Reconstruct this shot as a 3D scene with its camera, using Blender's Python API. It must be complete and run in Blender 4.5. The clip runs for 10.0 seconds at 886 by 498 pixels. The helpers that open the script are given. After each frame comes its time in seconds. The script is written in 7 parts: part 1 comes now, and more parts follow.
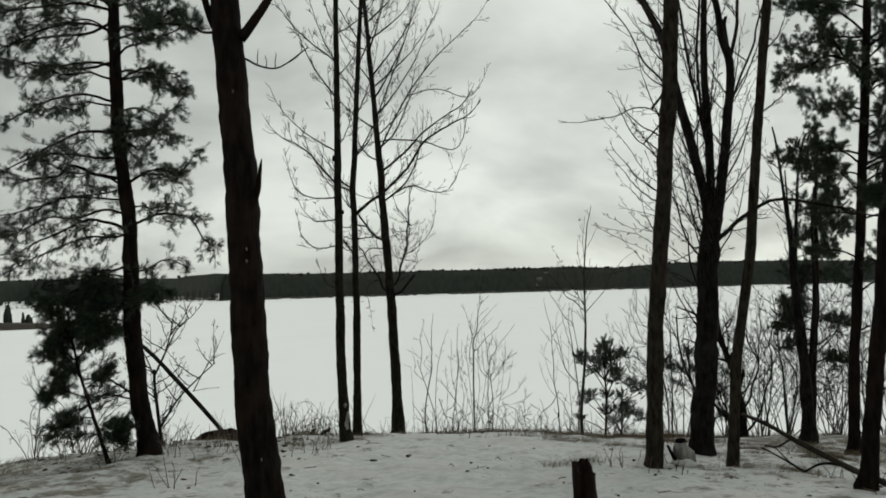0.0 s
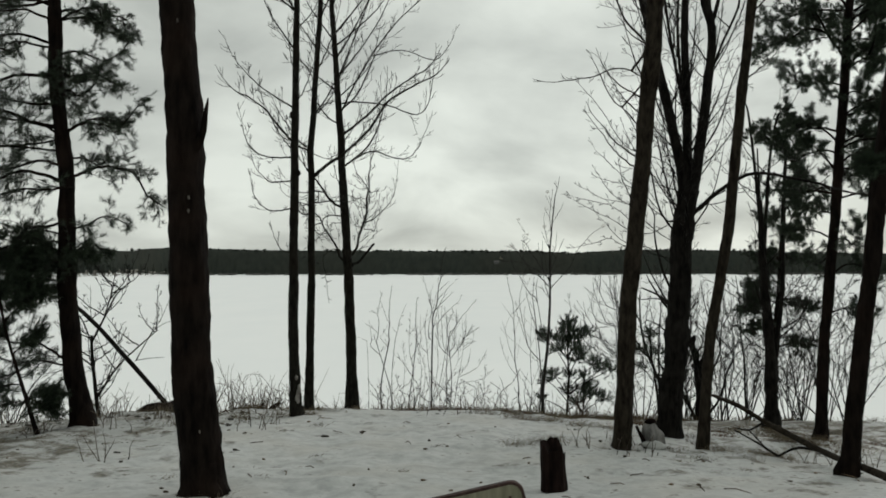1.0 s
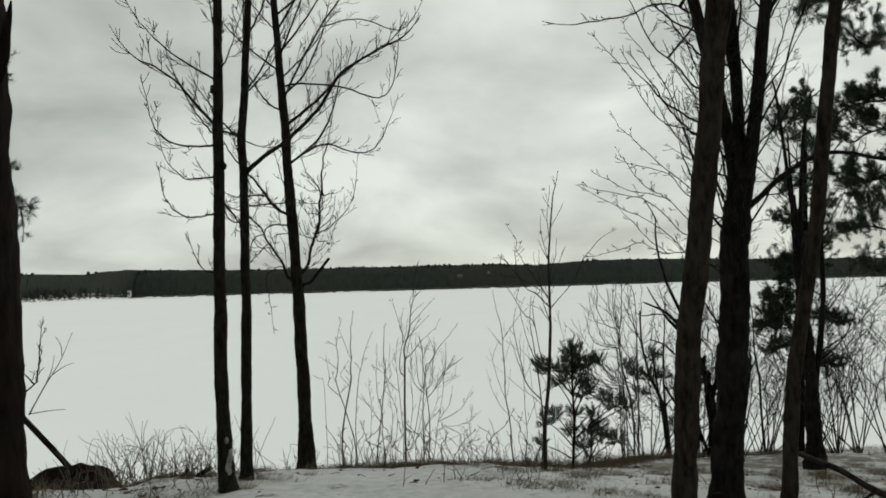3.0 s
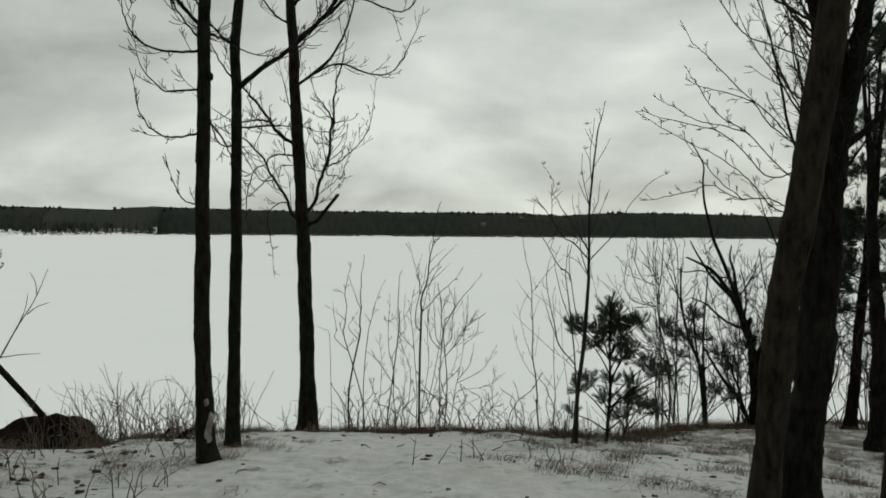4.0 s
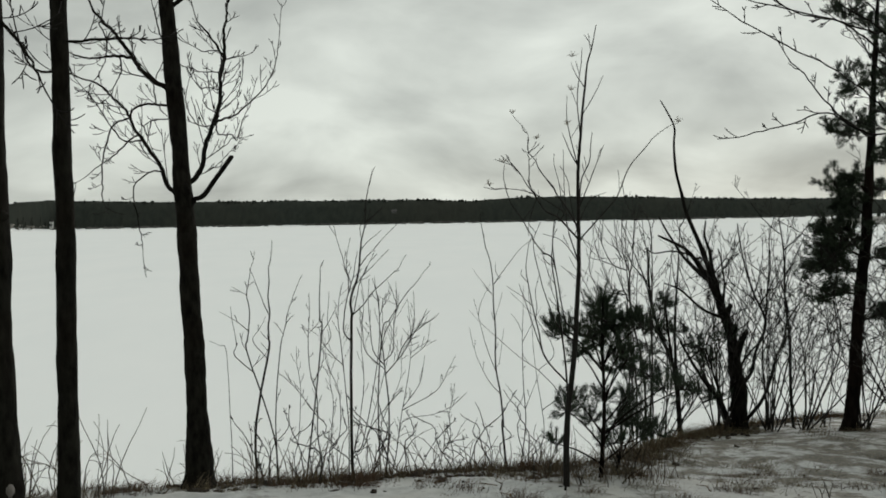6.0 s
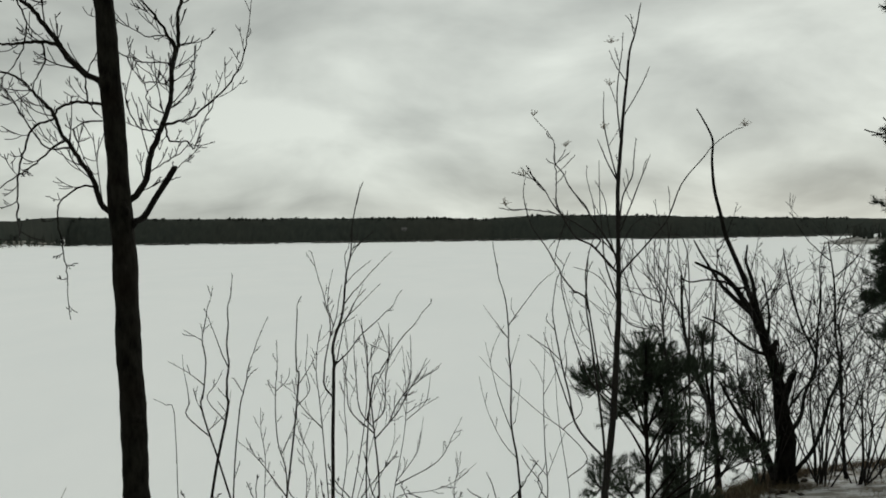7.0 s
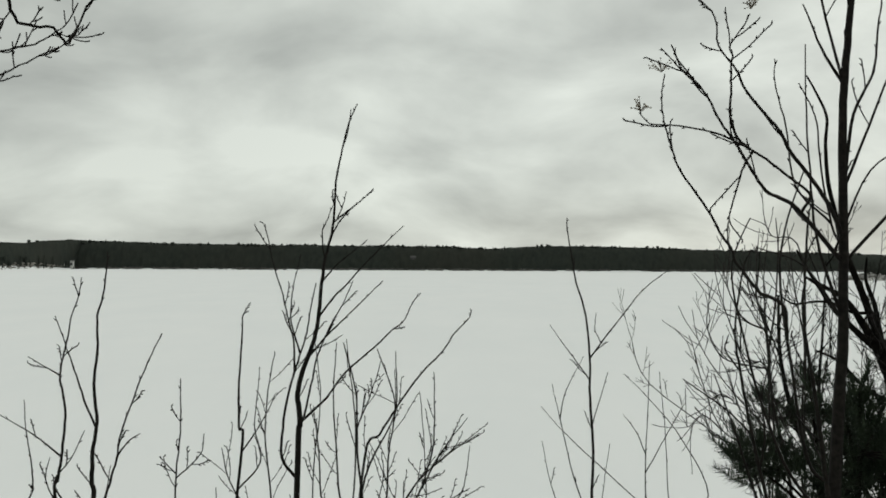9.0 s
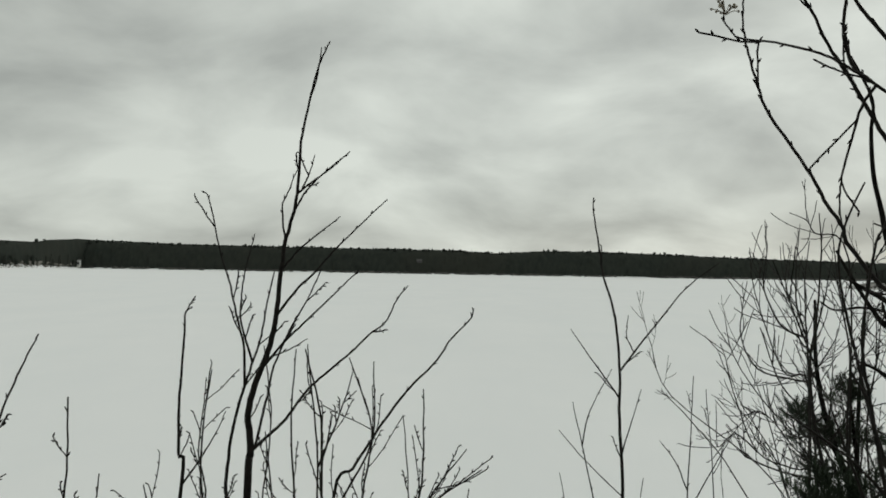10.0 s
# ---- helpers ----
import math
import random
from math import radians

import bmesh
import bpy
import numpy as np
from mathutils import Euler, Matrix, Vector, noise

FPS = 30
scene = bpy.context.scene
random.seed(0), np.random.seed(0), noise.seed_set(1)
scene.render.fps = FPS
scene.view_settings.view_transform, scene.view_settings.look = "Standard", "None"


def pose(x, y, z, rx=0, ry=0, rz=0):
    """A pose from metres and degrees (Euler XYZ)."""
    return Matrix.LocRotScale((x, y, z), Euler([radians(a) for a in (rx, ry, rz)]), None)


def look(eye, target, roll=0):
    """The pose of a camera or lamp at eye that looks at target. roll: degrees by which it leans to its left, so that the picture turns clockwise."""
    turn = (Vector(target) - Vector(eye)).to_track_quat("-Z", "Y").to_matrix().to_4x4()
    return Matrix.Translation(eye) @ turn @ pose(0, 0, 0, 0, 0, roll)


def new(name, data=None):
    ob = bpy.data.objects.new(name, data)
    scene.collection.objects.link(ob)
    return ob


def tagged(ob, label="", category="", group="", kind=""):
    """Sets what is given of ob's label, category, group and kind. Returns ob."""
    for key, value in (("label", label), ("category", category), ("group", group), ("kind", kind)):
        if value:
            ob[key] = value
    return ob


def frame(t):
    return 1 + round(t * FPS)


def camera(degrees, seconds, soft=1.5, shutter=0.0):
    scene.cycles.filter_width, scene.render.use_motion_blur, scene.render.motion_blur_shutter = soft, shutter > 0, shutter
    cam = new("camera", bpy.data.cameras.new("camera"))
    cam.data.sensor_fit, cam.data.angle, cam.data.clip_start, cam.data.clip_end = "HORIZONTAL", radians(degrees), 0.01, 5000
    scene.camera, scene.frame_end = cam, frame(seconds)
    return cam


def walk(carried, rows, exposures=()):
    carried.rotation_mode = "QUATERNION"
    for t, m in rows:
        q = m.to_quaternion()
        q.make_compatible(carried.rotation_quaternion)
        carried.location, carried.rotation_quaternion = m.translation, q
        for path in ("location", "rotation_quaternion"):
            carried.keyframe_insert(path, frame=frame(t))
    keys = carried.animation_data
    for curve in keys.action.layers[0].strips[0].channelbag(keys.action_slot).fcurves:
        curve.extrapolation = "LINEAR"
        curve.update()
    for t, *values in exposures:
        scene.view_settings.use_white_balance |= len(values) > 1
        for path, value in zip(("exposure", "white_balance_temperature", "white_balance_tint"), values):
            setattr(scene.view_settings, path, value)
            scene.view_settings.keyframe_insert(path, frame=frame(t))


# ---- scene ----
cam = camera(53.0, 10.0, soft=1.75)
PATH = [
    (0, (1.223, -0.440, 1.659), (0.948, 1.881, 1.754), -1.7),
    (0.2, (1.198, -0.366, 1.653), (0.981, 1.964, 1.674), -1.0),
    (0.5, (1.164, -0.239, 1.627), (0.928, 2.090, 1.653), 0.8),
    (1, (1.123, 0.081, 1.532), (0.957, 2.414, 1.576), -0.1),
    (1.1, (1.115, 0.170, 1.518), (0.936, 2.500, 1.639), -0.6),
    (1.2, (1.107, 0.267, 1.506), (0.900, 2.594, 1.631), -2.7),
    (1.3, (1.096, 0.368, 1.498), (0.877, 2.695, 1.615), -2.0),
    (1.5, (1.068, 0.577, 1.484), (0.855, 2.904, 1.608), -0.6),
    (2, (0.961, 1.095, 1.462), (0.861, 3.426, 1.645), 0.5),
    (3.3, (0.855, 2.686, 1.579), (0.787, 5.024, 1.622), -1.8),
    (3.5, (0.869, 2.914, 1.534), (0.799, 5.253, 1.554), -0.9),
    (4, (0.813, 3.468, 1.530), (0.683, 5.804, 1.473), 0.4),
    (4.5, (0.706, 4.039, 1.543), (0.612, 6.375, 1.471), -0.1),
    (5, (0.633, 4.579, 1.517), (0.510, 6.915, 1.471), 1.3),
    (5.5, (0.524, 5.086, 1.470), (0.544, 7.425, 1.417), -0.3),
    (5.7, (0.500, 5.288, 1.425), (0.604, 7.624, 1.327), -0.9),
    (7, (0.602, 6.879, 1.480), (0.680, 9.218, 1.436), -0.7),
    (7.4, (0.615, 7.324, 1.470), (0.616, 9.663, 1.431), 0.6),
    (7.5, (0.600, 7.457, 1.452), (0.605, 9.796, 1.415), 0.4),
    (8, (0.555, 8.031, 1.348), (0.635, 10.369, 1.316), -0.7),
    (8.2, (0.550, 8.268, 1.305), (0.640, 10.606, 1.304), -1.0),
    (8.5, (0.553, 8.590, 1.305), (0.607, 10.929, 1.340), -1.4),
    (9, (0.536, 9.133, 1.247), (0.591, 11.472, 1.280), 0.3),
    (9.2, (0.579, 9.266, 1.241), (0.645, 11.605, 1.286), -0.1),
    (9.5, (0.619, 9.517, 1.218), (0.651, 11.856, 1.277), 0.5),
    (10, (0.584, 9.821, 1.195), (0.622, 12.161, 1.238), 1.0),
]
walk(cam, [(t, look(eye, target, roll)) for t, eye, target, roll in PATH],
     [(0.0, 0.02), (2.0, 0.02), (3.5, -0.05), (4.5, -0.1), (5.5, -0.07), (7.0, -0.11), (8.5, -0.08), (9.3, -0.07), (10.0, -0.2)])

# ---- sky and light: a closed winter overcast ----
world = bpy.data.worlds.new("overcast")
scene.world = world
world.use_nodes = True
wn, wl = world.node_tree.nodes, world.node_tree.links
wn.clear()


def wnode(kind, **values):
    n = wn.new(kind)
    for k, v in values.items():
        n.inputs[k].default_value = v
    return n


w_out, w_bg = wn.new("ShaderNodeOutputWorld"), wnode("ShaderNodeBackground", Strength=0.1)
w_sky = wn.new("ShaderNodeTexSky")
w_sky.sky_type, w_sky.sun_disc = "NISHITA", False
w_sky.sun_elevation, w_sky.sun_rotation = radians(32), radians(35)
w_tc = wn.new("ShaderNodeTexCoord")
w_sep = wn.new("ShaderNodeSeparateXYZ")
wl.new(w_tc.outputs["Generated"], w_sep.inputs[0])
# the cloud deck is a flat layer: project the direction on it
w_abs = wn.new("ShaderNodeMath"); w_abs.operation = "ABSOLUTE"
w_add = wn.new("ShaderNodeMath"); w_add.operation = "ADD"; w_add.inputs[1].default_value = 0.42
wl.new(w_sep.outputs["Z"], w_abs.inputs[0]); wl.new(w_abs.outputs[0], w_add.inputs[0])
w_dx = wn.new("ShaderNodeMath"); w_dx.operation = "DIVIDE"
w_dy = wn.new("ShaderNodeMath"); w_dy.operation = "DIVIDE"
wl.new(w_sep.outputs["X"], w_dx.inputs[0]); wl.new(w_add.outputs[0], w_dx.inputs[1])
wl.new(w_sep.outputs["Y"], w_dy.inputs[0]); wl.new(w_add.outputs[0], w_dy.inputs[1])
w_com = wn.new("ShaderNodeCombineXYZ")
wl.new(w_dx.outputs[0], w_com.inputs["X"]); wl.new(w_dy.outputs[0], w_com.inputs["Y"])
w_map = wn.new("ShaderNodeMapping")
w_map.inputs["Location"].default_value = (3.1, 1.7, 0.0)
w_map.inputs["Scale"].default_value = (1.0, 1.1, 1.0)
wl.new(w_com.outputs[0], w_map.inputs["Vector"])
w_n1 = wnode("ShaderNodeTexNoise", Scale=2.6, Detail=6.0, Roughness=0.5, Distortion=0.3)
w_n2 = wnode("ShaderNodeTexNoise", Scale=1.2, Detail=3.0, Roughness=0.5)
wl.new(w_map.outputs[0], w_n1.inputs["Vector"]); wl.new(w_map.outputs[0], w_n2.inputs["Vector"])
w_sum = wn.new("ShaderNodeMix"); w_sum.inputs["Factor"].default_value = 0.42
wl.new(w_n1.outputs["Fac"], w_sum.inputs["A"]); wl.new(w_n2.outputs["Fac"], w_sum.inputs["B"])
w_ramp = wn.new("ShaderNodeValToRGB")
w_ramp.color_ramp.elements[0].position, w_ramp.color_ramp.elements[0].color = 0.36, (3.7, 3.92, 3.66, 1)
w_ramp.color_ramp.elements[1].position, w_ramp.color_ramp.elements[1].color = 0.63, (8.5, 8.98, 8.24, 1)
wl.new(w_sum.outputs["Result"], w_ramp.inputs["Fac"])
w_mix = wn.new("ShaderNodeMix"); w_mix.data_type = "RGBA"; w_mix.inputs["Factor"].default_value = 0.96
wl.new(w_sky.outputs["Color"], w_mix.inputs[6]); wl.new(w_ramp.outputs["Color"], w_mix.inputs[7])
# the deck is brighter on the side where the sun stands behind it
w_dot = wn.new("ShaderNodeVectorMath"); w_dot.operation = "DOT_PRODUCT"
w_dot.inputs[1].default_value = (0.85, 0.5, 0.16)
wl.new(w_tc.outputs["Generated"], w_dot.inputs[0])
w_side = wnode("ShaderNodeMapRange")
w_side.interpolation_type = "SMOOTHERSTEP"
w_side.inputs["From Min"].default_value, w_side.inputs["From Max"].default_value = 0.0, 1.1
w_side.inputs["To Min"].default_value, w_side.inputs["To Max"].default_value = 0.85, 1.09
wl.new(w_dot.outputs["Value"], w_side.inputs["Value"])
w_lit = wn.new("ShaderNodeVectorMath"); w_lit.operation = "SCALE"
wl.new(w_mix.outputs[2], w_lit.inputs[0]); wl.new(w_side.outputs["Result"], w_lit.inputs["Scale"])
w_low = wnode("ShaderNodeMapRange")
w_low.interpolation_type = "SMOOTHSTEP"
w_low.inputs["From Min"].default_value, w_low.inputs["From Max"].default_value = 0.0, 0.2
w_low.inputs["To Min"].default_value, w_low.inputs["To Max"].default_value = 1.05, 0.98
wl.new(w_abs.outputs[0], w_low.inputs["Value"])
w_strip = wn.new("ShaderNodeVectorMath"); w_strip.operation = "SCALE"
wl.new(w_lit.outputs[0], w_strip.inputs[0]); wl.new(w_low.outputs["Result"], w_strip.inputs["Scale"])
wl.new(w_strip.outputs[0], w_bg.inputs["Color"]); wl.new(w_bg.outputs[0], w_out.inputs["Surface"])

sun_data = bpy.data.lights.new("sun", "SUN")
sun_data.energy, sun_data.angle, sun_data.color = 1.3, radians(40), (1.0, 0.98, 0.94)
sun = new("sun", sun_data)
sun.matrix_world = look((50, 72, 52), (0, 0, 0))

# ---- materials ----


def material(name, dark, light, rough=0.85, scale=30.0, stretch=(1, 1, 1), bump=0.4, blotch=None, blotch_scale=2.5, blotch_amount=0.5, spec=0.25, random_tone=0.0):
    """Two scales of tone (grain and blotches), with the grain as relief."""
    m = bpy.data.materials.new(name)
    m.use_nodes = True
    n, l = m.node_tree.nodes, m.node_tree.links
    b = n["Principled BSDF"]
    b.inputs["Roughness"].default_value = rough
    b.inputs["Specular IOR Level"].default_value = spec
    tc = n.new("ShaderNodeTexCoord")
    mp = n.new("ShaderNodeMapping")
    mp.inputs["Scale"].default_value = stretch
    l.new(tc.outputs["Object"], mp.inputs["Vector"])
    g = n.new("ShaderNodeTexNoise")
    g.inputs["Scale"].default_value, g.inputs["Detail"].default_value, g.inputs["Roughness"].default_value = scale, 6, 0.62
    l.new(mp.outputs[0], g.inputs["Vector"])
    r = n.new("ShaderNodeValToRGB")
    r.color_ramp.elements[0].position, r.color_ramp.elements[0].color = 0.34, (*dark, 1)
    r.color_ramp.elements[1].position, r.color_ramp.elements[1].color = 0.66, (*light, 1)
    l.new(g.outputs["Fac"], r.inputs["Fac"])
    colour = r.outputs["Color"]
    if blotch:
        g2 = n.new("ShaderNodeTexNoise")
        g2.inputs["Scale"].default_value, g2.inputs["Detail"].default_value = blotch_scale, 4
        l.new(tc.outputs["Object"], g2.inputs["Vector"])
        r2 = n.new("ShaderNodeMapRange")
        r2.inputs["From Min"].default_value, r2.inputs["From Max"].default_value = 0.48, 0.66
        r2.inputs["To Max"].default_value = blotch_amount
        l.new(g2.outputs["Fac"], r2.inputs["Value"])
        mx = n.new("ShaderNodeMix"); mx.data_type = "RGBA"
        l.new(r2.outputs["Result"], mx.inputs["Factor"])
        l.new(colour, mx.inputs[6]); mx.inputs[7].default_value = (*blotch, 1)
        colour = mx.outputs[2]
    if random_tone:
        ge = n.new("ShaderNodeNewGeometry")
        mr = n.new("ShaderNodeMapRange")
        mr.inputs["To Min"].default_value, mr.inputs["To Max"].default_value = 1 - random_tone, 1 + random_tone
        l.new(ge.outputs["Random Per Island"], mr.inputs["Value"])
        hs = n.new("ShaderNodeHueSaturation")
        l.new(mr.outputs["Result"], hs.inputs["Value"]); l.new(colour, hs.inputs["Color"])
        colour = hs.outputs["Color"]
    l.new(colour, b.inputs["Base Color"])
    if bump:
        bp = n.new("ShaderNodeBump")
        bp.inputs["Strength"].default_value, bp.inputs["Distance"].default_value = bump, 0.02
        l.new(g.outputs["Fac"], bp.inputs["Height"]); l.new(bp.outputs[0], b.inputs["Normal"])
    return m


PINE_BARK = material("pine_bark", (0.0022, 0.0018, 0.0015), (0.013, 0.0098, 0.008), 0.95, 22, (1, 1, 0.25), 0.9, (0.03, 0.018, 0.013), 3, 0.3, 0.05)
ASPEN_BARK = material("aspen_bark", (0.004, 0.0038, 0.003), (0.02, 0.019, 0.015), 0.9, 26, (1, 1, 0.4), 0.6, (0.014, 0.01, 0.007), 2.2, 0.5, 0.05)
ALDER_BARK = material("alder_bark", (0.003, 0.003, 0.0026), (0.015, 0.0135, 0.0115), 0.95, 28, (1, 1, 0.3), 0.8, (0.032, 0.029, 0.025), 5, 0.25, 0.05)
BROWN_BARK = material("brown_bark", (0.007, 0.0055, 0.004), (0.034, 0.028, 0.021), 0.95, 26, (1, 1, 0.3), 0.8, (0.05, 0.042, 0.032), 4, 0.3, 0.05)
TWIG = material("twig_bark", (0.006, 0.005, 0.0045), (0.02, 0.017, 0.014), 0.9, 60, (1, 1, 1), 0.2, random_tone=0.3)
GREY_TWIG = material("grey_twig_bark", (0.01, 0.009, 0.008), (0.03, 0.027, 0.023), 0.9, 60, (1, 1, 1), 0.2, random_tone=0.35)
NEEDLE = material("pine_needles", (0.012, 0.02, 0.012), (0.038, 0.054, 0.032), 0.7, 12, (1, 1, 1), 0.0, random_tone=0.45)
# tree shade over the bank is put into this tone, besides thin dirty snow
SNOW = material("trodden_snow", (0.31, 0.322, 0.316), (0.47, 0.482, 0.475), 0.75, 9, (1, 1, 1), 0.35, (0.4, 0.39, 0.36), 1.3, 0.55, 0.2)


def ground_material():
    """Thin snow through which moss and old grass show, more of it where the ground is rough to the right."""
    m = SNOW.copy()
    m.name = "thin_snow_over_moss"
    n, l = m.node_tree.nodes, m.node_tree.links
    b = n["Principled BSDF"]
    snow = b.inputs["Base Color"].links[0].from_socket
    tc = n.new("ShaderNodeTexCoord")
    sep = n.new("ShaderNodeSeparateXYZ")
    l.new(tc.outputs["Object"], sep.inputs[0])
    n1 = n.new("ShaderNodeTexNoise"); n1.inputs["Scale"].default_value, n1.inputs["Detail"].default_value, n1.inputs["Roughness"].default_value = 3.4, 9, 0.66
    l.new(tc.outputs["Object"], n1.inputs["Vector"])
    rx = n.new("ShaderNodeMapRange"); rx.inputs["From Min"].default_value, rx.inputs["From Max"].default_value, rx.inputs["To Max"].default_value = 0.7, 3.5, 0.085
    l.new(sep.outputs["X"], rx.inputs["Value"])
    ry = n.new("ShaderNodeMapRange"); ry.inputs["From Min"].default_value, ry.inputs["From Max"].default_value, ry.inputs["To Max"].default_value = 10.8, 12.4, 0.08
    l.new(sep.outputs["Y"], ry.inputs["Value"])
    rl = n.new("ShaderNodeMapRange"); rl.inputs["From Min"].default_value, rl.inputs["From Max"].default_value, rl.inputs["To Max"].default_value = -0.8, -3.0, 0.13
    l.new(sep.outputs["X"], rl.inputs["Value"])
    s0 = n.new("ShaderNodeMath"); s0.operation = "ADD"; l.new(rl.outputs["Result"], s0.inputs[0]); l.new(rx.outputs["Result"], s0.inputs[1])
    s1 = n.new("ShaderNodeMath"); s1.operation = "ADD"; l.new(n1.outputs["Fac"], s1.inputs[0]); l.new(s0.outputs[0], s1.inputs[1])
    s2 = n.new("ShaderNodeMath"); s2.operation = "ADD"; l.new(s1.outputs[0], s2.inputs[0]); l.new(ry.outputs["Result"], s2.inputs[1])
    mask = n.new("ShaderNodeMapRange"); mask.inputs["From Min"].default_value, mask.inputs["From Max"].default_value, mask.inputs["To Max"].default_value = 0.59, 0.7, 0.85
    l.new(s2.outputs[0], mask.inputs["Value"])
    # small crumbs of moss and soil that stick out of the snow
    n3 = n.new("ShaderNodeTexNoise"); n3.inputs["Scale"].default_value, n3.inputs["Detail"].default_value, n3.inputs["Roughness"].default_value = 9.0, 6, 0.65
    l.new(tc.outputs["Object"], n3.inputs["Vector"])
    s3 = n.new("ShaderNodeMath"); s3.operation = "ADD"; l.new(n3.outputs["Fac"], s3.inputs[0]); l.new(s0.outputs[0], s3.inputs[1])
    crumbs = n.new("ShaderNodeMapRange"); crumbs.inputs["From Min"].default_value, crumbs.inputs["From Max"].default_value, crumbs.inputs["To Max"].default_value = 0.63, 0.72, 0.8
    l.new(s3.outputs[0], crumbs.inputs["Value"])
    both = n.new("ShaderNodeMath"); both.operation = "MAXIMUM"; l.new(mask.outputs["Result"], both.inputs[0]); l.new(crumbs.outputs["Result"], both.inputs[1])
    n2 = n.new("ShaderNodeTexNoise"); n2.inputs["Scale"].default_value, n2.inputs["Detail"].default_value = 35, 5
    l.new(tc.outputs["Object"], n2.inputs["Vector"])
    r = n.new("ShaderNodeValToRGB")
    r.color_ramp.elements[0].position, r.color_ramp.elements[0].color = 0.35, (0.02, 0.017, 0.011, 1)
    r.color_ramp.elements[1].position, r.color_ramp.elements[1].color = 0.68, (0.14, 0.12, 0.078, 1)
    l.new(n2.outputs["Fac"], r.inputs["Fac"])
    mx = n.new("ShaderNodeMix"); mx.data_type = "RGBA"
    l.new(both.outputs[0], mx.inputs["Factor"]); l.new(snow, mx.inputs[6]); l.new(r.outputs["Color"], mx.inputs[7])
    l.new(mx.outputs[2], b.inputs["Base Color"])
    return m


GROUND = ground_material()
LAKE_SNOW = material("lake_snow", (0.8, 0.82, 0.82), (0.825, 0.84, 0.836), 1.0, 0.15, (1, 0.4, 1), 0.0, (0.78, 0.8, 0.8), 0.02, 0.3, 0.0)
SOIL = material("bank_soil", (0.012, 0.01, 0.008), (0.045, 0.036, 0.026), 0.95, 16, (1, 1, 1), 0.8, (0.07, 0.055, 0.035), 3, 0.5)
STRAW = material("dry_grass", (0.055, 0.045, 0.027), (0.19, 0.155, 0.095), 0.8, 20, (1, 1, 1), 0.0, random_tone=0.45)
WEED = material("dead_weed_stem", (0.035, 0.028, 0.021), (0.1, 0.08, 0.058), 0.85, 30, (1, 1, 1), 0.0, random_tone=0.4)
SEED_HEAD = material("dry_seed_head", (0.14, 0.12, 0.09), (0.34, 0.3, 0.24), 0.85, 40, (1, 1, 1), 0.0, random_tone=0.3)
LITTER = material("leaf_litter", (0.03, 0.022, 0.015), (0.13, 0.09, 0.055), 0.85, 25, (1, 1, 1), 0.3, random_tone=0.5)
ROT = material("rotten_wood", (0.003, 0.0022, 0.002), (0.016, 0.01, 0.0085), 0.95, 24, (1, 1, 0.2), 1.0, (0.035, 0.02, 0.018), 6, 0.3, 0.05)
GREY_WOOD = material("grey_weathered_wood", (0.06, 0.058, 0.056), (0.22, 0.215, 0.205), 0.85, 18, (1, 1, 0.2), 0.6, (0.07, 0.06, 0.05), 5, 0.5)
PALE_BOARD = material("pale_board", (0.13, 0.125, 0.085), (0.26, 0.25, 0.18), 0.7, 8, (3, 1, 0.3), 0.2, (0.16, 0.17, 0.1), 3.5, 0.7)
DARK_EDGE = material("dark_edge", (0.025, 0.014, 0.012), (0.07, 0.04, 0.034), 0.8, 40, (1, 1, 1), 0.4)
# lifted and greyed: the haze of distance is put into the colour
FAR_FOREST = material("far_forest", (0.031, 0.036, 0.032), (0.041, 0.046, 0.039), 0.95, 0.3, (1, 1, 0.3), 0.0, (0.044, 0.044, 0.037), 0.012, 0.5, 0.0)
SHORE_BANK = material("snowy_bank", (0.05, 0.046, 0.04), (0.5, 0.5, 0.48), 0.9, 0.35, (1, 1, 1), 0.0, (0.05, 0.045, 0.035), 0.12, 0.5, 0.0)
FAR_BARE = material("far_bare_wood", (0.16, 0.15, 0.13), (0.3, 0.285, 0.26), 0.9, 0.2, (1, 1, 1), 0.0, random_tone=0.3)
FAR_REED = material("far_reed", (0.06, 0.06, 0.055), (0.1, 0.098, 0.09), 0.95, 0.4, (1, 1, 1), 0.0, random_tone=0.4)
RUST_GRASS = material("rusty_grass", (0.035, 0.022, 0.014), (0.13, 0.08, 0.048), 0.85, 20, (1, 1, 1), 0.0, random_tone=0.5)
HOUSE_WALL = material("pale_house_wall", (0.06, 0.059, 0.057), (0.09, 0.088, 0.086), 0.8, 2, (1, 1, 1), 0.1)
CHALK = material("pale_wall", (0.62, 0.62, 0.6), (0.72, 0.72, 0.7), 0.8, 2, (1, 1, 1), 0.1)
ROOF = material("dark_roof", (0.05, 0.05, 0.05), (0.08, 0.078, 0.075), 0.8, 3, (1, 1, 1), 0.1)
GLASS = material("dark_window", (0.02, 0.022, 0.025), (0.03, 0.032, 0.035), 0.15, 3, (1, 1, 1), 0.0, spec=0.5)
RESIN = material("dull_resin", (0.04, 0.034, 0.028), (0.13, 0.115, 0.1), 0.7, 40, (1, 1, 1), 0.4)
BARE_PATCH = material("pale_bare_wood", (0.1, 0.09, 0.08), (0.26, 0.245, 0.225), 0.8, 20, (1, 1, 0.3), 0.4)

# ---- mesh building ----


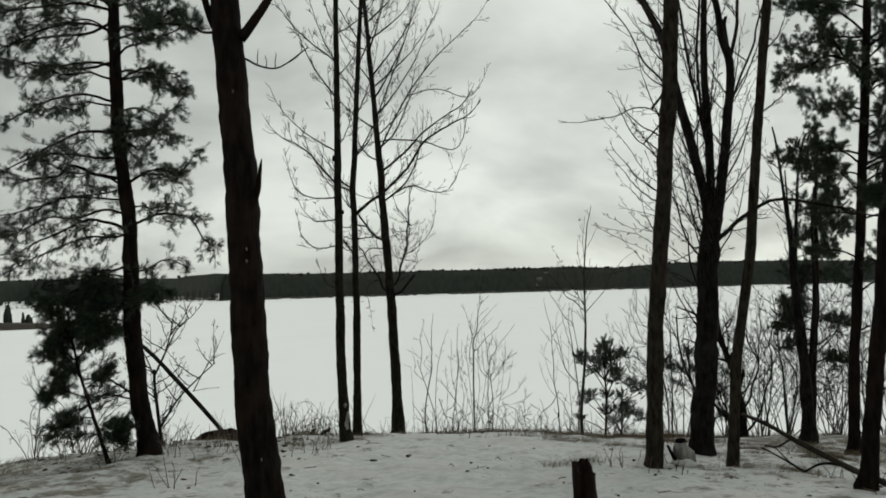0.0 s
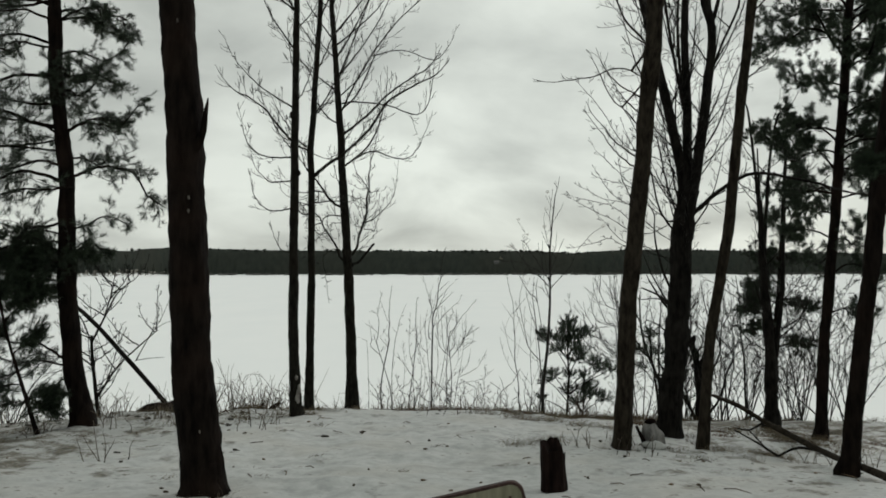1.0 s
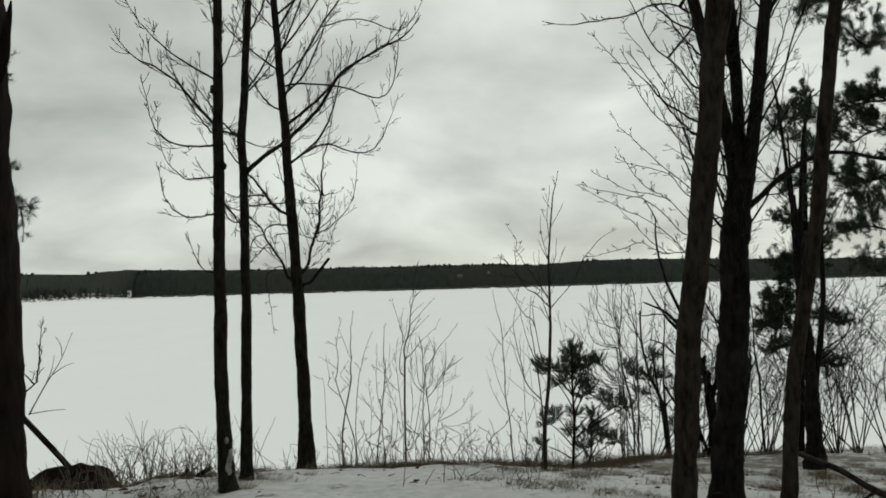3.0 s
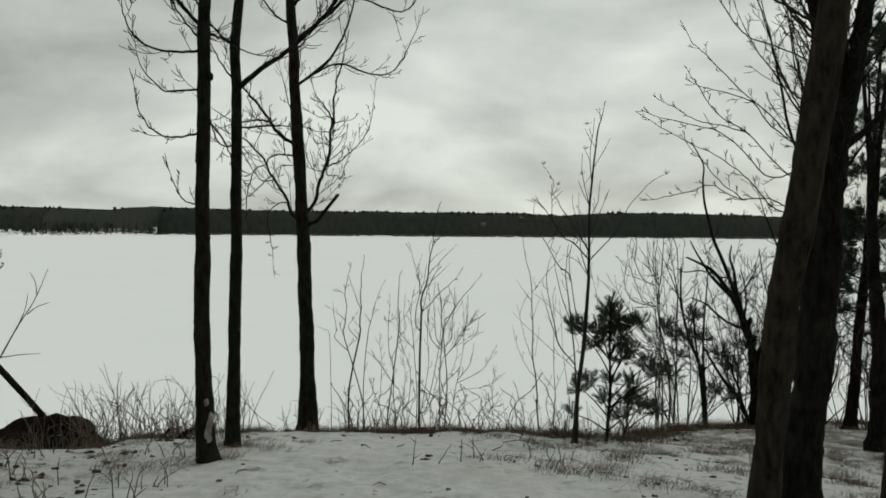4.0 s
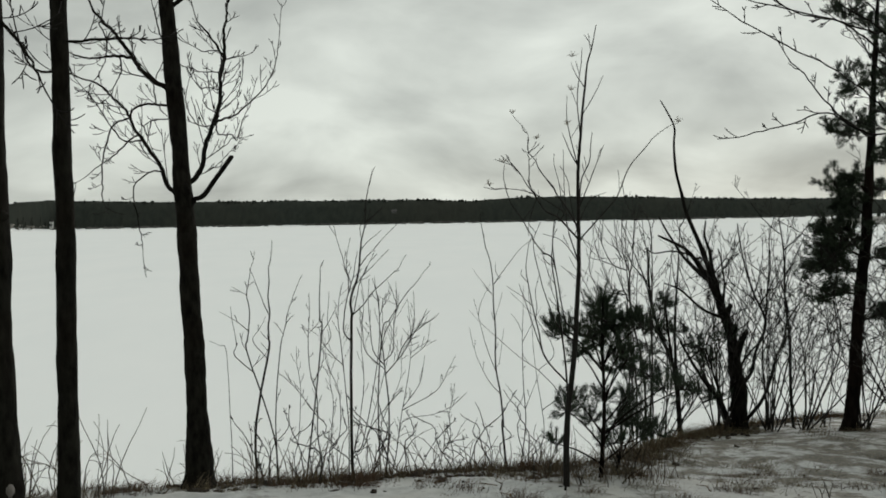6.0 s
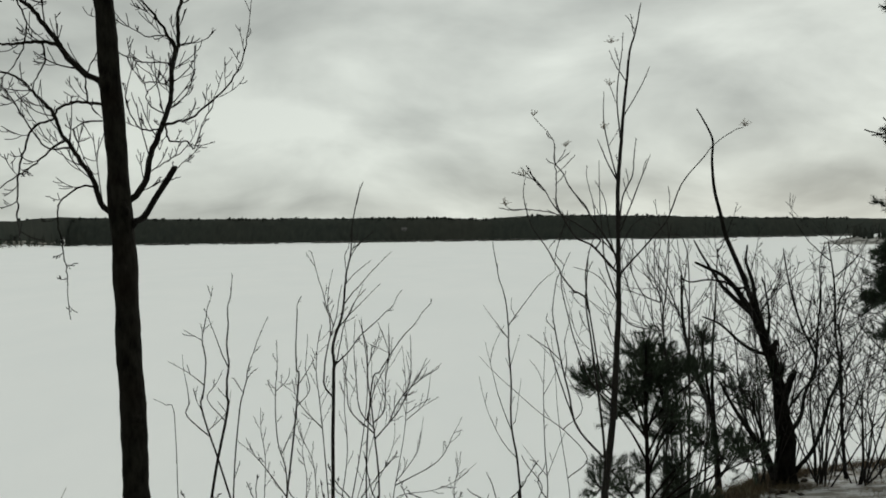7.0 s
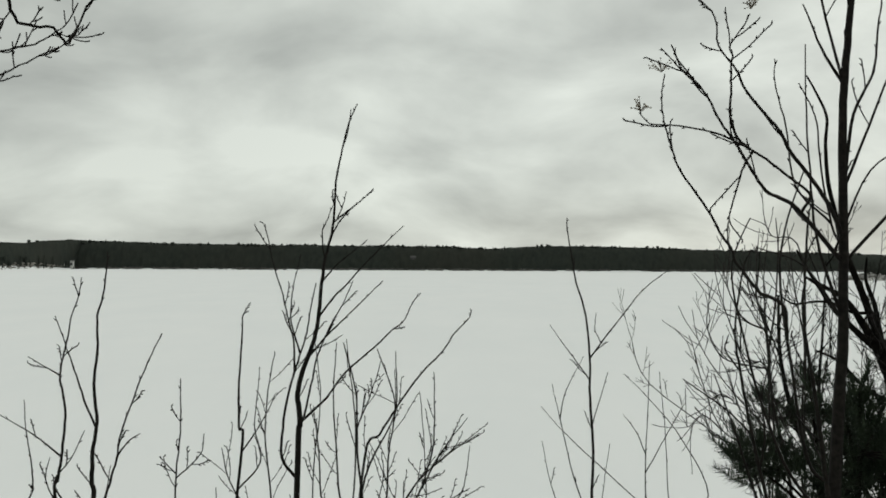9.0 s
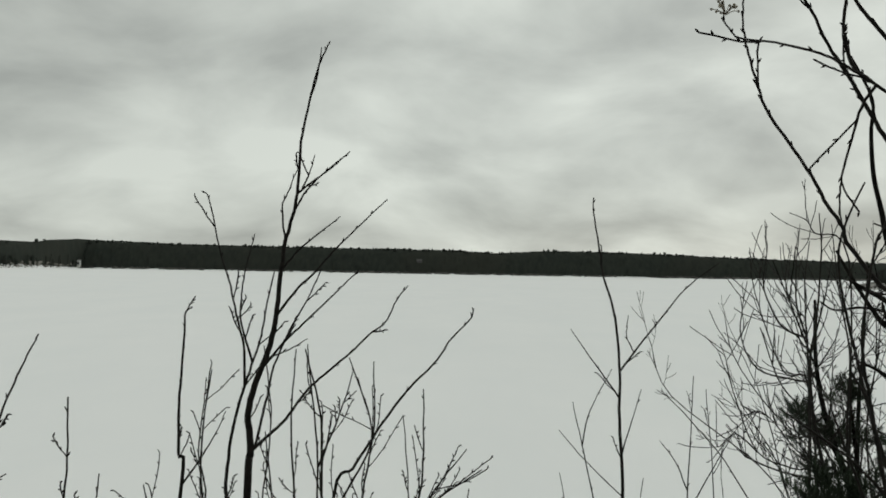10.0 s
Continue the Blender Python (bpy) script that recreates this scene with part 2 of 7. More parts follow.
class Geo:
    """Vertices and faces of one mesh."""

    def __init__(self):
        self.v, self.f = [], []

    def tube(self, pts, radii, sides=6, rough=0.0, rng=None):
        pts = [Vector(p) for p in pts]
        base = len(self.v)
        t0 = (pts[1] - pts[0]).normalized()
        side = t0.cross(Vector((0.31, 0.87, 0.39)))
        if side.length < 0.1:
            side = t0.cross(Vector((1, 0, 0)))
        side.normalize()
        n = len(pts)
        for i, p in enumerate(pts):
            t = (pts[min(i + 1, n - 1)] - pts[max(i - 1, 0)]).normalized()
            side = (side - t * side.dot(t)).normalized()
            up = t.cross(side)
            r = radii[i]
            for k in range(sides):
                a = 2 * math.pi * k / sides
                q = r
                if rough:
                    q *= 1 + rough * (noise.noise(Vector((math.cos(a) * 1.7 + p.x, math.sin(a) * 1.7 + p.y, p.z * 3.3))) + 0.7 * noise.noise(Vector((math.cos(a) * 4 + p.x, math.sin(a) * 4, p.z * 14))))
                self.v.append(p + (side * math.cos(a) + up * math.sin(a)) * q)
        for i in range(n - 1):
            for k in range(sides):
                a, b = base + i * sides + k, base + i * sides + (k + 1) % sides
                self.f.append((a, b, b + sides, a + sides))
        self.f.append(tuple(base + (n - 1) * sides + k for k in range(sides)))
        self.f.append(tuple(base + k for k in reversed(range(sides))))

    def blade(self, p, tip, width, bend=None):
        """A thin needle or leaf of grass: one or two triangles."""
        d = tip - p
        s = d.cross(Vector((0.37, 0.51, 0.78)))
        if s.length < 1e-6:
            s = Vector((1, 0, 0))
        s = s.normalized() * width / 2
        b = len(self.v)
        if bend is None:
            self.v += [p - s, p + s, tip]
            self.f.append((b, b + 1, b + 2))
        else:
            self.v += [p - s, p + s, bend + s * 0.8, bend - s * 0.8, tip]
            self.f += [(b, b + 1, b + 2, b + 3), (b + 3, b + 2, b + 4)]

    def tuft(self, p, d, rng, length=0.1, needles=40, size=0.0345, width=0.0046):
        """A pine shoot: needles round a short axis."""
        d = d.normalized()
        a = d.orthogonal().normalized()
        c = d.cross(a)
        for i in range(needles):
            u = i / needles
            an = i * 2.399 + rng.random()
            out = a * math.cos(an) + c * math.sin(an)
            s = p + d * (length * u)
            lean = 0.35 + 0.9 * u + rng.uniform(-0.2, 0.2)
            w = (out + d * lean).normalized()
            self.blade(s, s + w * size * rng.uniform(0.75, 1.2), width)

    def lump(self, centre, size, rng, rough=0.35, rings=5, segs=8):
        """A closed uneven lump."""
        b = len(self.v)
        cx, cy, cz = centre
        off = Vector((rng.uniform(0, 50), rng.uniform(0, 50), rng.uniform(0, 50)))
        self.v.append(Vector((cx, cy, cz - size[2])))
        for i in range(1, rings):
            th = math.pi * i / rings
            for k in range(segs):
                ph = 2 * math.pi * k / segs
                q = Vector((math.sin(th) * math.cos(ph), math.sin(th) * math.sin(ph), -math.cos(th)))
                q *= 1 + rough * noise.noise(q * 1.6 + off)
                self.v.append(Vector((cx + q.x * size[0], cy + q.y * size[1], cz + q.z * size[2])))
        self.v.append(Vector((cx, cy, cz + size[2])))
        top = len(self.v) - 1
        for k in range(segs):
            self.f.append((b, b + 1 + (k + 1) % segs, b + 1 + k))
            e = b + 1 + (rings - 2) * segs
            self.f.append((top, e + k, e + (k + 1) % segs))
        for i in range(rings - 2):
            for k in range(segs):
                r0, r1 = b + 1 + i * segs, b + 1 + (i + 1) * segs
                self.f.append((r0 + k, r0 + (k + 1) % segs, r1 + (k + 1) % segs, r1 + k))

    def box(self, lo, hi):
        b = len(self.v)
        for z in (lo[2], hi[2]):
            self.v += [Vector((lo[0], lo[1], z)), Vector((hi[0], lo[1], z)), Vector((hi[0], hi[1], z)), Vector((lo[0], hi[1], z))]
        self.f += [tuple(b + i for i in q) for q in ((3, 2, 1, 0), (4, 5, 6, 7), (0, 1, 5, 4), (1, 2, 6, 5), (2, 3, 7, 6), (3, 0, 4, 7))]

    def link(self, name, mat, parent=None, label="", smooth=True, origin=None):
        o = Vector(origin) if origin is not None else Vector((0, 0, 0))
        me = bpy.data.meshes.new(name)
        me.from_pydata([tuple(p - o) for p in self.v], [], self.f)
        if smooth:
            me.polygons.foreach_set("use_smooth", [True] * len(me.polygons))
        me.materials.append(mat)
        me.update()
        ob = new(name, me)
        if parent is not None:
            ob.parent = parent
        else:
            ob.location = o
        if label:
            ob["label"] = label
        return ob


def thing(name, base, label, category, group=""):
    """An empty at the base of a thing; its parts are placed relative to it."""
    e = new(name)
    e.empty_display_size = 0.1
    e.location = base
    return tagged(e, label, category, group)


def smooth_line(pts, steps=4):
    """Catmull-Rom through the points."""
    pts = [Vector(p) for p in pts]
    if len(pts) < 3:
        return [pts[0].lerp(pts[-1], i / steps) for i in range(steps + 1)]
    ext = [pts[0] * 2 - pts[1], *pts, pts[-1] * 2 - pts[-2]]
    out = []
    for i in range(1, len(ext) - 2):
        a, b, c, d = ext[i - 1:i + 3]
        for k in range(steps):
            t = k / steps
            out.append(0.5 * (2 * b + (c - a) * t + (2 * a - 5 * b + 4 * c - d) * t * t + (3 * b - a - 3 * c + d) * t ** 3))
    out.append(pts[-1])
    return out


def taper(n, r0, r1, power=1.0):
    return [r0 + (r1 - r0) * (i / (n - 1)) ** power for i in range(n)]


UP = Vector((0, 0, 1))


def aside(d, angle, rng):
    """d turned by an angle towards a random side."""
    a = d.orthogonal().normalized()
    c = d.cross(a)
    ph = rng.uniform(0, 2 * math.pi)
    return (d * math.cos(angle) + (a * math.cos(ph) + c * math.sin(ph)) * math.sin(angle)).normalized()


def shoot(geo, p, d, length, r, rng, depth=1, rise=0.35, jit=0.16, kids=4, buds=False, tip=0.0022, ends=None, spread=(0.5, 1.0)):
    """A bare shoot that bends upward, with finer ones on it."""
    n = 5
    pts, dirs = [p], [d]
    for i in range(n):
        d = (d + UP * (rise / n) + Vector((rng.uniform(-jit, jit), rng.uniform(-jit, jit), rng.uniform(-jit, jit)))).normalized()
        pts.append(pts[-1] + d * (length / n))
        dirs.append(d)
    r_end = max(tip, r * 0.35)
    geo.tube(pts, taper(n + 1, max(r, tip), r_end), 5 if r > 0.009 else (4 if r > 0.005 else 3))
    if ends is not None:
        ends.append((pts[-1], d))
    if buds:
        for i in range(2, n + 1):
            q = aside(dirs[i], 0.8, rng)
            geo.tube([pts[i], pts[i] + q * 0.004, pts[i] + q * 0.01], [0.0014, 0.0022, 0.0008], 4)
    if depth > 0:
        for i in range(kids):
            u = rng.uniform(0.2, 0.97)
            k = min(int(u * n), n - 1)
            q = pts[k].lerp(pts[k + 1], u * n - k)
            shoot(geo, q, aside(dirs[k], rng.uniform(*spread), rng), length * rng.uniform(0.3, 0.55) * (1.15 - 0.5 * u), max(tip, r * 0.55),
                  rng, depth - 1, rise, jit, max(2, kids - 1), buds, tip, ends, spread)


def trunk_line(pts, top=None):
    """A trunk's line, carried on to the height top in its last direction."""
    pts = [Vector(p) for p in pts]
    if top is not None and top > pts[-1].z:
        d = pts[-1] - pts[-3 if len(pts) > 3 else -2]
        d = d / max(d.z, 0.05)
        pts.append(pts[-1] + d * (top - pts[-1].z))
    return smooth_line(pts, 6)


def trunk(parent, base, pts, radii, mat, top=None, sides=14, rough=0.14, flare=1.35, name="trunk", sway=0.16):
    line = trunk_line(pts, top)
    line = [line[0] - UP * 0.3, *line]
    r0, r1, r2 = radii
    total = line[-1].z - line[0].z
    rr = []
    for p in line:
        u = (p.z - line[0].z) / total
        r = r0 + (r1 - r0) * min(1, u * 2) if u < 0.5 else r1 + (r2 - r1) * (u - 0.5) * 2
        h = max(0.0, p.z - line[0].z - 0.3)
        rr.append(r * (1 + (flare - 1) * math.exp(-h / 0.16)))
    g = Geo()
    fine = []
    fr = []
    for i in range(len(line) - 1):
        for k in range(6):
            fine.append(line[i].lerp(line[i + 1], k / 6)); fr.append(rr[i] + (rr[i + 1] - rr[i]) * k / 6)
    fine.append(line[-1]); fr.append(rr[-1])
    ph = line[0].x * 7.3
    for i, p in enumerate(fine):
        h = p.z - line[0].z
        k = min(1.0, h / 0.4)
        fine[i] = p + Vector((noise.noise(Vector((p.z * 2.6, ph, 0))), noise.noise(Vector((p.z * 2.6, ph, 5))), 0)) * fr[i] * sway * k
        fr[i] *= 1 + 0.6 * sway * noise.noise(Vector((p.z * 5.1, ph, 9)))
    g.tube(fine, fr, sides, rough)
    lobe = random.Random(int(abs(line[0].x) * 1000)).uniform(0, 6.28)
    for i, v in enumerate(g.v):
        h = max(0.0, v.z - line[0].z - 0.3)
        if h < 0.3 and flare > 1.0:
            c = line[0].lerp(line[1], min(1.0, (v.z - line[0].z) / 0.3))
            a = math.atan2(v.y - c.y, v.x - c.x)
            k = 1 + 0.3 * math.exp(-h / 0.07) * max(-0.3, math.sin(3 * a + lobe) + 0.5 * math.sin(5 * a + 2 * lobe))
            g.v[i] = Vector((c.x + (v.x - c.x) * k, c.y + (v.y - c.y) * k, v.z))
    g.link(name, mat, parent, origin=base)
    return line


def at_height(line, z):
    for a, b in zip(line, line[1:]):
        if a.z <= z <= b.z:
            return a.lerp(b, (z - a.z) / max(b.z - a.z, 1e-6))
    return line[-1]


def limb(parent, base, pts, r0, r1, mat, crown, rng, spacing=0.16, twig=(0.25, 0.5), rise=0.5, depth=1, kids=3, start=0.12, name="limb", tip=0.0026):
    """A main limb as a part, with a spray of shoots as its own part (crown: the shoots' material)."""
    line = smooth_line(pts, 5)
    g = Geo()
    wob = [p + Vector((rng.uniform(-1, 1), rng.uniform(-1, 1), rng.uniform(-1, 1))) * 0.0045 for p in line]
    wob[0] = line[0]
    g.tube(wob, taper(len(wob), r0, r1, 0.8), 7, 0.12)
    ob = g.link(name, mat, parent, origin=base)
    if crown is not None:
        spray = Geo()
        lens = [(b - a).length for a, b in zip(wob, wob[1:])]
        total = sum(lens)
        s = total * start
        fit_in = max(0.35, min(1.0, r0 / 0.013))
        while s < total:
            acc, i = 0, 0
            while i < len(lens) - 1 and acc + lens[i] < s:
                acc += lens[i]; i += 1
            p = wob[i].lerp(wob[i + 1], (s - acc) / max(lens[i], 1e-6))
            d = (wob[i + 1] - wob[i]).normalized()
            u = s / total
            shoot(spray, p, aside(d, rng.uniform(0.5, 1.1), rng), rng.uniform(*twig) * (1.1 - 0.5 * u) * fit_in, max(tip, r1 * 0.6), rng, depth, rise, 0.1, kids, tip=tip)
            s += spacing * rng.uniform(0.6, 1.4)
        shoot(spray, wob[-1], (wob[-1] - wob[-2]).normalized(), twig[1] * fit_in, r1, rng, depth, rise, 0.1, kids, tip=tip)
        tagged(spray.link("twig_spray", crown, ob, origin=base), kind="stuff")
    return (wob, ob)


def rooted(pts, lines):
    """The points of a limb, begun inside the nearest trunk, stem or limb of its tree."""
    pts = [Vector(p) for p in pts]
    near, best = None, 9.0
    for ln in lines:
        for a, b in zip(ln, ln[1:]):
            for k in range(4):
                q = a.lerp(b, k / 4)
                d = (q - pts[0]).length + 0.6 * max(0.0, q.z - pts[0].z)
                if d < best:
                    near, best = q, d
    if near is not None and best > 0.015:
        pts = [near, *pts] if best > 0.1 else [near, *pts[1:]]
    return pts


# ---- ground ----
BROW_X = [-60, -14, -7, -5.5, -4.2, -2.0, 0.5, 2.2, 3.4, 5.0, 9.0, 60]
BROW_Y = [2, 6.5, 9.0, 10.4, 11.9, 11.9, 12.0, 12.9, 15.0, 17.6, 19.5, 22]
FALL_Y = [-60, 2.0, 5.2, 7.2, 9.3, 10.0, 11.5, 13.0, 15.4, 17.0, 22, 60]
FALL_Z = [0.3, 0.26, 0.2, 0.05, 0.0, -0.1, -0.36, -0.68, -1.1, -1.45, -2.2, -2.4]
LAKE_Z = -5.3


def ground_height(x, y):
    z = sum(float(np.interp(y + o, FALL_Y, FALL_Z)) for o in (-0.7, -0.35, 0, 0.35, 0.7)) / 5
    z -= 0.08 * min(5, max(0, x - 1)) * min(1, max(0, (y - 5.5) / 3)) * min(1, max(0, (14 - y) / 3))
    z -= 0.11 * max(0, -x - 2.9) + 0.06 * max(0, -x - 5)
    brow = sum(float(np.interp(x + o, BROW_X, BROW_Y)) for o in (-0.5, 0, 0.5)) / 3
    s = y - brow
    if s > 0:
        z -= 0.6 * s * s / (s + 0.9)
    u, v = max(0.0, min(1.0, (-1.8 - x) / 0.9)), max(0.0, min(1.0, (y - 9.3) / 1.0))
    z -= 0.17 * u * u * (3 - 2 * u) * v * v * (3 - 2 * v)
    near = max(0.0, 1 - max(abs(x), abs(y - 6)) / 30)
    z += near * (0.05 * noise.noise(Vector((x * 0.9, y * 0.9, 3.3))) + 0.034 * noise.noise(Vector((x * 3.1, y * 3.1, 7.7))))
    z += near * 0.015 * noise.noise(Vector((x * 9.0, y * 9.0, 1.2)))
    return max(z, LAKE_Z - 0.6)


def ground_sheet():
    def axis(lo, a, b, hi, fine, coarse):
        out, v = [], lo
        while v < a:
            out.append(v); v += coarse
        v = a
        while v < b:
            out.append(v); v += fine
        v = b
        while v <= hi:
            out.append(v); v += coarse
        return out
    xs = axis(-44, -6, 7, 46, 0.055, 1.0)
    ys = axis(-34, 3.4, 14, 34, 0.055, 1.0)
    g = Geo()
    for y in ys:
        for x in xs:
            g.v.append(Vector((x, y, ground_height(x, y))))
    w = len(xs)
    for j in range(len(ys) - 1):
        for i in range(w - 1):
            a = j * w + i
            g.f.append((a, a + 1, a + 1 + w, a + w))
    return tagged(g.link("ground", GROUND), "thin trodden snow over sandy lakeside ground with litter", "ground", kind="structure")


def lake_sheet():
    g = Geo()
    n = 60
    for j in range(n + 1):
        for i in range(n + 1):
            x, y = -3000 + 6000 * i / n, -1200 + 4800 * j / n
            g.v.append(Vector((x, y, LAKE_Z)))
    for j in range(n):
        for i in range(n):
            a = j * (n + 1) + i
            g.f.append((a, a + 1, a + n + 2, a + n + 1))
    return tagged(g.link("water", LAKE_SNOW), "frozen lake under an even sheet of snow", "lake", kind="structure")


# ---- the far shore ----
SHORE_X = [-1500, -700, -330, -264, -252, -246, 0, 200, 330, 480, 800, 1500]
SHORE_Y = [240, 360, 450, 482, 560, 643, 648, 650, 690, 860, 1250, 1500]
CROWN_X = [-1500, -420, -300, -264, -256, -249, -236, -185, -104, -22, 20, 51, 82, 105, 141, 180, 223, 264, 332, 480, 1500]
CROWN_H = [15, 15, 15, 14.8, 14.6, 19.6, 19.8, 18.3, 17.6, 17.5, 16.8, 15.9, 17.2, 18.1, 17.8, 16.9, 15.6, 14.9, 14.2, 14.5, 14.5]


def far_land():
    g = Geo()
    xs = sorted({-1500 + 20 * i for i in range(151)} | {-300 + 2 * i for i in range(40)})
    for x in xs:
        y = float(np.interp(x, SHORE_X, SHORE_Y))
        for dy, dz in ((-6, -0.4), (0, 0.5), (8, 1.2), (34, 2.0), (400, 5), (1600, 6)):
            bank = max(0.0, min(1.0, (-246 - x) / 8, (x + 520) / 40)) * max(0.0, min(1.0, (dy - 4) / 30))
            g.v.append(Vector((x * (1 + dy / 3000), y + dy, LAKE_Z + dz + 3.2 * bank + (0.25 * noise.noise(Vector((x * 0.05, dy, 0))) if dy >= 0 else 0))))
    for i in range(len(xs) - 1):
        for k in range(5):
            a = i * 6 + k
            g.f.append((a, a + 6, a + 7, a + 1))
    return tagged(g.link("far_shore", LAKE_SNOW), "low snowy far shore of the lake", "shore", kind="structure")


def conifer(g, p, h, w, rng):
    """A far conifer: an uneven crown with a smaller lump for a top."""
    g.lump((p.x, p.y, p.z + h * 0.4), (w, w, h * 0.42), rng, 0.35, 5, 5)
    g.lump((p.x + rng.uniform(-0.3, 0.3) * w, p.y, p.z + h * 0.8), (w * rng.uniform(0.4, 0.7), w * 0.6, h * 0.2), rng, 0.5, 4, 5)


def far_forest():
    """The forest's edge as one ragged canopy, with single crowns that stand out of it."""
    rng = random.Random(41)
    g = Geo()
    profile = ((-1.0, 0.0), (0.0, 0.1), (0.6, 0.22), (1.2, 0.34), (1.8, 0.46), (2.4, 0.58), (3.2, 0.7), (4.4, 0.81), (6.2, 0.9), (9, 0.96), (14, 1.0), (60, 1.02))
    xs, x = [], -900.0
    while x < 900:
        xs.append(x); x += 0.3 if -272 < x < -244 else 0.9 if -420 < x < 360 else 4.0

    def edge(x):
        y, h = float(np.interp(x, SHORE_X, SHORE_Y)) + 3, float(np.interp(x, CROWN_X, CROWN_H))
        bank = max(0.0, min(1.0, (-246 - x) / 6, (x + 500) / 20)) * (0.75 + 0.5 * noise.noise(Vector((x * 0.06, 3, 0))))
        return y + 34 * bank, LAKE_Z + 0.6 + 4.6 * bank, h * (1 - 0.16 * bank) * (1 + 0.05 * noise.noise(Vector((x * 0.03, 1, 0))) + 0.02 * noise.noise(Vector((x * 0.13, 4, 0))))
    for x in xs:
        y, z, h = edge(x)
        for k, (dy, u) in enumerate(profile):
            q = Vector((x * 0.3, u * 6.0, 2.0))
            d = 1.6 * noise.noise(q) + 1.0 * noise.noise(q * 2.7) + rng.uniform(-0.35, 0.35)
            g.v.append(Vector((x + rng.uniform(-0.3, 0.3), y + dy * 1.8 + d, z + h * u + (rng.uniform(-0.35, 0.3) if k > 0 else -1))))
    n = len(profile)
    for i in range(len(xs) - 1):
        for k in range(n - 1):
            c = i * n + k
            g.f.append((c, c + n, c + n + 1, c + 1))
    x = -430.0
    while x < 380:
        x += rng.uniform(0.6, 3.0) if noise.noise(Vector((x * 0.05, 8, 0))) > -0.1 else rng.uniform(2.5, 9.0)
        y, z, h = edge(x)
        r = rng.uniform(0.4, 1.5)
        g.lump((x, y + rng.uniform(8, 24), z + h * rng.uniform(0.95, 0.995)), (r, r, rng.uniform(0.4, 1.5)), rng, 0.6, 4, 6)
    return tagged(g.link("forest", FAR_FOREST), "dark conifer forest along the far shore", "forest", kind="stuff")


def shore_brush():
    """Bare brush on the snowy bank of the far shore, and a low strip of reed along the rest."""
    rng = random.Random(43)
    g = Geo()
    for i in range(520):
        x = rng.uniform(-340, -247) if i % 3 else rng.uniform(-264, -247)
        u = rng.random() ** 1.6
        y = float(np.interp(x, SHORE_X, SHORE_Y)) + 2 + 30 * u
        h = rng.uniform(0.2, 0.75) * (0.5 + 1.3 * u)
        g.lump(Vector((x, y, LAKE_Z + 0.7 + 3.4 * u)), (h * rng.uniform(0.8, 2.6), h, h * 0.9), rng, 0.6, 4, 6)
    tagged(g.link("brush", FAR_BARE, smooth=False), "bare grey brush on the snowy far bank", "brush", kind="stuff")
    w = Geo()
    for i in range(300):
        x = rng.uniform(-340, -247) if i % 2 else rng.uniform(-264, -247)
        if noise.noise(Vector((x * 0.09, 2, 0))) < rng.uniform(-0.7, 0.25):
            continue
        y = float(np.interp(x, SHORE_X, SHORE_Y)) + rng.uniform(10, 32)
        h = rng.uniform(2.5, 6.5)
        r = rng.uniform(0.18, 0.4)
        w.tube([(x, y, LAKE_Z + 1), (x + rng.uniform(-0.3, 0.3), y, LAKE_Z + 2 + h * 0.5), (x + rng.uniform(-0.6, 0.6), y, LAKE_Z + 3 + h)], [r, r * 0.9, r * 0.7], 5)
        if rng.random() < 0.4:
            w.lump((x + rng.uniform(-1, 1), y + 1, LAKE_Z + 2.4 + h * 0.5), (rng.uniform(0.8, 1.8), 1.0, h * 0.5), rng, 0.6, 5, 6)
    tagged(w.link("grove", FAR_FOREST, smooth=False), "dark bare trunks before snow at the far forest's foot", "grove", kind="stuff")
    s = Geo()
    x = -248.0
    while x < 380:
        x += rng.uniform(0.5, 2.4)
        if noise.noise(Vector((x * 0.03, 6, 0))) < rng.uniform(-0.6, 0.3):
            continue
        y = float(np.interp(x, SHORE_X, SHORE_Y)) - rng.uniform(0.5, 3)
        s.lump((x, y, LAKE_Z + 0.5), (rng.uniform(0.8, 3.0), 0.8, rng.uniform(0.5, 1.3)), rng, 0.5, 4, 6)
    tagged(s.link("reeds", FAR_REED, smooth=False), "low grey reed strip at the foot of the far forest", "reeds", kind="stuff")


def point_of_land(name, x, y, length, depth, height, trees, seed, tree_h):
    """A low point of land nearer in the lake, with trees on it."""
    rng = random.Random(seed)
    g = Geo()
    nx, ny = 30, 9
    for j in range(ny):
        for i in range(nx):
            u, v = i / (nx - 1) * 2 - 1, j / (ny - 1) * 2 - 1
            q = max(0.0, 1 - (u * u) ** 1.3 - v * v)
            z = LAKE_Z - 0.3 + (height + 0.3) * math.sqrt(q) * (1 + 0.3 * noise.noise(Vector((u * 4, v * 3, seed))))
            g.v.append(Vector((x + u * length, y + v * depth, z)))
    for j in range(ny - 1):
        for i in range(nx - 1):
            a = j * nx + i
            g.f.append((a, a + 1, a + nx + 1, a + nx))
    tagged(g.link(name, SOIL if seed == 5 else SHORE_BANK), "low point of land reaching into the frozen lake", "headland", kind="structure")
    f = Geo()
    for i in range(trees):
        u = rng.uniform(-0.72, 0.95)
        conifer(f, Vector((x + u * length, y + rng.uniform(-0.4, 0.5) * depth, LAKE_Z + height * 0.4)), tree_h * rng.uniform(0.5, 1.1), rng.uniform(0.8, 1.8) * tree_h / 9, rng)
    tagged(f.link("grove", FAR_FOREST, smooth=False), "dark trees on a low point of land", "grove", kind="stuff")


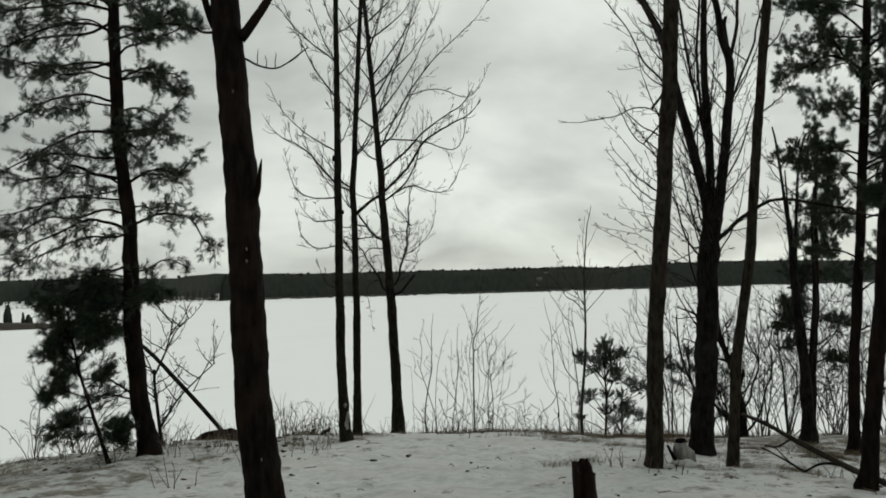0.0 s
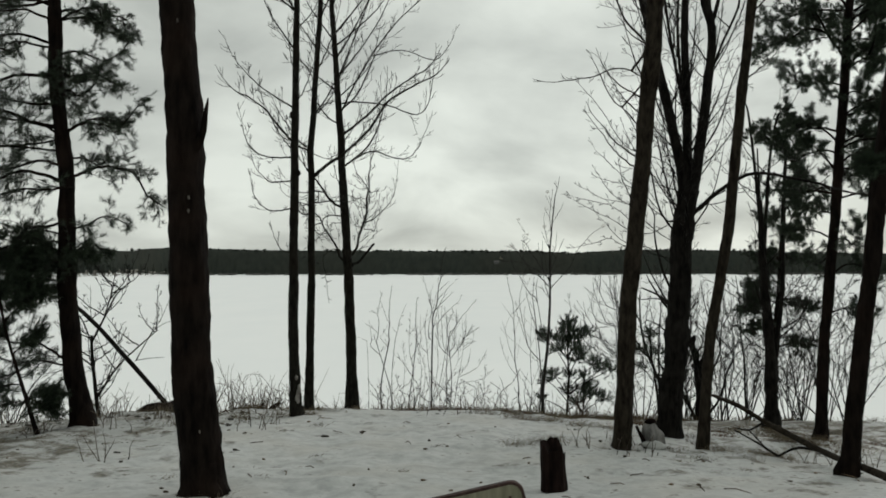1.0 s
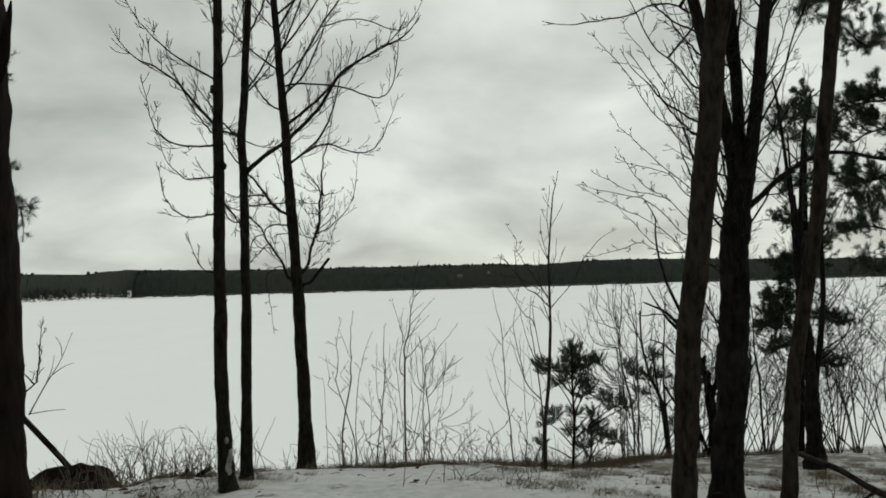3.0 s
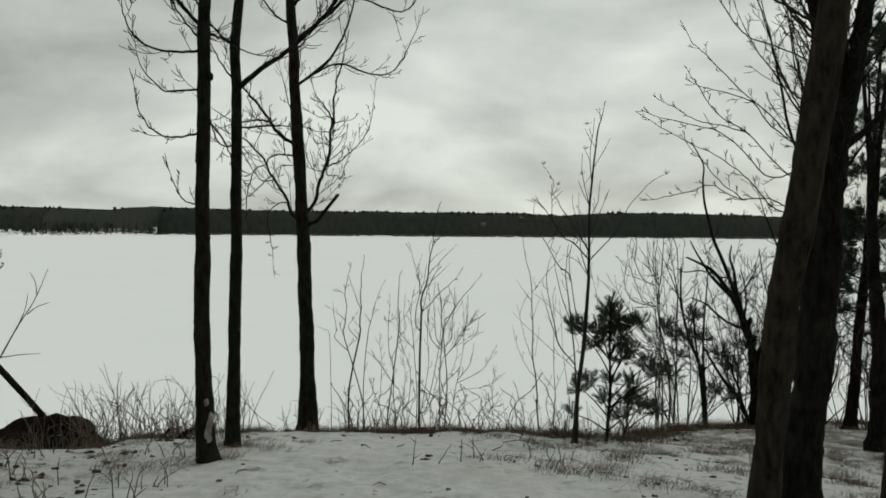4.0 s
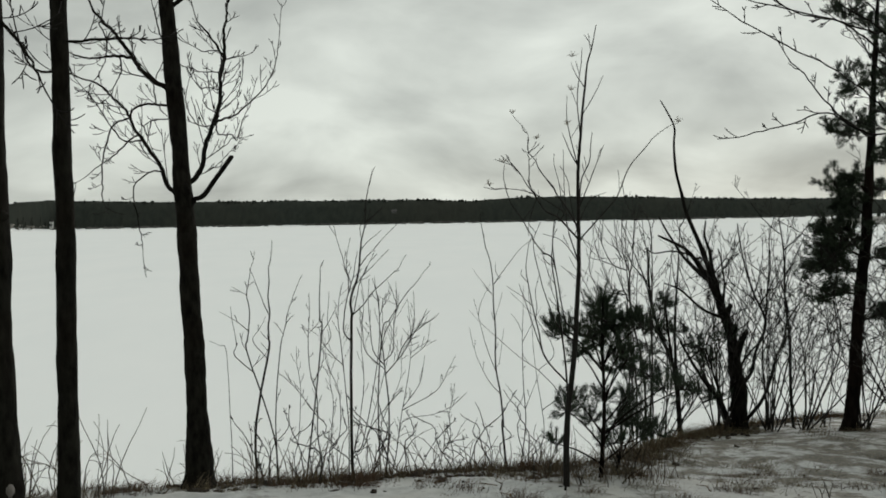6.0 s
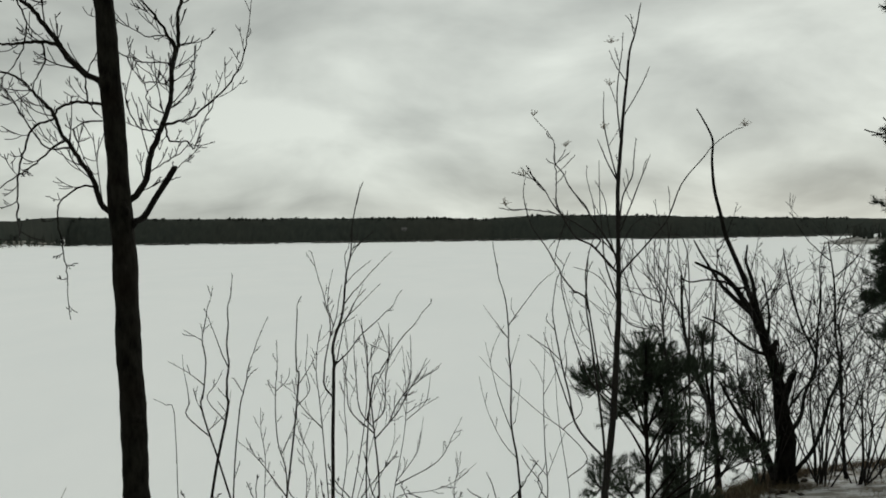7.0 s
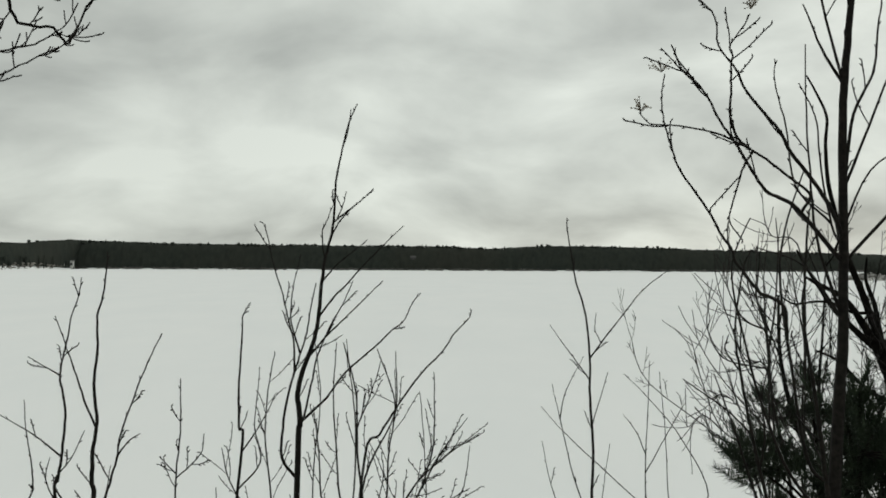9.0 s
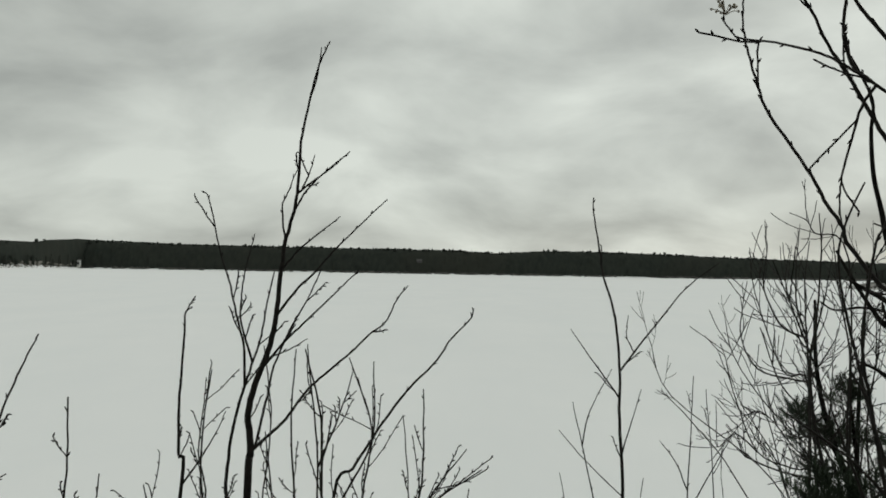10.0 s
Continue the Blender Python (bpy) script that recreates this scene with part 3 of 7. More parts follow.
def far_house(x, y, z, w, d, h, wall_mat, label):
    t = thing("house", (x, y, z), label, "house")
    g = Geo(); g.box((-w / 2, -d / 2, 0), (w / 2, d / 2, h)); g.link("wall", wall_mat, t, smooth=False)
    r = Geo()
    b = [(-w / 2 - 0.4, -d / 2 - 0.4, h), (w / 2 + 0.4, -d / 2 - 0.4, h), (w / 2 + 0.4, d / 2 + 0.4, h), (-w / 2 - 0.4, d / 2 + 0.4, h), (-w / 2 - 0.4, 0, h + w * 0.4), (w / 2 + 0.4, 0, h + w * 0.4)]
    r.v = [Vector(p) for p in b]
    r.f = [(0, 1, 5, 4), (2, 3, 4, 5), (0, 4, 3), (1, 2, 5), (3, 2, 1, 0)]
    r.link("roof", ROOF, t, smooth=False)
    for k in (-1, 1):
        q = Geo(); q.box((k * w * 0.24 - 0.5, -d / 2 - 0.05, h * 0.4), (k * w * 0.24 + 0.5, -d / 2 + 0.05, h * 0.75)); q.link("window", GLASS, t, smooth=False)


ground_sheet()
lake_sheet()
far_land()
far_forest()
shore_brush()
point_of_land("near_headland", -128, 186, 22, 9, 1.5, 26, 5, 5.0)
point_of_land("right_headland", 208, 366, 38, 24, 3.0, 46, 6, 6.5)
far_house(-5.8, 641, LAKE_Z + 8.0, 3.2, 4, 1.3, HOUSE_WALL, "small pale house among dark trees on the far shore")
far_house(-246, 640.5, LAKE_Z + 0.4, 2.6, 2.6, 5.2, CHALK, "narrow white boathouse at the edge of the far forest")

# ---- the trees ----


def needle_limb(parent, base, pts, r0, r1, rng, spread=0.45, tufts=1.0, needles=34, start=0.3, size=0.034, droop=0.0):
    """A pine's limb: side branches that carry tufts of needles."""
    bent = smooth_line(pts, 3)
    bent = [p + Vector((rng.gauss(0, 1), rng.gauss(0, 1), rng.gauss(0, 1))) * 0.022 * min(1, i / 2) for i, p in enumerate(bent)]
    wob, ob = limb(parent, base, bent[::2] if len(bent) % 2 else [*bent[::2], bent[-1]], r0 * 0.85, r1, PINE_BARK, None, rng)
    wood, leaf = Geo(), Geo()
    total = len(wob) - 1
    n = max(5, int(18 * tufts))
    for i in range(n):
        u = start + (1 - start) * min(0.99, max(0.0, ((i // 4) * 4 + 2 + rng.gauss(0, 0.7)) / n))
        k = min(int(u * total), total - 1)
        p = wob[k].lerp(wob[k + 1], u * total - k)
        d = (wob[k + 1] - wob[k]).normalized()
        ends = []
        L = spread * rng.uniform(0.3, 0.9) * (1.15 - 0.5 * u)
        q = aside(d, rng.uniform(0.5, 1.2), rng)
        q.z = q.z * 0.6 - droop * rng.random() + 0.1
        shoot(wood, p, q.normalized(), L, 0.0045, rng, 1, 0.4 - droop, 0.3, 3, tip=0.002, ends=ends)
        for e, dd in ends:
            leaf.tuft(e - dd * 0.04, dd + UP * 0.15, rng, 0.06, needles, size, 0.0046)
            for b in (0.02, 0.05, 0.12):
                if rng.random() < 0.55:
                    leaf.tuft(e - dd * b, aside(dd, 0.9, rng) + UP * 0.1, rng, 0.05, needles - 8, size, 0.0046)
    leaf.tuft(wob[-1], wob[-1] - wob[-2], rng, 0.12, needles + 10, size)
    tagged(wood.link("branchlet_spray", TWIG, ob, origin=base), kind="stuff")
    tagged(leaf.link("needle_spray", NEEDLE, ob, origin=base, smooth=False), kind="stuff")


def pine(base_pts, radii, top, label, seed, limbs=(), auto=(), needles=28, rough=0.16, sides=14, group="pines on the bank", size=0.045, sway=0.16, start=0.3, droop=0.0, flare=1.35):
    """A pine: trunk, given limbs, whorls of further limbs (z from, z to, count, length, side)."""
    rng = random.Random(seed)
    base = Vector(base_pts[0])
    t = thing("pine_tree", base, label, "pine tree", group)
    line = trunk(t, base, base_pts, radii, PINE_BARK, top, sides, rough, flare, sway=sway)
    for pts, r0, spread, tufts in limbs:
        needle_limb(t, base, rooted(pts, [line]), r0, r0 * 0.35, rng, spread, tufts, needles, start, size, droop)
    for z0, z1, count, length, facing, width in auto:
        for i in range(count):
            z = z0 + (z1 - z0) * (i + rng.random()) / count
            p = at_height(line, z)
            a = radians(facing + rng.uniform(-width, width))
            L = length * rng.uniform(0.6, 1.15)
            d = Vector((math.cos(a), math.sin(a), rng.uniform(0.0, 0.35)))
            pts = [p, p + d * L * 0.35 + UP * 0.04, p + d * L * 0.7 - UP * rng.uniform(0.0, 0.1), p + d * L + UP * rng.uniform(-0.1, 0.15)]
            needle_limb(t, base, pts, 0.011 + 0.006 * L, 0.005, rng, 0.4, 0.85, needles, start, size, droop)
    return t, line


def broadleaf(name, base_pts, radii, top, mat, label, category, seed, limbs=(), auto=(), twig_mat=None, spacing=0.15, twig=(0.22, 0.45), rise=0.55, depth=1, kids=3, group="", flare=1.35, rough=0.12, tip=0.0026, stems=()):
    """A bare tree: trunk, further stems, given limbs, and limbs (z from, z to, count, length, facing, spread, elevation)."""
    rng = random.Random(seed)
    base = Vector(base_pts[0])
    t = thing(name, base, label, category, group)
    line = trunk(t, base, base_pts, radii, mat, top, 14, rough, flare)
    crown = twig_mat or TWIG
    lines = [line]
    for pts, r0, r1, stop in stems:
        st = trunk_line(rooted(pts, lines) if pts[0][2] - base.z > 0.3 else pts, stop)
        g = Geo()
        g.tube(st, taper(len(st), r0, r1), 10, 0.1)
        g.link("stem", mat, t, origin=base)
        lines.append(st)
    stems_only, grown = lines, []
    for pts, r0, r1 in limbs:
        wob, _ = limb(t, base, rooted(pts, lines), r0, r1, mat, crown, rng, spacing, twig, rise, depth, kids, tip=tip)
        grown.append(wob)
        lines = stems_only + grown
    for z0, z1, count, length, facing, width, elev in auto:
        for i in range(count):
            z = z0 + (z1 - z0) * (i + rng.random()) / count
            reach = [st for st in stems_only if st[0].z <= z <= st[-1].z]
            if not reach:
                continue
            p = at_height(rng.choice(reach), z)
            a = radians(facing + rng.uniform(-width, width))
            L = length * rng.uniform(0.55, 1.1)
            e = radians(elev + rng.uniform(-12, 12))
            d = Vector((math.cos(a) * math.cos(e), math.sin(a) * math.cos(e), math.sin(e)))
            pts = [p, p + d * L * 0.35, p + d * L * 0.7 + UP * L * 0.05, p + d * L + UP * L * 0.2]
            limb(t, base, pts, 0.005 + 0.007 * L, 0.0035, mat, crown, rng, spacing, twig, rise, depth, kids, tip=tip)
    return t, line


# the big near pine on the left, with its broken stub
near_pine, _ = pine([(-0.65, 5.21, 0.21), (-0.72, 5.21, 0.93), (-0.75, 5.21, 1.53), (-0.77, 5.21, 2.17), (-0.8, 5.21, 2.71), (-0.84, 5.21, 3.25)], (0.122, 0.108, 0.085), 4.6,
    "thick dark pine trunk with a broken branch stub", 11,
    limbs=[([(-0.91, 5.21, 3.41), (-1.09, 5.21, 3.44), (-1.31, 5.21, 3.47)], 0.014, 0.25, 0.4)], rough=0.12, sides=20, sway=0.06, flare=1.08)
rng = random.Random(12)
nb = near_pine.location.copy()
g = Geo(); g.tube(smooth_line([(-0.72, 5.17, 2.18), (-0.66, 5.17, 2.29), (-0.64, 5.17, 2.41), (-0.62, 5.17, 2.52)], 3), [0.03, 0.03, 0.029, 0.027, 0.025, 0.022, 0.018, 0.014, 0.009, 0.003], 9, 0.5)
g.link("broken_stub", PINE_BARK, near_pine, "snapped splintered branch stub", origin=nb)
for pts, r0 in (([(-0.76, 5.21, 3.33), (-0.67, 5.21, 3.44), (-0.57, 5.21, 3.58), (-0.5, 5.21, 3.73)], 0.036), ([(-0.89, 5.21, 3.34), (-0.96, 5.21, 3.48), (-1, 5.21, 3.61), (-1.04, 5.21, 3.77)], 0.03)):
    g = Geo(); line = smooth_line(pts, 4); g.tube(line, taper(len(line), r0, r0 * 0.6), 9, 0.2); g.link("limb", PINE_BARK, near_pine, origin=nb)
g = Geo()
shoot_pts = smooth_line([(-0.73, 5.21, 3.2), (-0.62, 5.21, 3.14), (-0.49, 5.21, 3.13), (-0.3, 5.21, 3.25)], 4)
g.tube(shoot_pts, taper(len(shoot_pts), 0.008, 0.004), 5)
for p in shoot_pts[3::2]:
    shoot(g, p, aside(Vector((0.5, 0, 0.6)).normalized(), 0.6, rng), 0.1, 0.004, rng, 0, 0.5, 0.2, 2, True)
g.link("dead_twig", TWIG, near_pine, origin=nb)
for a, r, L in ((-2.5, 0.055, 0.15), (-0.75, 0.06, 0.17), (0.6, 0.05, 0.14), (2.4, 0.05, 0.14)):
    d = Vector((math.cos(a), math.sin(a), 0))
    foot = Vector((nb.x, nb.y, ground_height(nb.x, nb.y)))
    g = Geo(); line = smooth_line([foot + d * 0.06 + UP * 0.2, foot + d * 0.085 + UP * 0.09, foot + d * L * 0.85 + UP * 0.015, foot + d * L * 1.1 - UP * 0.05], 4); g.tube(line, taper(len(line), r * 0.9, r * 0.6), 9, 0.4); g.link("root_swell", PINE_BARK, near_pine, origin=nb)
for q in [(-0.78, 5.1, 2.96), (-0.71, 5.1, 1.93), (-0.71, 5.1, 1.85), (-0.64, 5.1, 0.58)]:
    g = Geo()
    g.lump(q, (0.007, 0.006, 0.012), rng, 0.8)
    g.link("resin_scar", RESIN, near_pine, "pale resin scar", origin=nb)

# the pine further left on the brow, with its long drooping limbs
limbs = []
limbs.append(([(-3.17, 8.19, 3.33), (-3.43, 8.19, 3.36), (-3.74, 8.19, 3.27), (-4.05, 8.19, 3.11)], 0.024, 0.5, 1.2))
limbs.append(([(-3.12, 8.19, 2.84), (-3.49, 8.19, 2.95), (-3.8, 8.19, 2.93), (-4.18, 8.19, 2.85)], 0.026, 0.55, 1.3))
limbs.append(([(-3.06, 8.19, 2.34), (-3.41, 8.19, 2.44), (-3.75, 8.19, 2.33), (-4.19, 8.19, 2.17)], 0.022, 0.5, 1.1))
limbs.append(([(-3.05, 8.19, 3.32), (-2.82, 8.19, 3.35), (-2.57, 8.19, 3.28)], 0.018, 0.4, 1.1))
limbs.append(([(-3.03, 8.19, 2.77), (-2.76, 8.19, 2.93), (-2.52, 8.19, 2.86)], 0.016, 0.4, 1.0))
limbs.append(([(-2.98, 8.19, 2.36), (-2.78, 8.19, 2.47), (-2.41, 8.19, 2.39), (-2.13, 8.19, 2.1)], 0.02, 0.35, 1.1))
limbs.append(([(-3.14, 8.19, 3.83), (-2.87, 8.19, 3.99), (-2.63, 8.19, 3.8)], 0.018, 0.35, 0.9))
limbs.append(([(-3.04, 8.19, 0.64), (-3.25, 8.19, 0.77), (-3.5, 8.19, 0.79), (-3.77, 8.19, 1)], 0.018, 0.4, 0.9))
limbs.append(([(-3.02, 8.19, 1.96), (-3.27, 8.19, 1.91), (-3.57, 8.19, 1.74), (-3.89, 8.19, 1.58)], 0.018, 0.5, 2.2))
limbs.append(([(-2.96, 8.07, 1.61), (-3.21, 8.07, 1.56), (-3.45, 8.07, 1.46), (-3.64, 8.07, 1.23)], 0.014, 0.45, 1.8))
limbs.append(([(-3.17, 8.19, 4.01), (-3.48, 8.19, 4.08), (-3.91, 8.19, 4.05), (-4.42, 8.19, 4.14)], 0.02, 0.5, 1.1))
limbs.append(([(-3.18, 8.19, 4.36), (-3.53, 8.19, 4.5), (-3.97, 8.19, 4.41), (-4.55, 8.19, 4.27)], 0.02, 0.5, 1.1))
limbs.append(([(-3.1, 8.42, 1.67), (-2.92, 8.42, 1.78), (-2.71, 8.42, 1.66)], 0.014, 0.35, 0.8))
limbs.append(([(-3.02, 8.19, 1.74), (-3.22, 8.19, 1.77), (-3.45, 8.19, 1.73), (-3.69, 8.19, 1.62)], 0.014, 0.35, 2.0))
limbs.append(([(-2.95, 8.07, 1.57), (-3.21, 8.07, 1.54), (-3.44, 8.07, 1.48), (-3.73, 8.07, 1.34)], 0.014, 0.35, 2.2))
limbs.append(([(-3.08, 8.19, 2.47), (-3.47, 8.19, 2.52), (-3.88, 8.19, 2.47), (-4.36, 8.19, 2.29)], 0.018, 0.4, 1.5))
limbs.append(([(-2.94, 7.96, 2.25), (-3.45, 7.96, 2.22), (-3.85, 7.96, 2.06), (-4.26, 7.96, 1.89)], 0.016, 0.4, 1.6))
limbs.append(([(-3.2, 8.42, 2.78), (-3.97, 8.42, 2.72), (-4.27, 8.42, 2.49), (-4.51, 8.42, 2.19)], 0.016, 0.4, 1.5))
limbs.append(([(-3.18, 8.19, 3.65), (-3.61, 8.19, 3.74), (-4.05, 8.19, 3.64), (-4.55, 8.19, 3.43)], 0.018, 0.4, 1.5))
limbs.append(([(-3.1, 8.07, 3.05), (-3.61, 8.07, 3.13), (-4.11, 8.07, 3.04), (-4.61, 8.07, 2.83)], 0.018, 0.4, 1.5))
limbs.append(([(-3.16, 8.31, 2.67), (-3.69, 8.31, 2.69), (-4.13, 8.31, 2.59), (-4.71, 8.31, 2.49)], 0.016, 0.4, 1.5))
limbs.append(([(-3.06, 8.31, 1.4), (-3.21, 8.31, 1.34), (-3.51, 8.31, 1.22), (-3.8, 8.31, 1.1)], 0.012, 0.35, 2.0))
limbs.append(([(-3.03, 8.19, 1.82), (-3.28, 8.19, 1.88), (-3.57, 8.19, 1.85), (-3.99, 8.19, 1.78)], 0.014, 0.35, 1.6))
limbs.append(([(-3.02, 8.19, 0.57), (-3.25, 8.19, 0.67), (-3.49, 8.19, 0.55), (-3.78, 8.19, 0.43)], 0.012, 0.3, 1.6))
limbs.append(([(-3.02, 8.19, 0.34), (-3.24, 8.19, 0.22), (-3.48, 8.19, 0.27), (-3.84, 8.19, 0.26)], 0.01, 0.3, 1.4))
limbs.append(([(-2.99, 8.19, 1.9), (-2.72, 8.19, 1.95), (-2.42, 8.19, 1.94)], 0.014, 0.3, 0.6))
limbs.append(([(-3.2, 8.19, 4.48), (-3.6, 8.19, 4.38), (-4.04, 8.19, 4.35), (-4.42, 8.19, 4.26)], 0.02, 0.45, 1.25))
limbs.append(([(-3.2, 8.19, 4.6), (-3.66, 8.19, 4.72), (-4.16, 8.19, 4.66), (-4.67, 8.19, 4.57)], 0.02, 0.45, 1.25))
limbs.append(([(-3.17, 8.19, 4.06), (-3.67, 8.19, 4), (-4.11, 8.19, 4.12), (-4.55, 8.19, 3.99)], 0.018, 0.45, 1.25))
limbs.append(([(-3.14, 8.19, 4.27), (-2.83, 8.19, 4.36), (-2.52, 8.19, 4.58)], 0.016, 0.45, 1.25))
limbs.append(([(-3.19, 8.19, 4.68), (-3.53, 8.19, 4.86), (-3.97, 8.19, 4.8), (-4.35, 8.19, 4.67)], 0.016, 0.45, 1.25))
limbs.append(([(-3.17, 8.19, 4.36), (-3.48, 8.19, 4.53), (-3.82, 8.19, 4.52), (-4.16, 8.19, 4.48)], 0.012, 0.45, 1.25))
limbs.append(([(-3.0, 8.19, 1.5), (-3.2, 8.1, 1.56), (-3.45, 8.05, 1.52)], 0.013, 0.34, 2.2))
limbs.append(([(-3.0, 8.19, 1.6), (-3.25, 8.15, 1.7), (-3.6, 8.1, 1.6)], 0.013, 0.34, 2.2))
limbs.append(([(-3.0, 8.19, 1.36), (-3.3, 8.1, 1.38), (-3.7, 8.1, 1.28)], 0.012, 0.32, 2.0))
limbs.append(([(-3.0, 8.19, 1.62), (-2.85, 8.1, 1.68), (-2.68, 8.05, 1.58)], 0.01, 0.26, 1.3))
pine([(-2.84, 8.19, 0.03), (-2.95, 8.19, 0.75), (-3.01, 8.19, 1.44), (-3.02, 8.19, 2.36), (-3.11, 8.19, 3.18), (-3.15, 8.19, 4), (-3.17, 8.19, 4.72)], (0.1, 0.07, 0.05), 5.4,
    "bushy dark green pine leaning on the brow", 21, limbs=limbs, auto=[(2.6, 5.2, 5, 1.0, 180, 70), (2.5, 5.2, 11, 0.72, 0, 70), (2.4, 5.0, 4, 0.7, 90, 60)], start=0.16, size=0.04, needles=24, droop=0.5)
# a slim young pine below it
limbs = []
limbs.append(([(-3.42, 7.84, 1.02), (-3.56, 7.84, 1.11), (-3.74, 7.84, 1.08)], 0.009, 0.3, 1.5))
limbs.append(([(-3.33, 7.84, 0.74), (-3.19, 7.84, 0.85), (-3.1, 7.84, 0.96)], 0.009, 0.25, 1.2))
limbs.append(([(-3.46, 7.84, 1.24), (-3.33, 7.84, 1.35), (-3.21, 7.84, 1.24)], 0.009, 0.35, 1.8))
limbs.append(([(-3.46, 7.84, 1.24), (-3.56, 7.84, 1.3), (-3.65, 7.84, 1.19)], 0.009, 0.3, 1.6))
limbs.append(([(-3.25, 7.84, 0.47), (-3.46, 7.84, 0.44), (-3.66, 7.84, 0.31)], 0.009, 0.28, 1.5))
limbs.append(([(-3.42, 7.84, 1.02), (-3.33, 7.84, 1.18), (-3.09, 7.84, 1.29)], 0.009, 0.3, 1.4))
limbs.append(([(-3.45, 7.84, 1.13), (-3.62, 7.84, 1.47), (-3.8, 7.84, 1.59)], 0.009, 0.3, 1.4))
limbs.append(([(-3.22, 7.84, 0.38), (-3.05, 7.84, 0.3), (-2.96, 7.84, 0.19)], 0.008, 0.25, 1.3))
limbs.append(([(-3.3, 7.84, 0.66), (-3.5, 7.8, 0.72), (-3.72, 7.8, 0.66)], 0.009, 0.3, 1.8))
limbs.append(([(-3.36, 7.84, 0.82), (-3.52, 7.9, 0.92), (-3.64, 7.9, 0.86)], 0.008, 0.28, 1.6))
limbs.append(([(-3.2, 7.84, 0.3), (-3.02, 7.8, 0.42), (-2.9, 7.8, 0.38)], 0.008, 0.24, 1.3))
pine([(-3.1, 7.84, 0.02), (-3.25, 7.84, 0.48), (-3.39, 7.84, 0.91), (-3.46, 7.84, 1.24)], (0.022, 0.016, 0.01), None,
    "slim crooked young pine beside the bushy pine", 23, limbs=limbs, rough=0.1, sides=8)

# the three slender aspens in the middle
limbs = []
limbs.append(([(-1.11, 9.18, 2.81), (-1.25, 9.18, 3), (-1.38, 9.18, 3.16), (-1.53, 9.18, 3.28), (-1.69, 9.18, 3.36)], 0.014, 0.006))
limbs.append(([(-1.12, 9.18, 2.67), (-1.25, 9.18, 2.66), (-1.43, 9.18, 2.69), (-1.56, 9.18, 2.8), (-1.62, 9.18, 2.95)], 0.01, 0.004))
limbs.append(([(-1.11, 9.18, 2.43), (-1.26, 9.18, 2.41), (-1.34, 9.18, 2.41), (-1.47, 9.18, 2.53)], 0.008, 0.004))
limbs.append(([(-1.11, 9.18, 2.16), (-1.22, 9.18, 2.11), (-1.32, 9.18, 2.11), (-1.43, 9.18, 2.17), (-1.51, 9.18, 2.29)], 0.008, 0.004))
limbs.append(([(-1.11, 9.18, 1.68), (-1.18, 9.18, 1.68), (-1.24, 9.18, 1.74), (-1.28, 9.18, 1.83)], 0.006, 0.003))
limbs.append(([(-1.04, 9.18, 2.79), (-0.96, 9.18, 2.75), (-0.9, 9.18, 2.71)], 0.011, 0.006))
limbs.append(([(-1.05, 9.18, 2.26), (-0.95, 9.18, 2.1), (-0.89, 9.18, 1.98)], 0.008, 0.004))
first_aspen, first_line = broadleaf("aspen_tree", [(-1.05, 9.18, -0.05), (-1.08, 9.18, 0.82), (-1.08, 9.18, 1.56), (-1.07, 9.18, 2.45), (-1.07, 9.18, 2.91), (-1.06, 9.18, 3.39)], (0.059, 0.037, 0.012), 7.2, ASPEN_BARK,
    "slender aspen with pale scarred base", "aspen tree", 31, limbs=limbs, auto=[(2.6, 7.0, 14, 0.75, 180, 75, 40), (2.6, 7.0, 6, 0.6, 0, 70, 40)], group="aspens on the brow", spacing=0.085, twig=(0.16, 0.38), rise=0.8, kids=4, flare=1.5)
for q, sz in zip([(-1.03, 9.13, 0.17), (-1.04, 9.13, 0.38), (-1.01, 9.13, 0.26)], ((0.024, 0.014, 0.085), (0.014, 0.012, 0.026), (0.016, 0.014, 0.055))):
    g = Geo(); g.lump(q, sz, random.Random(35), 0.7, 7, 9); g.link("bark_scar", BARE_PATCH, first_aspen, "pale scar in the bark", origin=first_aspen.location)
limbs = []
limbs.append(([(-0.96, 9.71, 2.5), (-0.82, 9.71, 2.65), (-0.62, 9.71, 2.79), (-0.37, 9.71, 3.03), (-0.17, 9.71, 3.32), (0.07, 9.71, 3.47), (0.25, 9.71, 3.56)], 0.022, 0.008))
limbs.append(([(-1.02, 9.71, 2.82), (-1.11, 9.71, 2.87), (-1.21, 9.71, 2.98), (-1.29, 9.71, 3.11)], 0.012, 0.005))
limbs.append(([(-1, 9.71, 2.54), (-1.1, 9.71, 2.65), (-1.19, 9.71, 2.81)], 0.009, 0.004))
limbs.append(([(-0.97, 9.71, 2.23), (-0.78, 9.71, 2.24), (-0.65, 9.71, 2.24)], 0.007, 0.004))
limbs.append(([(-1.01, 9.71, 2.1), (-1.13, 9.71, 2.11), (-1.19, 9.71, 2.24)], 0.007, 0.004))
limbs.append(([(-0.98, 9.71, 3.2), (-0.85, 9.71, 3.37), (-0.76, 9.71, 3.54), (-0.67, 9.71, 3.67)], 0.01, 0.005))
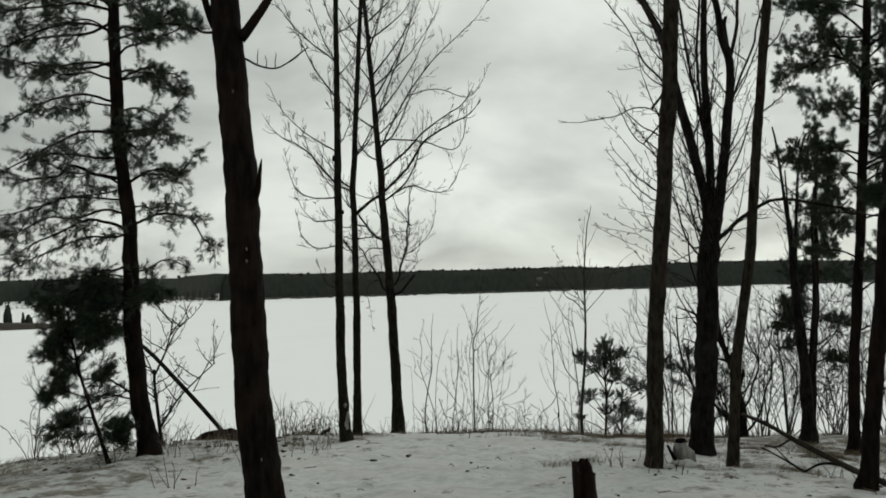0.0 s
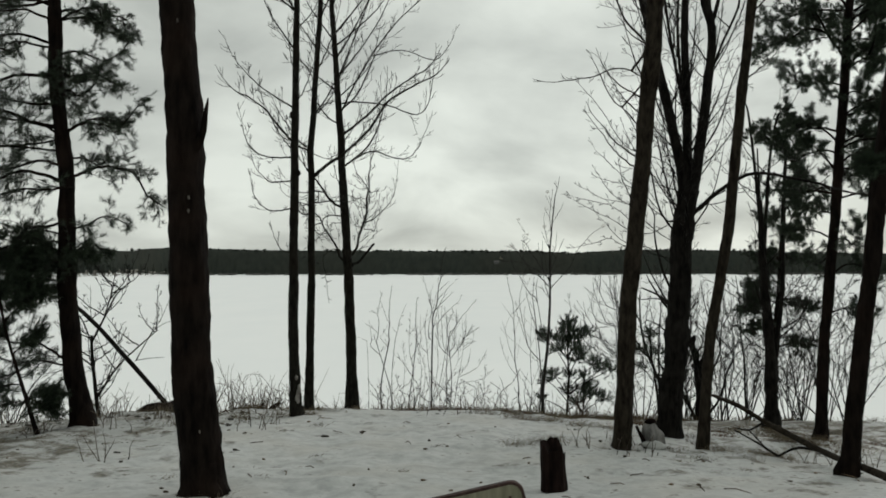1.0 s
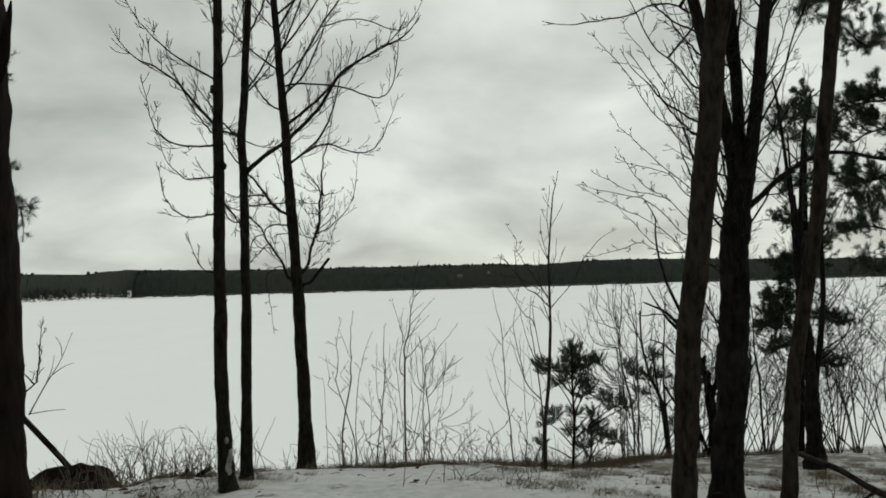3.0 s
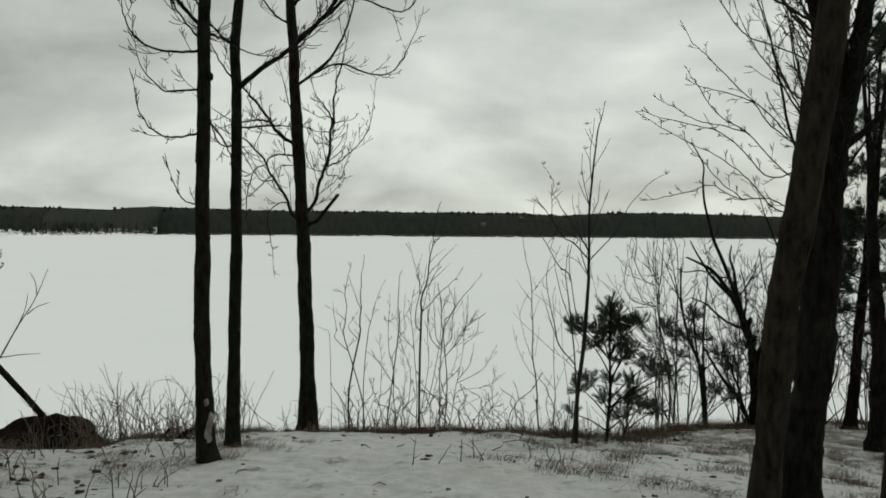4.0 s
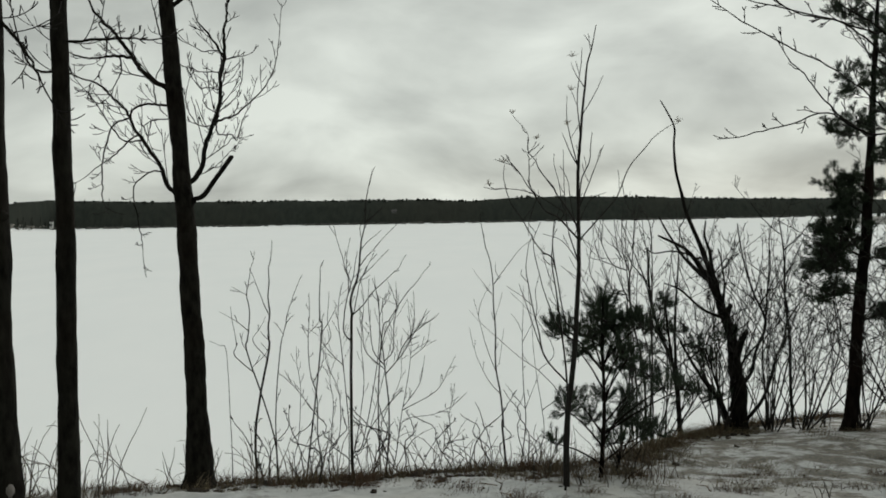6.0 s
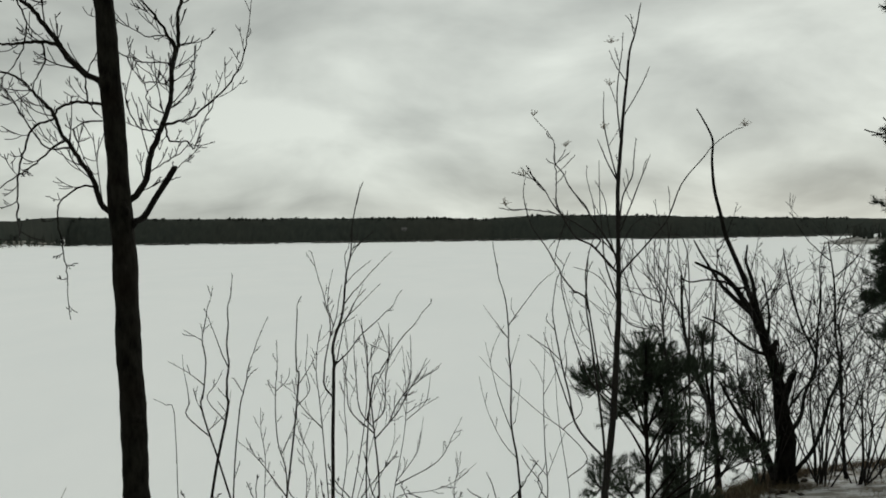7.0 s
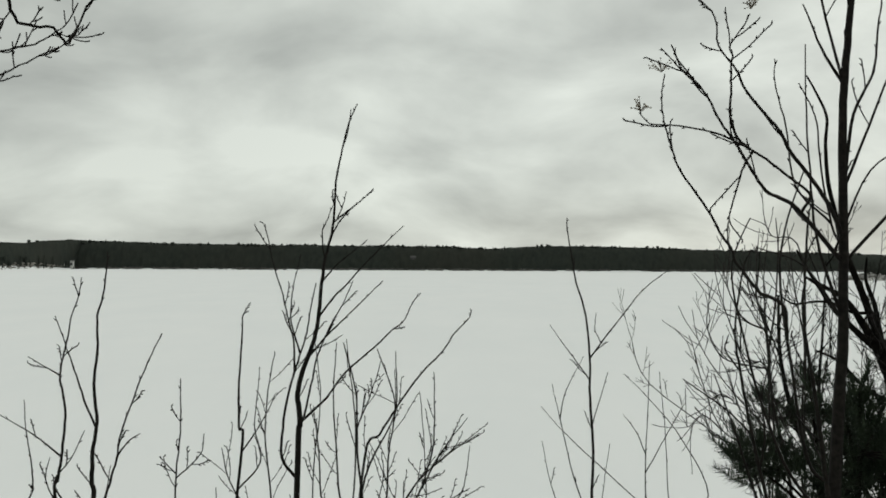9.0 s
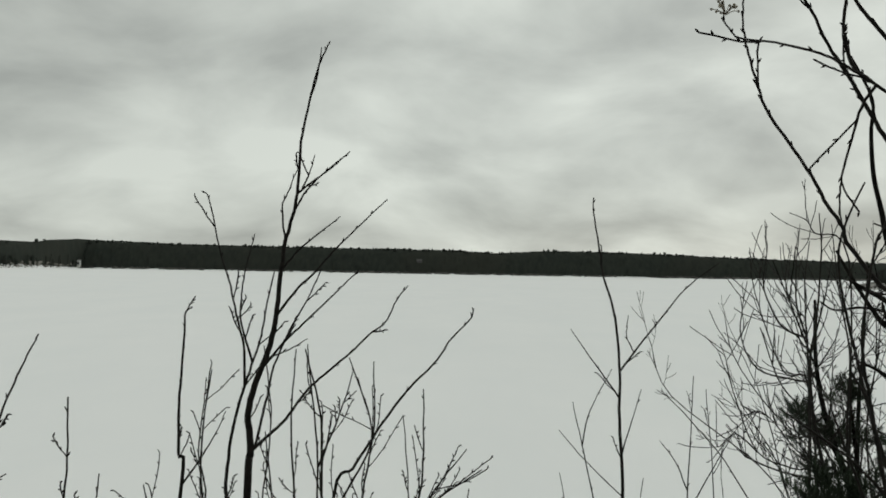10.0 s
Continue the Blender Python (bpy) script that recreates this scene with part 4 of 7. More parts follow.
broadleaf("aspen_tree", [(-1.04, 9.71, -0.11), (-1.02, 9.71, 0.75), (-1.01, 9.71, 1.56), (-1.01, 9.71, 2.23), (-1.01, 9.71, 2.52), (-1.02, 9.71, 2.82), (-0.98, 9.71, 3.28), (-0.97, 9.71, 3.54)], (0.049, 0.033, 0.011), 7.0, ASPEN_BARK,
    "thin slightly crooked aspen beside another aspen", "aspen tree", 32, limbs=limbs, auto=[(3.0, 6.8, 14, 0.8, 0, 180, 45)], group="aspens on the brow", spacing=0.085, twig=(0.16, 0.36), rise=0.8, kids=4, flare=1.5)
limbs = []
limbs.append(([(-0.99, 11.74, 3.26), (-0.72, 11.74, 3.52), (-0.46, 11.74, 3.78), (-0.23, 11.74, 3.95), (0.06, 11.74, 4.12)], 0.02, 0.007))
limbs.append(([(-0.96, 11.74, 2.83), (-0.71, 11.74, 3.11), (-0.55, 11.74, 3.42), (-0.46, 11.74, 3.79)], 0.016, 0.006))
limbs.append(([(-0.93, 11.74, 3), (-0.64, 11.74, 3.05), (-0.36, 11.74, 2.96), (-0.16, 11.74, 2.96), (-0.03, 11.74, 3.1), (0.04, 11.74, 3.26)], 0.011, 0.004))
limbs.append(([(-0.87, 11.74, 3.71), (-0.46, 11.74, 3.66), (-0.18, 11.74, 3.56), (-0.02, 11.74, 3.54), (0.11, 11.74, 3.69), (0.17, 11.74, 4.06)], 0.012, 0.005))
limbs.append(([(-1.07, 11.74, 3.4), (-1.24, 11.74, 3.51), (-1.38, 11.74, 3.7), (-1.46, 11.74, 3.87)], 0.012, 0.005))
limbs.append(([(-1.09, 11.74, 3.58), (-0.86, 11.74, 3.8), (-0.71, 11.74, 4.08), (-0.62, 11.74, 4.31)], 0.014, 0.006))
limbs.append(([(-1.09, 11.74, 3.55), (-0.79, 11.74, 4.11), (-0.45, 11.74, 4.61), (-0.11, 11.74, 4.96), (0.31, 11.74, 5.32)], 0.014, 0.005))
limbs.append(([(-0.66, 11.74, 4.32), (-0.24, 11.74, 4.39), (0.18, 11.74, 4.25), (0.39, 11.74, 4.46)], 0.008, 0.004))
limbs.append(([(-1.13, 11.74, 3.97), (-0.87, 11.74, 4.61), (-0.67, 11.74, 5.11), (-0.54, 11.74, 5.54)], 0.012, 0.005))
limbs.append(([(-0.92, 11.74, 1.62), (-0.87, 11.8, 1.76), (-0.84, 11.85, 1.93), (-0.8, 11.91, 2.08), (-0.76, 11.96, 2.24), (-0.76, 12.02, 2.45), (-0.74, 12.08, 2.58), (-0.75, 12.13, 2.77), (-0.74, 12.19, 2.87), (-0.74, 12.24, 2.99), (-0.7, 12.3, 3.14)], 0.02, 0.007))
limbs.append(([(-0.8, 12, 2.1), (-0.75, 12.08, 2.14), (-0.7, 12.17, 2.17), (-0.57, 12.25, 2.3), (-0.47, 12.33, 2.44), (-0.42, 12.42, 2.62), (-0.41, 12.5, 2.8)], 0.009, 0.003))
limbs.append(([(-0.84, 12, 2.08), (-0.8, 12.08, 2.03), (-0.72, 12.17, 2.03), (-0.7, 12.25, 2), (-0.67, 12.33, 2.15), (-0.62, 12.42, 2.29), (-0.63, 12.5, 2.35)], 0.006, 0.0026))
limbs.append(([(-0.84, 11.8, 1.82), (-0.78, 11.93, 1.9), (-0.74, 12.07, 1.95), (-0.71, 12.2, 2.04)], 0.004, 0.0024))
limbs.append(([(-0.84, 11.7, 1.72), (-0.78, 11.83, 1.78), (-0.72, 11.97, 1.87), (-0.68, 12.1, 1.95)], 0.0036, 0.0022))
limbs.append(([(-0.69, 11.74, 2.28), (-0.78, 11.74, 2.31), (-0.84, 11.73, 2.31), (-0.9, 11.73, 2.39)], 0.005, 0.0026))
limbs.append(([(-0.68, 11.74, 2.4), (-0.79, 11.77, 2.42), (-0.88, 11.8, 2.43), (-0.93, 11.83, 2.46)], 0.005, 0.0026))
limbs.append(([(-0.67, 11.74, 2.52), (-0.74, 11.74, 2.56), (-0.82, 11.73, 2.55), (-0.88, 11.73, 2.59)], 0.005, 0.0026))
limbs.append(([(-0.65, 11.74, 2.49), (-0.75, 11.76, 2.63), (-0.83, 11.78, 2.73), (-0.87, 11.8, 2.78)], 0.009, 0.004))
limbs.append(([(-0.64, 11.74, 2.5), (-0.56, 11.73, 2.52)], 0.005, 0.003))
limbs.append(([(-0.72, 11.74, 2.13), (-0.79, 11.71, 2.17), (-0.81, 11.68, 2.23), (-0.76, 11.66, 2.28), (-0.71, 11.63, 2.31)], 0.0045, 0.0024))
limbs.append(([(-0.75, 11.74, 2.06), (-0.86, 11.76, 2.06), (-0.92, 11.78, 2.13), (-0.96, 11.81, 2.23), (-0.95, 11.83, 2.33)], 0.0055, 0.0026))
limbs.append(([(-0.7, 11.74, 2.16), (-0.61, 11.7, 2.23), (-0.57, 11.67, 2.29), (-0.54, 11.63, 2.35)], 0.004, 0.0024))
limbs.append(([(-1.06, 11.74, 2.29), (-1.14, 11.72, 2.35), (-1.23, 11.71, 2.44), (-1.28, 11.69, 2.52), (-1.35, 11.68, 2.62), (-1.41, 11.66, 2.7), (-1.44, 11.65, 2.73), (-1.51, 11.63, 2.82)], 0.018, 0.009))
limbs.append(([(-1.29, 11.74, 2.51), (-1.38, 11.71, 2.52), (-1.48, 11.68, 2.51), (-1.56, 11.66, 2.5), (-1.64, 11.63, 2.52)], 0.011, 0.005))
limbs.append(([(-1.04, 11.74, 1.57), (-1.08, 11.75, 1.66), (-1.12, 11.76, 1.78), (-1.2, 11.77, 1.89), (-1.26, 11.78, 1.99), (-1.3, 11.78, 2.04), (-1.34, 11.79, 2.14), (-1.38, 11.8, 2.2), (-1.46, 11.81, 2.27), (-1.54, 11.82, 2.35), (-1.64, 11.83, 2.39)], 0.017, 0.006))
limbs.append(([(-1.04, 11.74, 2.19), (-1.13, 11.73, 2.2), (-1.2, 11.72, 2.2), (-1.28, 11.7, 2.17), (-1.31, 11.69, 2.11), (-1.41, 11.68, 2.06), (-1.46, 11.67, 1.92), (-1.48, 11.65, 1.79), (-1.48, 11.64, 1.65), (-1.48, 11.63, 1.58)], 0.009, 0.004))
limbs.append(([(-1.09, 11.74, 1.76), (-1.18, 11.73, 1.75), (-1.26, 11.71, 1.7), (-1.29, 11.7, 1.65), (-1.29, 11.68, 1.57), (-1.27, 11.67, 1.47), (-1.25, 11.66, 1.38), (-1.23, 11.64, 1.28), (-1.22, 11.63, 1.22)], 0.006, 0.0026))
limbs.append(([(-1.29, 11.74, 2.01), (-1.32, 11.69, 1.95), (-1.38, 11.64, 1.87), (-1.45, 11.58, 1.8), (-1.52, 11.53, 1.74)], 0.007, 0.003))
limbs.append(([(-1.25, 11.74, 1.97), (-1.36, 11.76, 1.96), (-1.45, 11.77, 2.05), (-1.56, 11.78, 2.23), (-1.63, 11.8, 2.32)], 0.006, 0.003))
limbs.append(([(-1.38, 11.74, 2.56), (-1.36, 11.74, 2.43), (-1.4, 11.73, 2.35), (-1.43, 11.73, 2.27)], 0.006, 0.003))
limbs.append(([(-1.5, 11.74, 2.74), (-1.44, 11.7, 2.62), (-1.45, 11.67, 2.48), (-1.49, 11.63, 2.37)], 0.006, 0.003))
limbs.append(([(-1.13, 11.74, 2.22), (-1.16, 11.77, 2.34), (-1.13, 11.8, 2.44), (-1.1, 11.83, 2.53)], 0.005, 0.0026))
limbs.append(([(-1.06, 11.74, 2.1), (-1.16, 11.77, 2.1), (-1.24, 11.8, 2.06), (-1.22, 11.83, 1.96)], 0.005, 0.0026))
aspen_right, ar_line = broadleaf("aspen_tree", [(-0.91, 11.74, -0.4), (-0.93, 11.74, 0.51), (-0.97, 11.74, 1.52), (-1.01, 11.74, 2.21), (-1.05, 11.74, 2.81), (-1.07, 11.74, 3.29), (-1.11, 11.74, 3.86), (-1.13, 11.74, 4.15)], (0.08, 0.045, 0.014), 7.6, ASPEN_BARK,
    "aspen forking low with a broken stub", "aspen tree", 33, limbs=limbs, auto=[(3.6, 7.4, 16, 1.2, 0, 80, 42), (3.6, 7.4, 10, 1.0, 180, 70, 42), (2.4, 3.6, 4, 0.7, 90, 60, 40)], group="aspens on the brow", spacing=0.11, twig=(0.16, 0.4), rise=0.85, kids=3, flare=1.45)
ab = aspen_right.location.copy()
g = Geo(); line = smooth_line([(-0.9, 11.74, 1.56), (-0.8, 11.57, 1.58), (-0.68, 11.41, 1.69), (-0.55, 11.24, 1.81)], 4); line.insert(0, at_height(ar_line, 1.46)); g.tube(line, taper(len(line), 0.019, 0.0135), 9, 0.25)
g.link("broken_stub", ALDER_BARK, aspen_right, "blunt dead branch stub", origin=ab)


def knots(tree, line, radius, heights, mat, seed):
    """Swollen collars where limbs have been shed."""
    rng = random.Random(seed)
    for z in heights:
        p = at_height(line, z)
        a = rng.uniform(3.3, 6.1)
        g = Geo(); g.lump(p + Vector((math.cos(a), math.sin(a), 0)) * radius * 0.75, (radius * 0.5, radius * 0.5, radius * rng.uniform(0.5, 0.9)), rng, 0.5, 6, 9)
        g.link("knot", mat, tree, "swollen knot", origin=tree.location)


knots(first_aspen, first_line, 0.052, (0.9, 1.45, 1.95, 2.5, 3.1), ASPEN_BARK, 36)
knots(aspen_right, ar_line, 0.066, (0.5, 1.3, 1.62, 2.3), ASPEN_BARK, 37)

# the leaning trunks on the right
broadleaf("alder_tree", [(2.09, 7.78, -0.12), (2.14, 7.6, 1.13), (2.17, 7.43, 1.68), (2.23, 7.25, 2.59), (2.27, 7.09, 3.27), (2.3, 6.97, 3.95)], (0.074, 0.066, 0.05), 6.2, BROWN_BARK,
    "straight leaning trunk with grey-brown bark", "alder tree", 41, limbs=[
    ([(2.32, 7.78, 3.82), (2.22, 7.78, 4.06), (2.12, 7.78, 4.27), (2.04, 7.78, 4.54)], 0.03, 0.014),
    ([(2.28, 7.78, 2.7), (2.17, 7.78, 2.84), (2.03, 7.78, 2.97), (1.93, 7.78, 3.19)], 0.008, 0.004),
    ([(2.29, 7.78, 3.12), (2.09, 7.78, 3.23), (1.88, 7.78, 3.16), (1.57, 7.78, 3.12)], 0.008, 0.004),
    ([(2.32, 7.78, 3.42), (2.15, 7.78, 3.64), (2.04, 7.78, 3.91), (1.82, 7.78, 4.24)], 0.012, 0.005),
    ], auto=[(2.0, 6.0, 22, 0.45, 180, 60, 30), (3.4, 6.0, 8, 0.7, 60, 90, 40)], group="leaning trunks", spacing=0.09, twig=(0.16, 0.36), rise=0.35, kids=3, tip=0.002, rough=0.16)
stems = []
stems.append(([(2.87, 9.07, 1.75), (2.88, 9.07, 2.1), (2.88, 9.07, 2.4), (2.82, 9.06, 2.72), (2.74, 9.05, 3.08), (2.64, 9.04, 3.51), (2.55, 9.03, 3.91), (2.48, 9.02, 4.2), (2.39, 9.01, 4.4), (2.29, 9, 4.6)], 0.060, 0.03, 6.0))
stems.append(([(2.88, 9.07, 1.75), (2.91, 9.07, 2.1), (2.93, 9.07, 2.43), (2.94, 9.13, 3.15), (2.93, 9.18, 3.7), (2.95, 9.24, 4.26), (2.98, 9.3, 4.65)], 0.053, 0.028, 6.4))
stems.append(([(2.91, 9.07, 1.75), (2.95, 9.07, 2.1), (3, 9.07, 2.39), (3.07, 9.06, 2.85), (3.12, 9.04, 3.3), (3.17, 9.03, 3.83), (3.09, 9.01, 4.16), (3.04, 9, 4.55)], 0.062, 0.03, 6.4))
stems.append(([(3.16, 9.07, 3.86), (3.14, 9.09, 4.28), (3.16, 9.1, 4.39)], 0.024, 0.018, None))
stems.append(([(3.2, 9.07, 3.91), (3.24, 8.98, 4.24), (3.24, 8.9, 4.5)], 0.02, 0.014, 6.0))
stems.append(([(3.17, 9.07, 3.36), (3.26, 9.01, 3.72), (3.4, 8.96, 4.05), (3.45, 8.9, 4.31)], 0.013, 0.008, 5.4))
stems.append(([(2.9, 9.07, 2.93), (2.83, 9.13, 3.52), (2.78, 9.18, 3.89), (2.74, 9.24, 4.28), (2.71, 9.3, 4.67)], 0.017, 0.011, 5.8))
stems.append(([(2.84, 9.07, 3.22), (2.86, 9.18, 3.96), (2.91, 9.29, 4.43), (2.95, 9.4, 4.68)], 0.016, 0.01, 5.8))
limbs = []
limbs.append(([(3, 9.07, 2.01), (3.28, 9.07, 2.3), (3.58, 9.07, 2.44), (4.06, 9.07, 2.37), (4.47, 9.07, 2.25)], 0.026, 0.01))
limbs.append(([(3, 9.07, 2.6), (3.24, 9.07, 2.95), (3.37, 9.07, 3.35), (3.5, 9.07, 3.64)], 0.01, 0.004))
limbs.append(([(2.86, 9.07, 1.78), (2.66, 9.07, 2.08), (2.56, 9.07, 2.5), (2.49, 9.07, 2.8)], 0.012, 0.005))
limbs.append(([(2.98, 9.07, 1.78), (3.15, 9.07, 2.18), (3.26, 9.07, 2.59)], 0.01, 0.004))
limbs.append(([(2.82, 9.07, 1.02), (2.6, 9.07, 1.38), (2.5, 9.07, 1.62)], 0.01, 0.004))
limbs.append(([(2.83, 9.01, 1.49), (2.55, 9.01, 1.7), (2.31, 9.01, 1.72), (2.15, 9.01, 1.8), (1.99, 9.01, 1.75), (1.84, 9.01, 1.72)], 0.0046, 0.0022))
limbs.append(([(2.84, 9.07, 1.6), (2.56, 9.07, 1.66), (2.39, 9.07, 1.84), (2.22, 9.07, 1.97), (2.02, 9.07, 2.07), (1.8, 9.07, 2.19)], 0.0046, 0.0022))
limbs.append(([(2.8, 9.01, 1.74), (2.58, 9.01, 1.89), (2.36, 9.01, 2.12), (2.19, 9.01, 2.23), (2.05, 9.01, 2.42)], 0.0046, 0.0022))
limbs.append(([(2.76, 9.01, 1.95), (2.54, 9.01, 2.19), (2.32, 9.01, 2.38), (2.1, 9.01, 2.6), (2.01, 9.01, 2.68)], 0.0046, 0.0022))
limbs.append(([(2.36, 9.13, 1.73), (2.22, 9.13, 1.84), (2.13, 9.13, 1.95), (2.05, 9.13, 2.03)], 0.0042, 0.0022))
limbs.append(([(2.4, 9.13, 2.13), (2.23, 9.13, 2.18), (2.09, 9.13, 2.21), (1.91, 9.13, 2.31)], 0.0042, 0.0022))
limbs.append(([(2.78, 9.13, 2.16), (2.58, 9.13, 2.47), (2.44, 9.13, 2.66), (2.35, 9.13, 2.83)], 0.008, 0.0026))
limbs.append(([(2.76, 8.89, 1.97), (2.48, 8.89, 1.84), (2.28, 8.89, 2.03), (2.12, 8.89, 2.13), (1.83, 8.89, 2.19)], 0.0055, 0.0024))
limbs.append(([(2.76, 8.89, 2.27), (2.55, 8.89, 2.39), (2.4, 8.89, 2.83), (2.26, 8.89, 3.1), (2.16, 8.89, 3.27)], 0.0065, 0.0026))
limbs.append(([(2.76, 8.89, 2.46), (2.6, 8.89, 2.58), (2.29, 8.89, 2.71), (2.09, 8.89, 3.02), (1.92, 8.89, 3.24)], 0.006, 0.0026))
limbs.append(([(2.75, 8.89, 1.93), (2.47, 8.89, 2.15), (2.35, 8.89, 2.29), (2.08, 8.89, 2.38)], 0.005, 0.0024))
broadleaf("alder_tree", [(2.71, 9.07, -0.21), (2.82, 9.07, 1.02), (2.88, 9.07, 1.9), (2.95, 9.07, 2.29)], (0.116, 0.112, 0.1), None, ALDER_BARK,
    "dark alder dividing into several upright stems", "alder tree", 42, stems=stems, limbs=limbs, auto=[(2.0, 6.0, 34, 0.55, 180, 70, 45), (2.2, 6.0, 26, 0.55, 0, 80, 48), (1.5, 3.6, 20, 0.9, 0, 180, 72)], spacing=0.085, twig=(0.16, 0.34), rise=0.35, rough=0.2, tip=0.002, group="leaning trunks", flare=1.25)
broadleaf("alder_tree", [(2.85, 8.13, -0.2), (2.92, 8.13, 0.82), (3.05, 8.01, 1.76), (3.13, 7.84, 2.88), (3.17, 7.66, 3.6), (3.2, 7.55, 4.07)], (0.052, 0.043, 0.033), 6.0, BROWN_BARK,
    "slim reddish trunk leaning over", "tree", 43, limbs=[([(3.24, 8.13, 3.18), (3.42, 8.13, 3.31), (3.53, 8.13, 3.43)], 0.008, 0.004)],
    auto=[(3.4, 5.8, 8, 0.6, 0, 180, 35)], spacing=0.14, group="leaning trunks", rough=0.14)
broadleaf("alder_tree", [(4.83, 12.87, -0.68), (4.81, 12.87, 0.41), (4.74, 12.87, 1.22), (4.71, 12.87, 1.96), (4.69, 12.87, 2.45)], (0.095, 0.072, 0.034), None, ALDER_BARK,
    "double-stemmed alder at the brow with a broken top", "alder tree", 44, stems=[
    ([(4.7, 12.87, 2.04), (4.62, 12.87, 2.94), (4.55, 12.87, 3.6), (4.51, 12.87, 3.81)], 0.026, 0.01, None),
    ([(4.75, 12.87, 1.38), (4.78, 12.87, 2.36), (4.84, 12.87, 3.09), (4.93, 12.87, 3.58), (4.99, 12.87, 3.7)], 0.028, 0.01, None),
    ([(4.91, 12.87, 0.01), (4.98, 12.87, 1.05), (5, 12.87, 1.78), (5, 12.87, 2.35), (5.05, 12.87, 2.92)], 0.038, 0.012, None),
    ([(4.72, 12.87, 2.2), (4.67, 12.87, 2.86), (4.66, 12.87, 3.18)], 0.018, 0.009, None)],
    limbs=[([(4.85, 12.87, 0.41), (5.19, 12.87, 0.73), (5.36, 12.87, 1.04)], 0.012, 0.005), ([(4.93, 12.87, 3.58), (5.09, 12.87, 3.7), (5.17, 12.87, 3.86)], 0.008, 0.004)],
    auto=[(0.2, 3.4, 16, 0.8, 0, 180, 40)], group="trees at the brow", rough=0.2)

# pines on the right
limbs = []
limbs.append(([(5.03, 10.59, 4.03), (4.73, 10.59, 4.22), (4.4, 10.59, 4.2), (4.09, 10.59, 3.95)], 0.022, 0.4, 1.4))
limbs.append(([(5.02, 10.59, 3.89), (4.79, 10.59, 4.32), (4.55, 10.59, 4.68)], 0.02, 0.4, 1.3))
limbs.append(([(4.96, 10.59, 2.95), (4.74, 10.59, 3.16), (4.48, 10.59, 3.14)], 0.018, 0.35, 1.2))
limbs.append(([(4.93, 10.59, 2.61), (4.73, 10.59, 2.83), (4.54, 10.59, 2.97)], 0.016, 0.35, 1.0))
limbs.append(([(4.92, 10.59, 2.35), (4.64, 10.59, 2.39), (4.38, 10.59, 2.23)], 0.018, 0.35, 1.2))
limbs.append(([(4.87, 10.59, 1.81), (4.62, 10.59, 1.95), (4.3, 10.59, 1.9)], 0.016, 0.35, 1.1))
limbs.append(([(5.06, 10.59, 4.51), (4.82, 10.59, 4.79), (4.5, 10.59, 4.88)], 0.02, 0.4, 1.3))
limbs.append(([(4.94, 10.59, 2.68), (5.18, 10.59, 2.87), (5.43, 10.59, 2.79)], 0.018, 0.4, 1.4))
limbs.append(([(4.97, 10.59, 3.29), (5.18, 10.59, 3.35), (5.48, 10.59, 3.28)], 0.016, 0.4, 2.0))
limbs.append(([(4.95, 10.53, 2.95), (5.21, 10.53, 3.01), (5.49, 10.53, 2.88)], 0.016, 0.4, 2.0))
limbs.append(([(4.96, 10.59, 2.63), (5.23, 10.59, 2.63), (5.55, 10.59, 2.56)], 0.016, 0.4, 2.0))
limbs.append(([(4.97, 10.65, 2.31), (5.25, 10.65, 2.34), (5.54, 10.65, 2.24)], 0.016, 0.4, 1.8))
limbs.append(([(4.98, 10.59, 4.2), (5.25, 10.59, 4.39), (5.57, 10.59, 4.45)], 0.018, 0.4, 2.0))
limbs.append(([(5, 10.59, 4.46), (5.32, 10.59, 4.59), (5.57, 10.59, 4.65)], 0.018, 0.4, 2.0))
limbs.append(([(4.96, 10.53, 3.8), (5.22, 10.53, 3.92), (5.47, 10.53, 3.85)], 0.016, 0.4, 1.5))
limbs.append(([(4.84, 10.59, 1.41), (5.11, 10.59, 1.54), (5.36, 10.59, 1.4)], 0.016, 0.4, 1.2))
limbs.append(([(4.81, 10.59, 0.95), (5.02, 10.59, 1.04), (5.21, 10.59, 0.93)], 0.014, 0.35, 1.0))
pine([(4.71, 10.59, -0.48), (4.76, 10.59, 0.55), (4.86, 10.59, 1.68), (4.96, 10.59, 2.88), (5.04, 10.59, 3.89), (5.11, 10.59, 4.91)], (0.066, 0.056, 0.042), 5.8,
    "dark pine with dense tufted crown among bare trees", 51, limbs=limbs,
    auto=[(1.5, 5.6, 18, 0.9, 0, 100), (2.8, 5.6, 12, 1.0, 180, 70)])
pine([(3.52, 6.55, 0.07), (3.6, 6.55, 0.81), (3.69, 6.55, 1.49), (3.77, 6.55, 2.21), (3.86, 6.55, 2.89)], (0.062, 0.058, 0.046), 5.4,
    "leaning dark pine trunk beside a fallen branch", 52, limbs=[
    ([(3.77, 6.55, 2.21), (3.71, 6.55, 2.25), (3.66, 6.55, 2.21)], 0.014, 0.22, 0.7), ([(3.78, 6.55, 2.09), (3.89, 6.55, 2.21), (4.04, 6.55, 2.17)], 0.016, 0.3, 1.0)],
    auto=[(2.6, 5.2, 12, 0.8, 10, 80)])
limbs = []
limbs.append(([(5.65, 15.44, 0.42), (5.45, 15.44, 0.49), (5.18, 15.44, 0.45)], 0.018, 0.35, 1.3))
limbs.append(([(5.68, 15.44, 0.68), (5.45, 15.44, 0.78), (5.11, 15.44, 0.75)], 0.02, 0.4, 2.4))
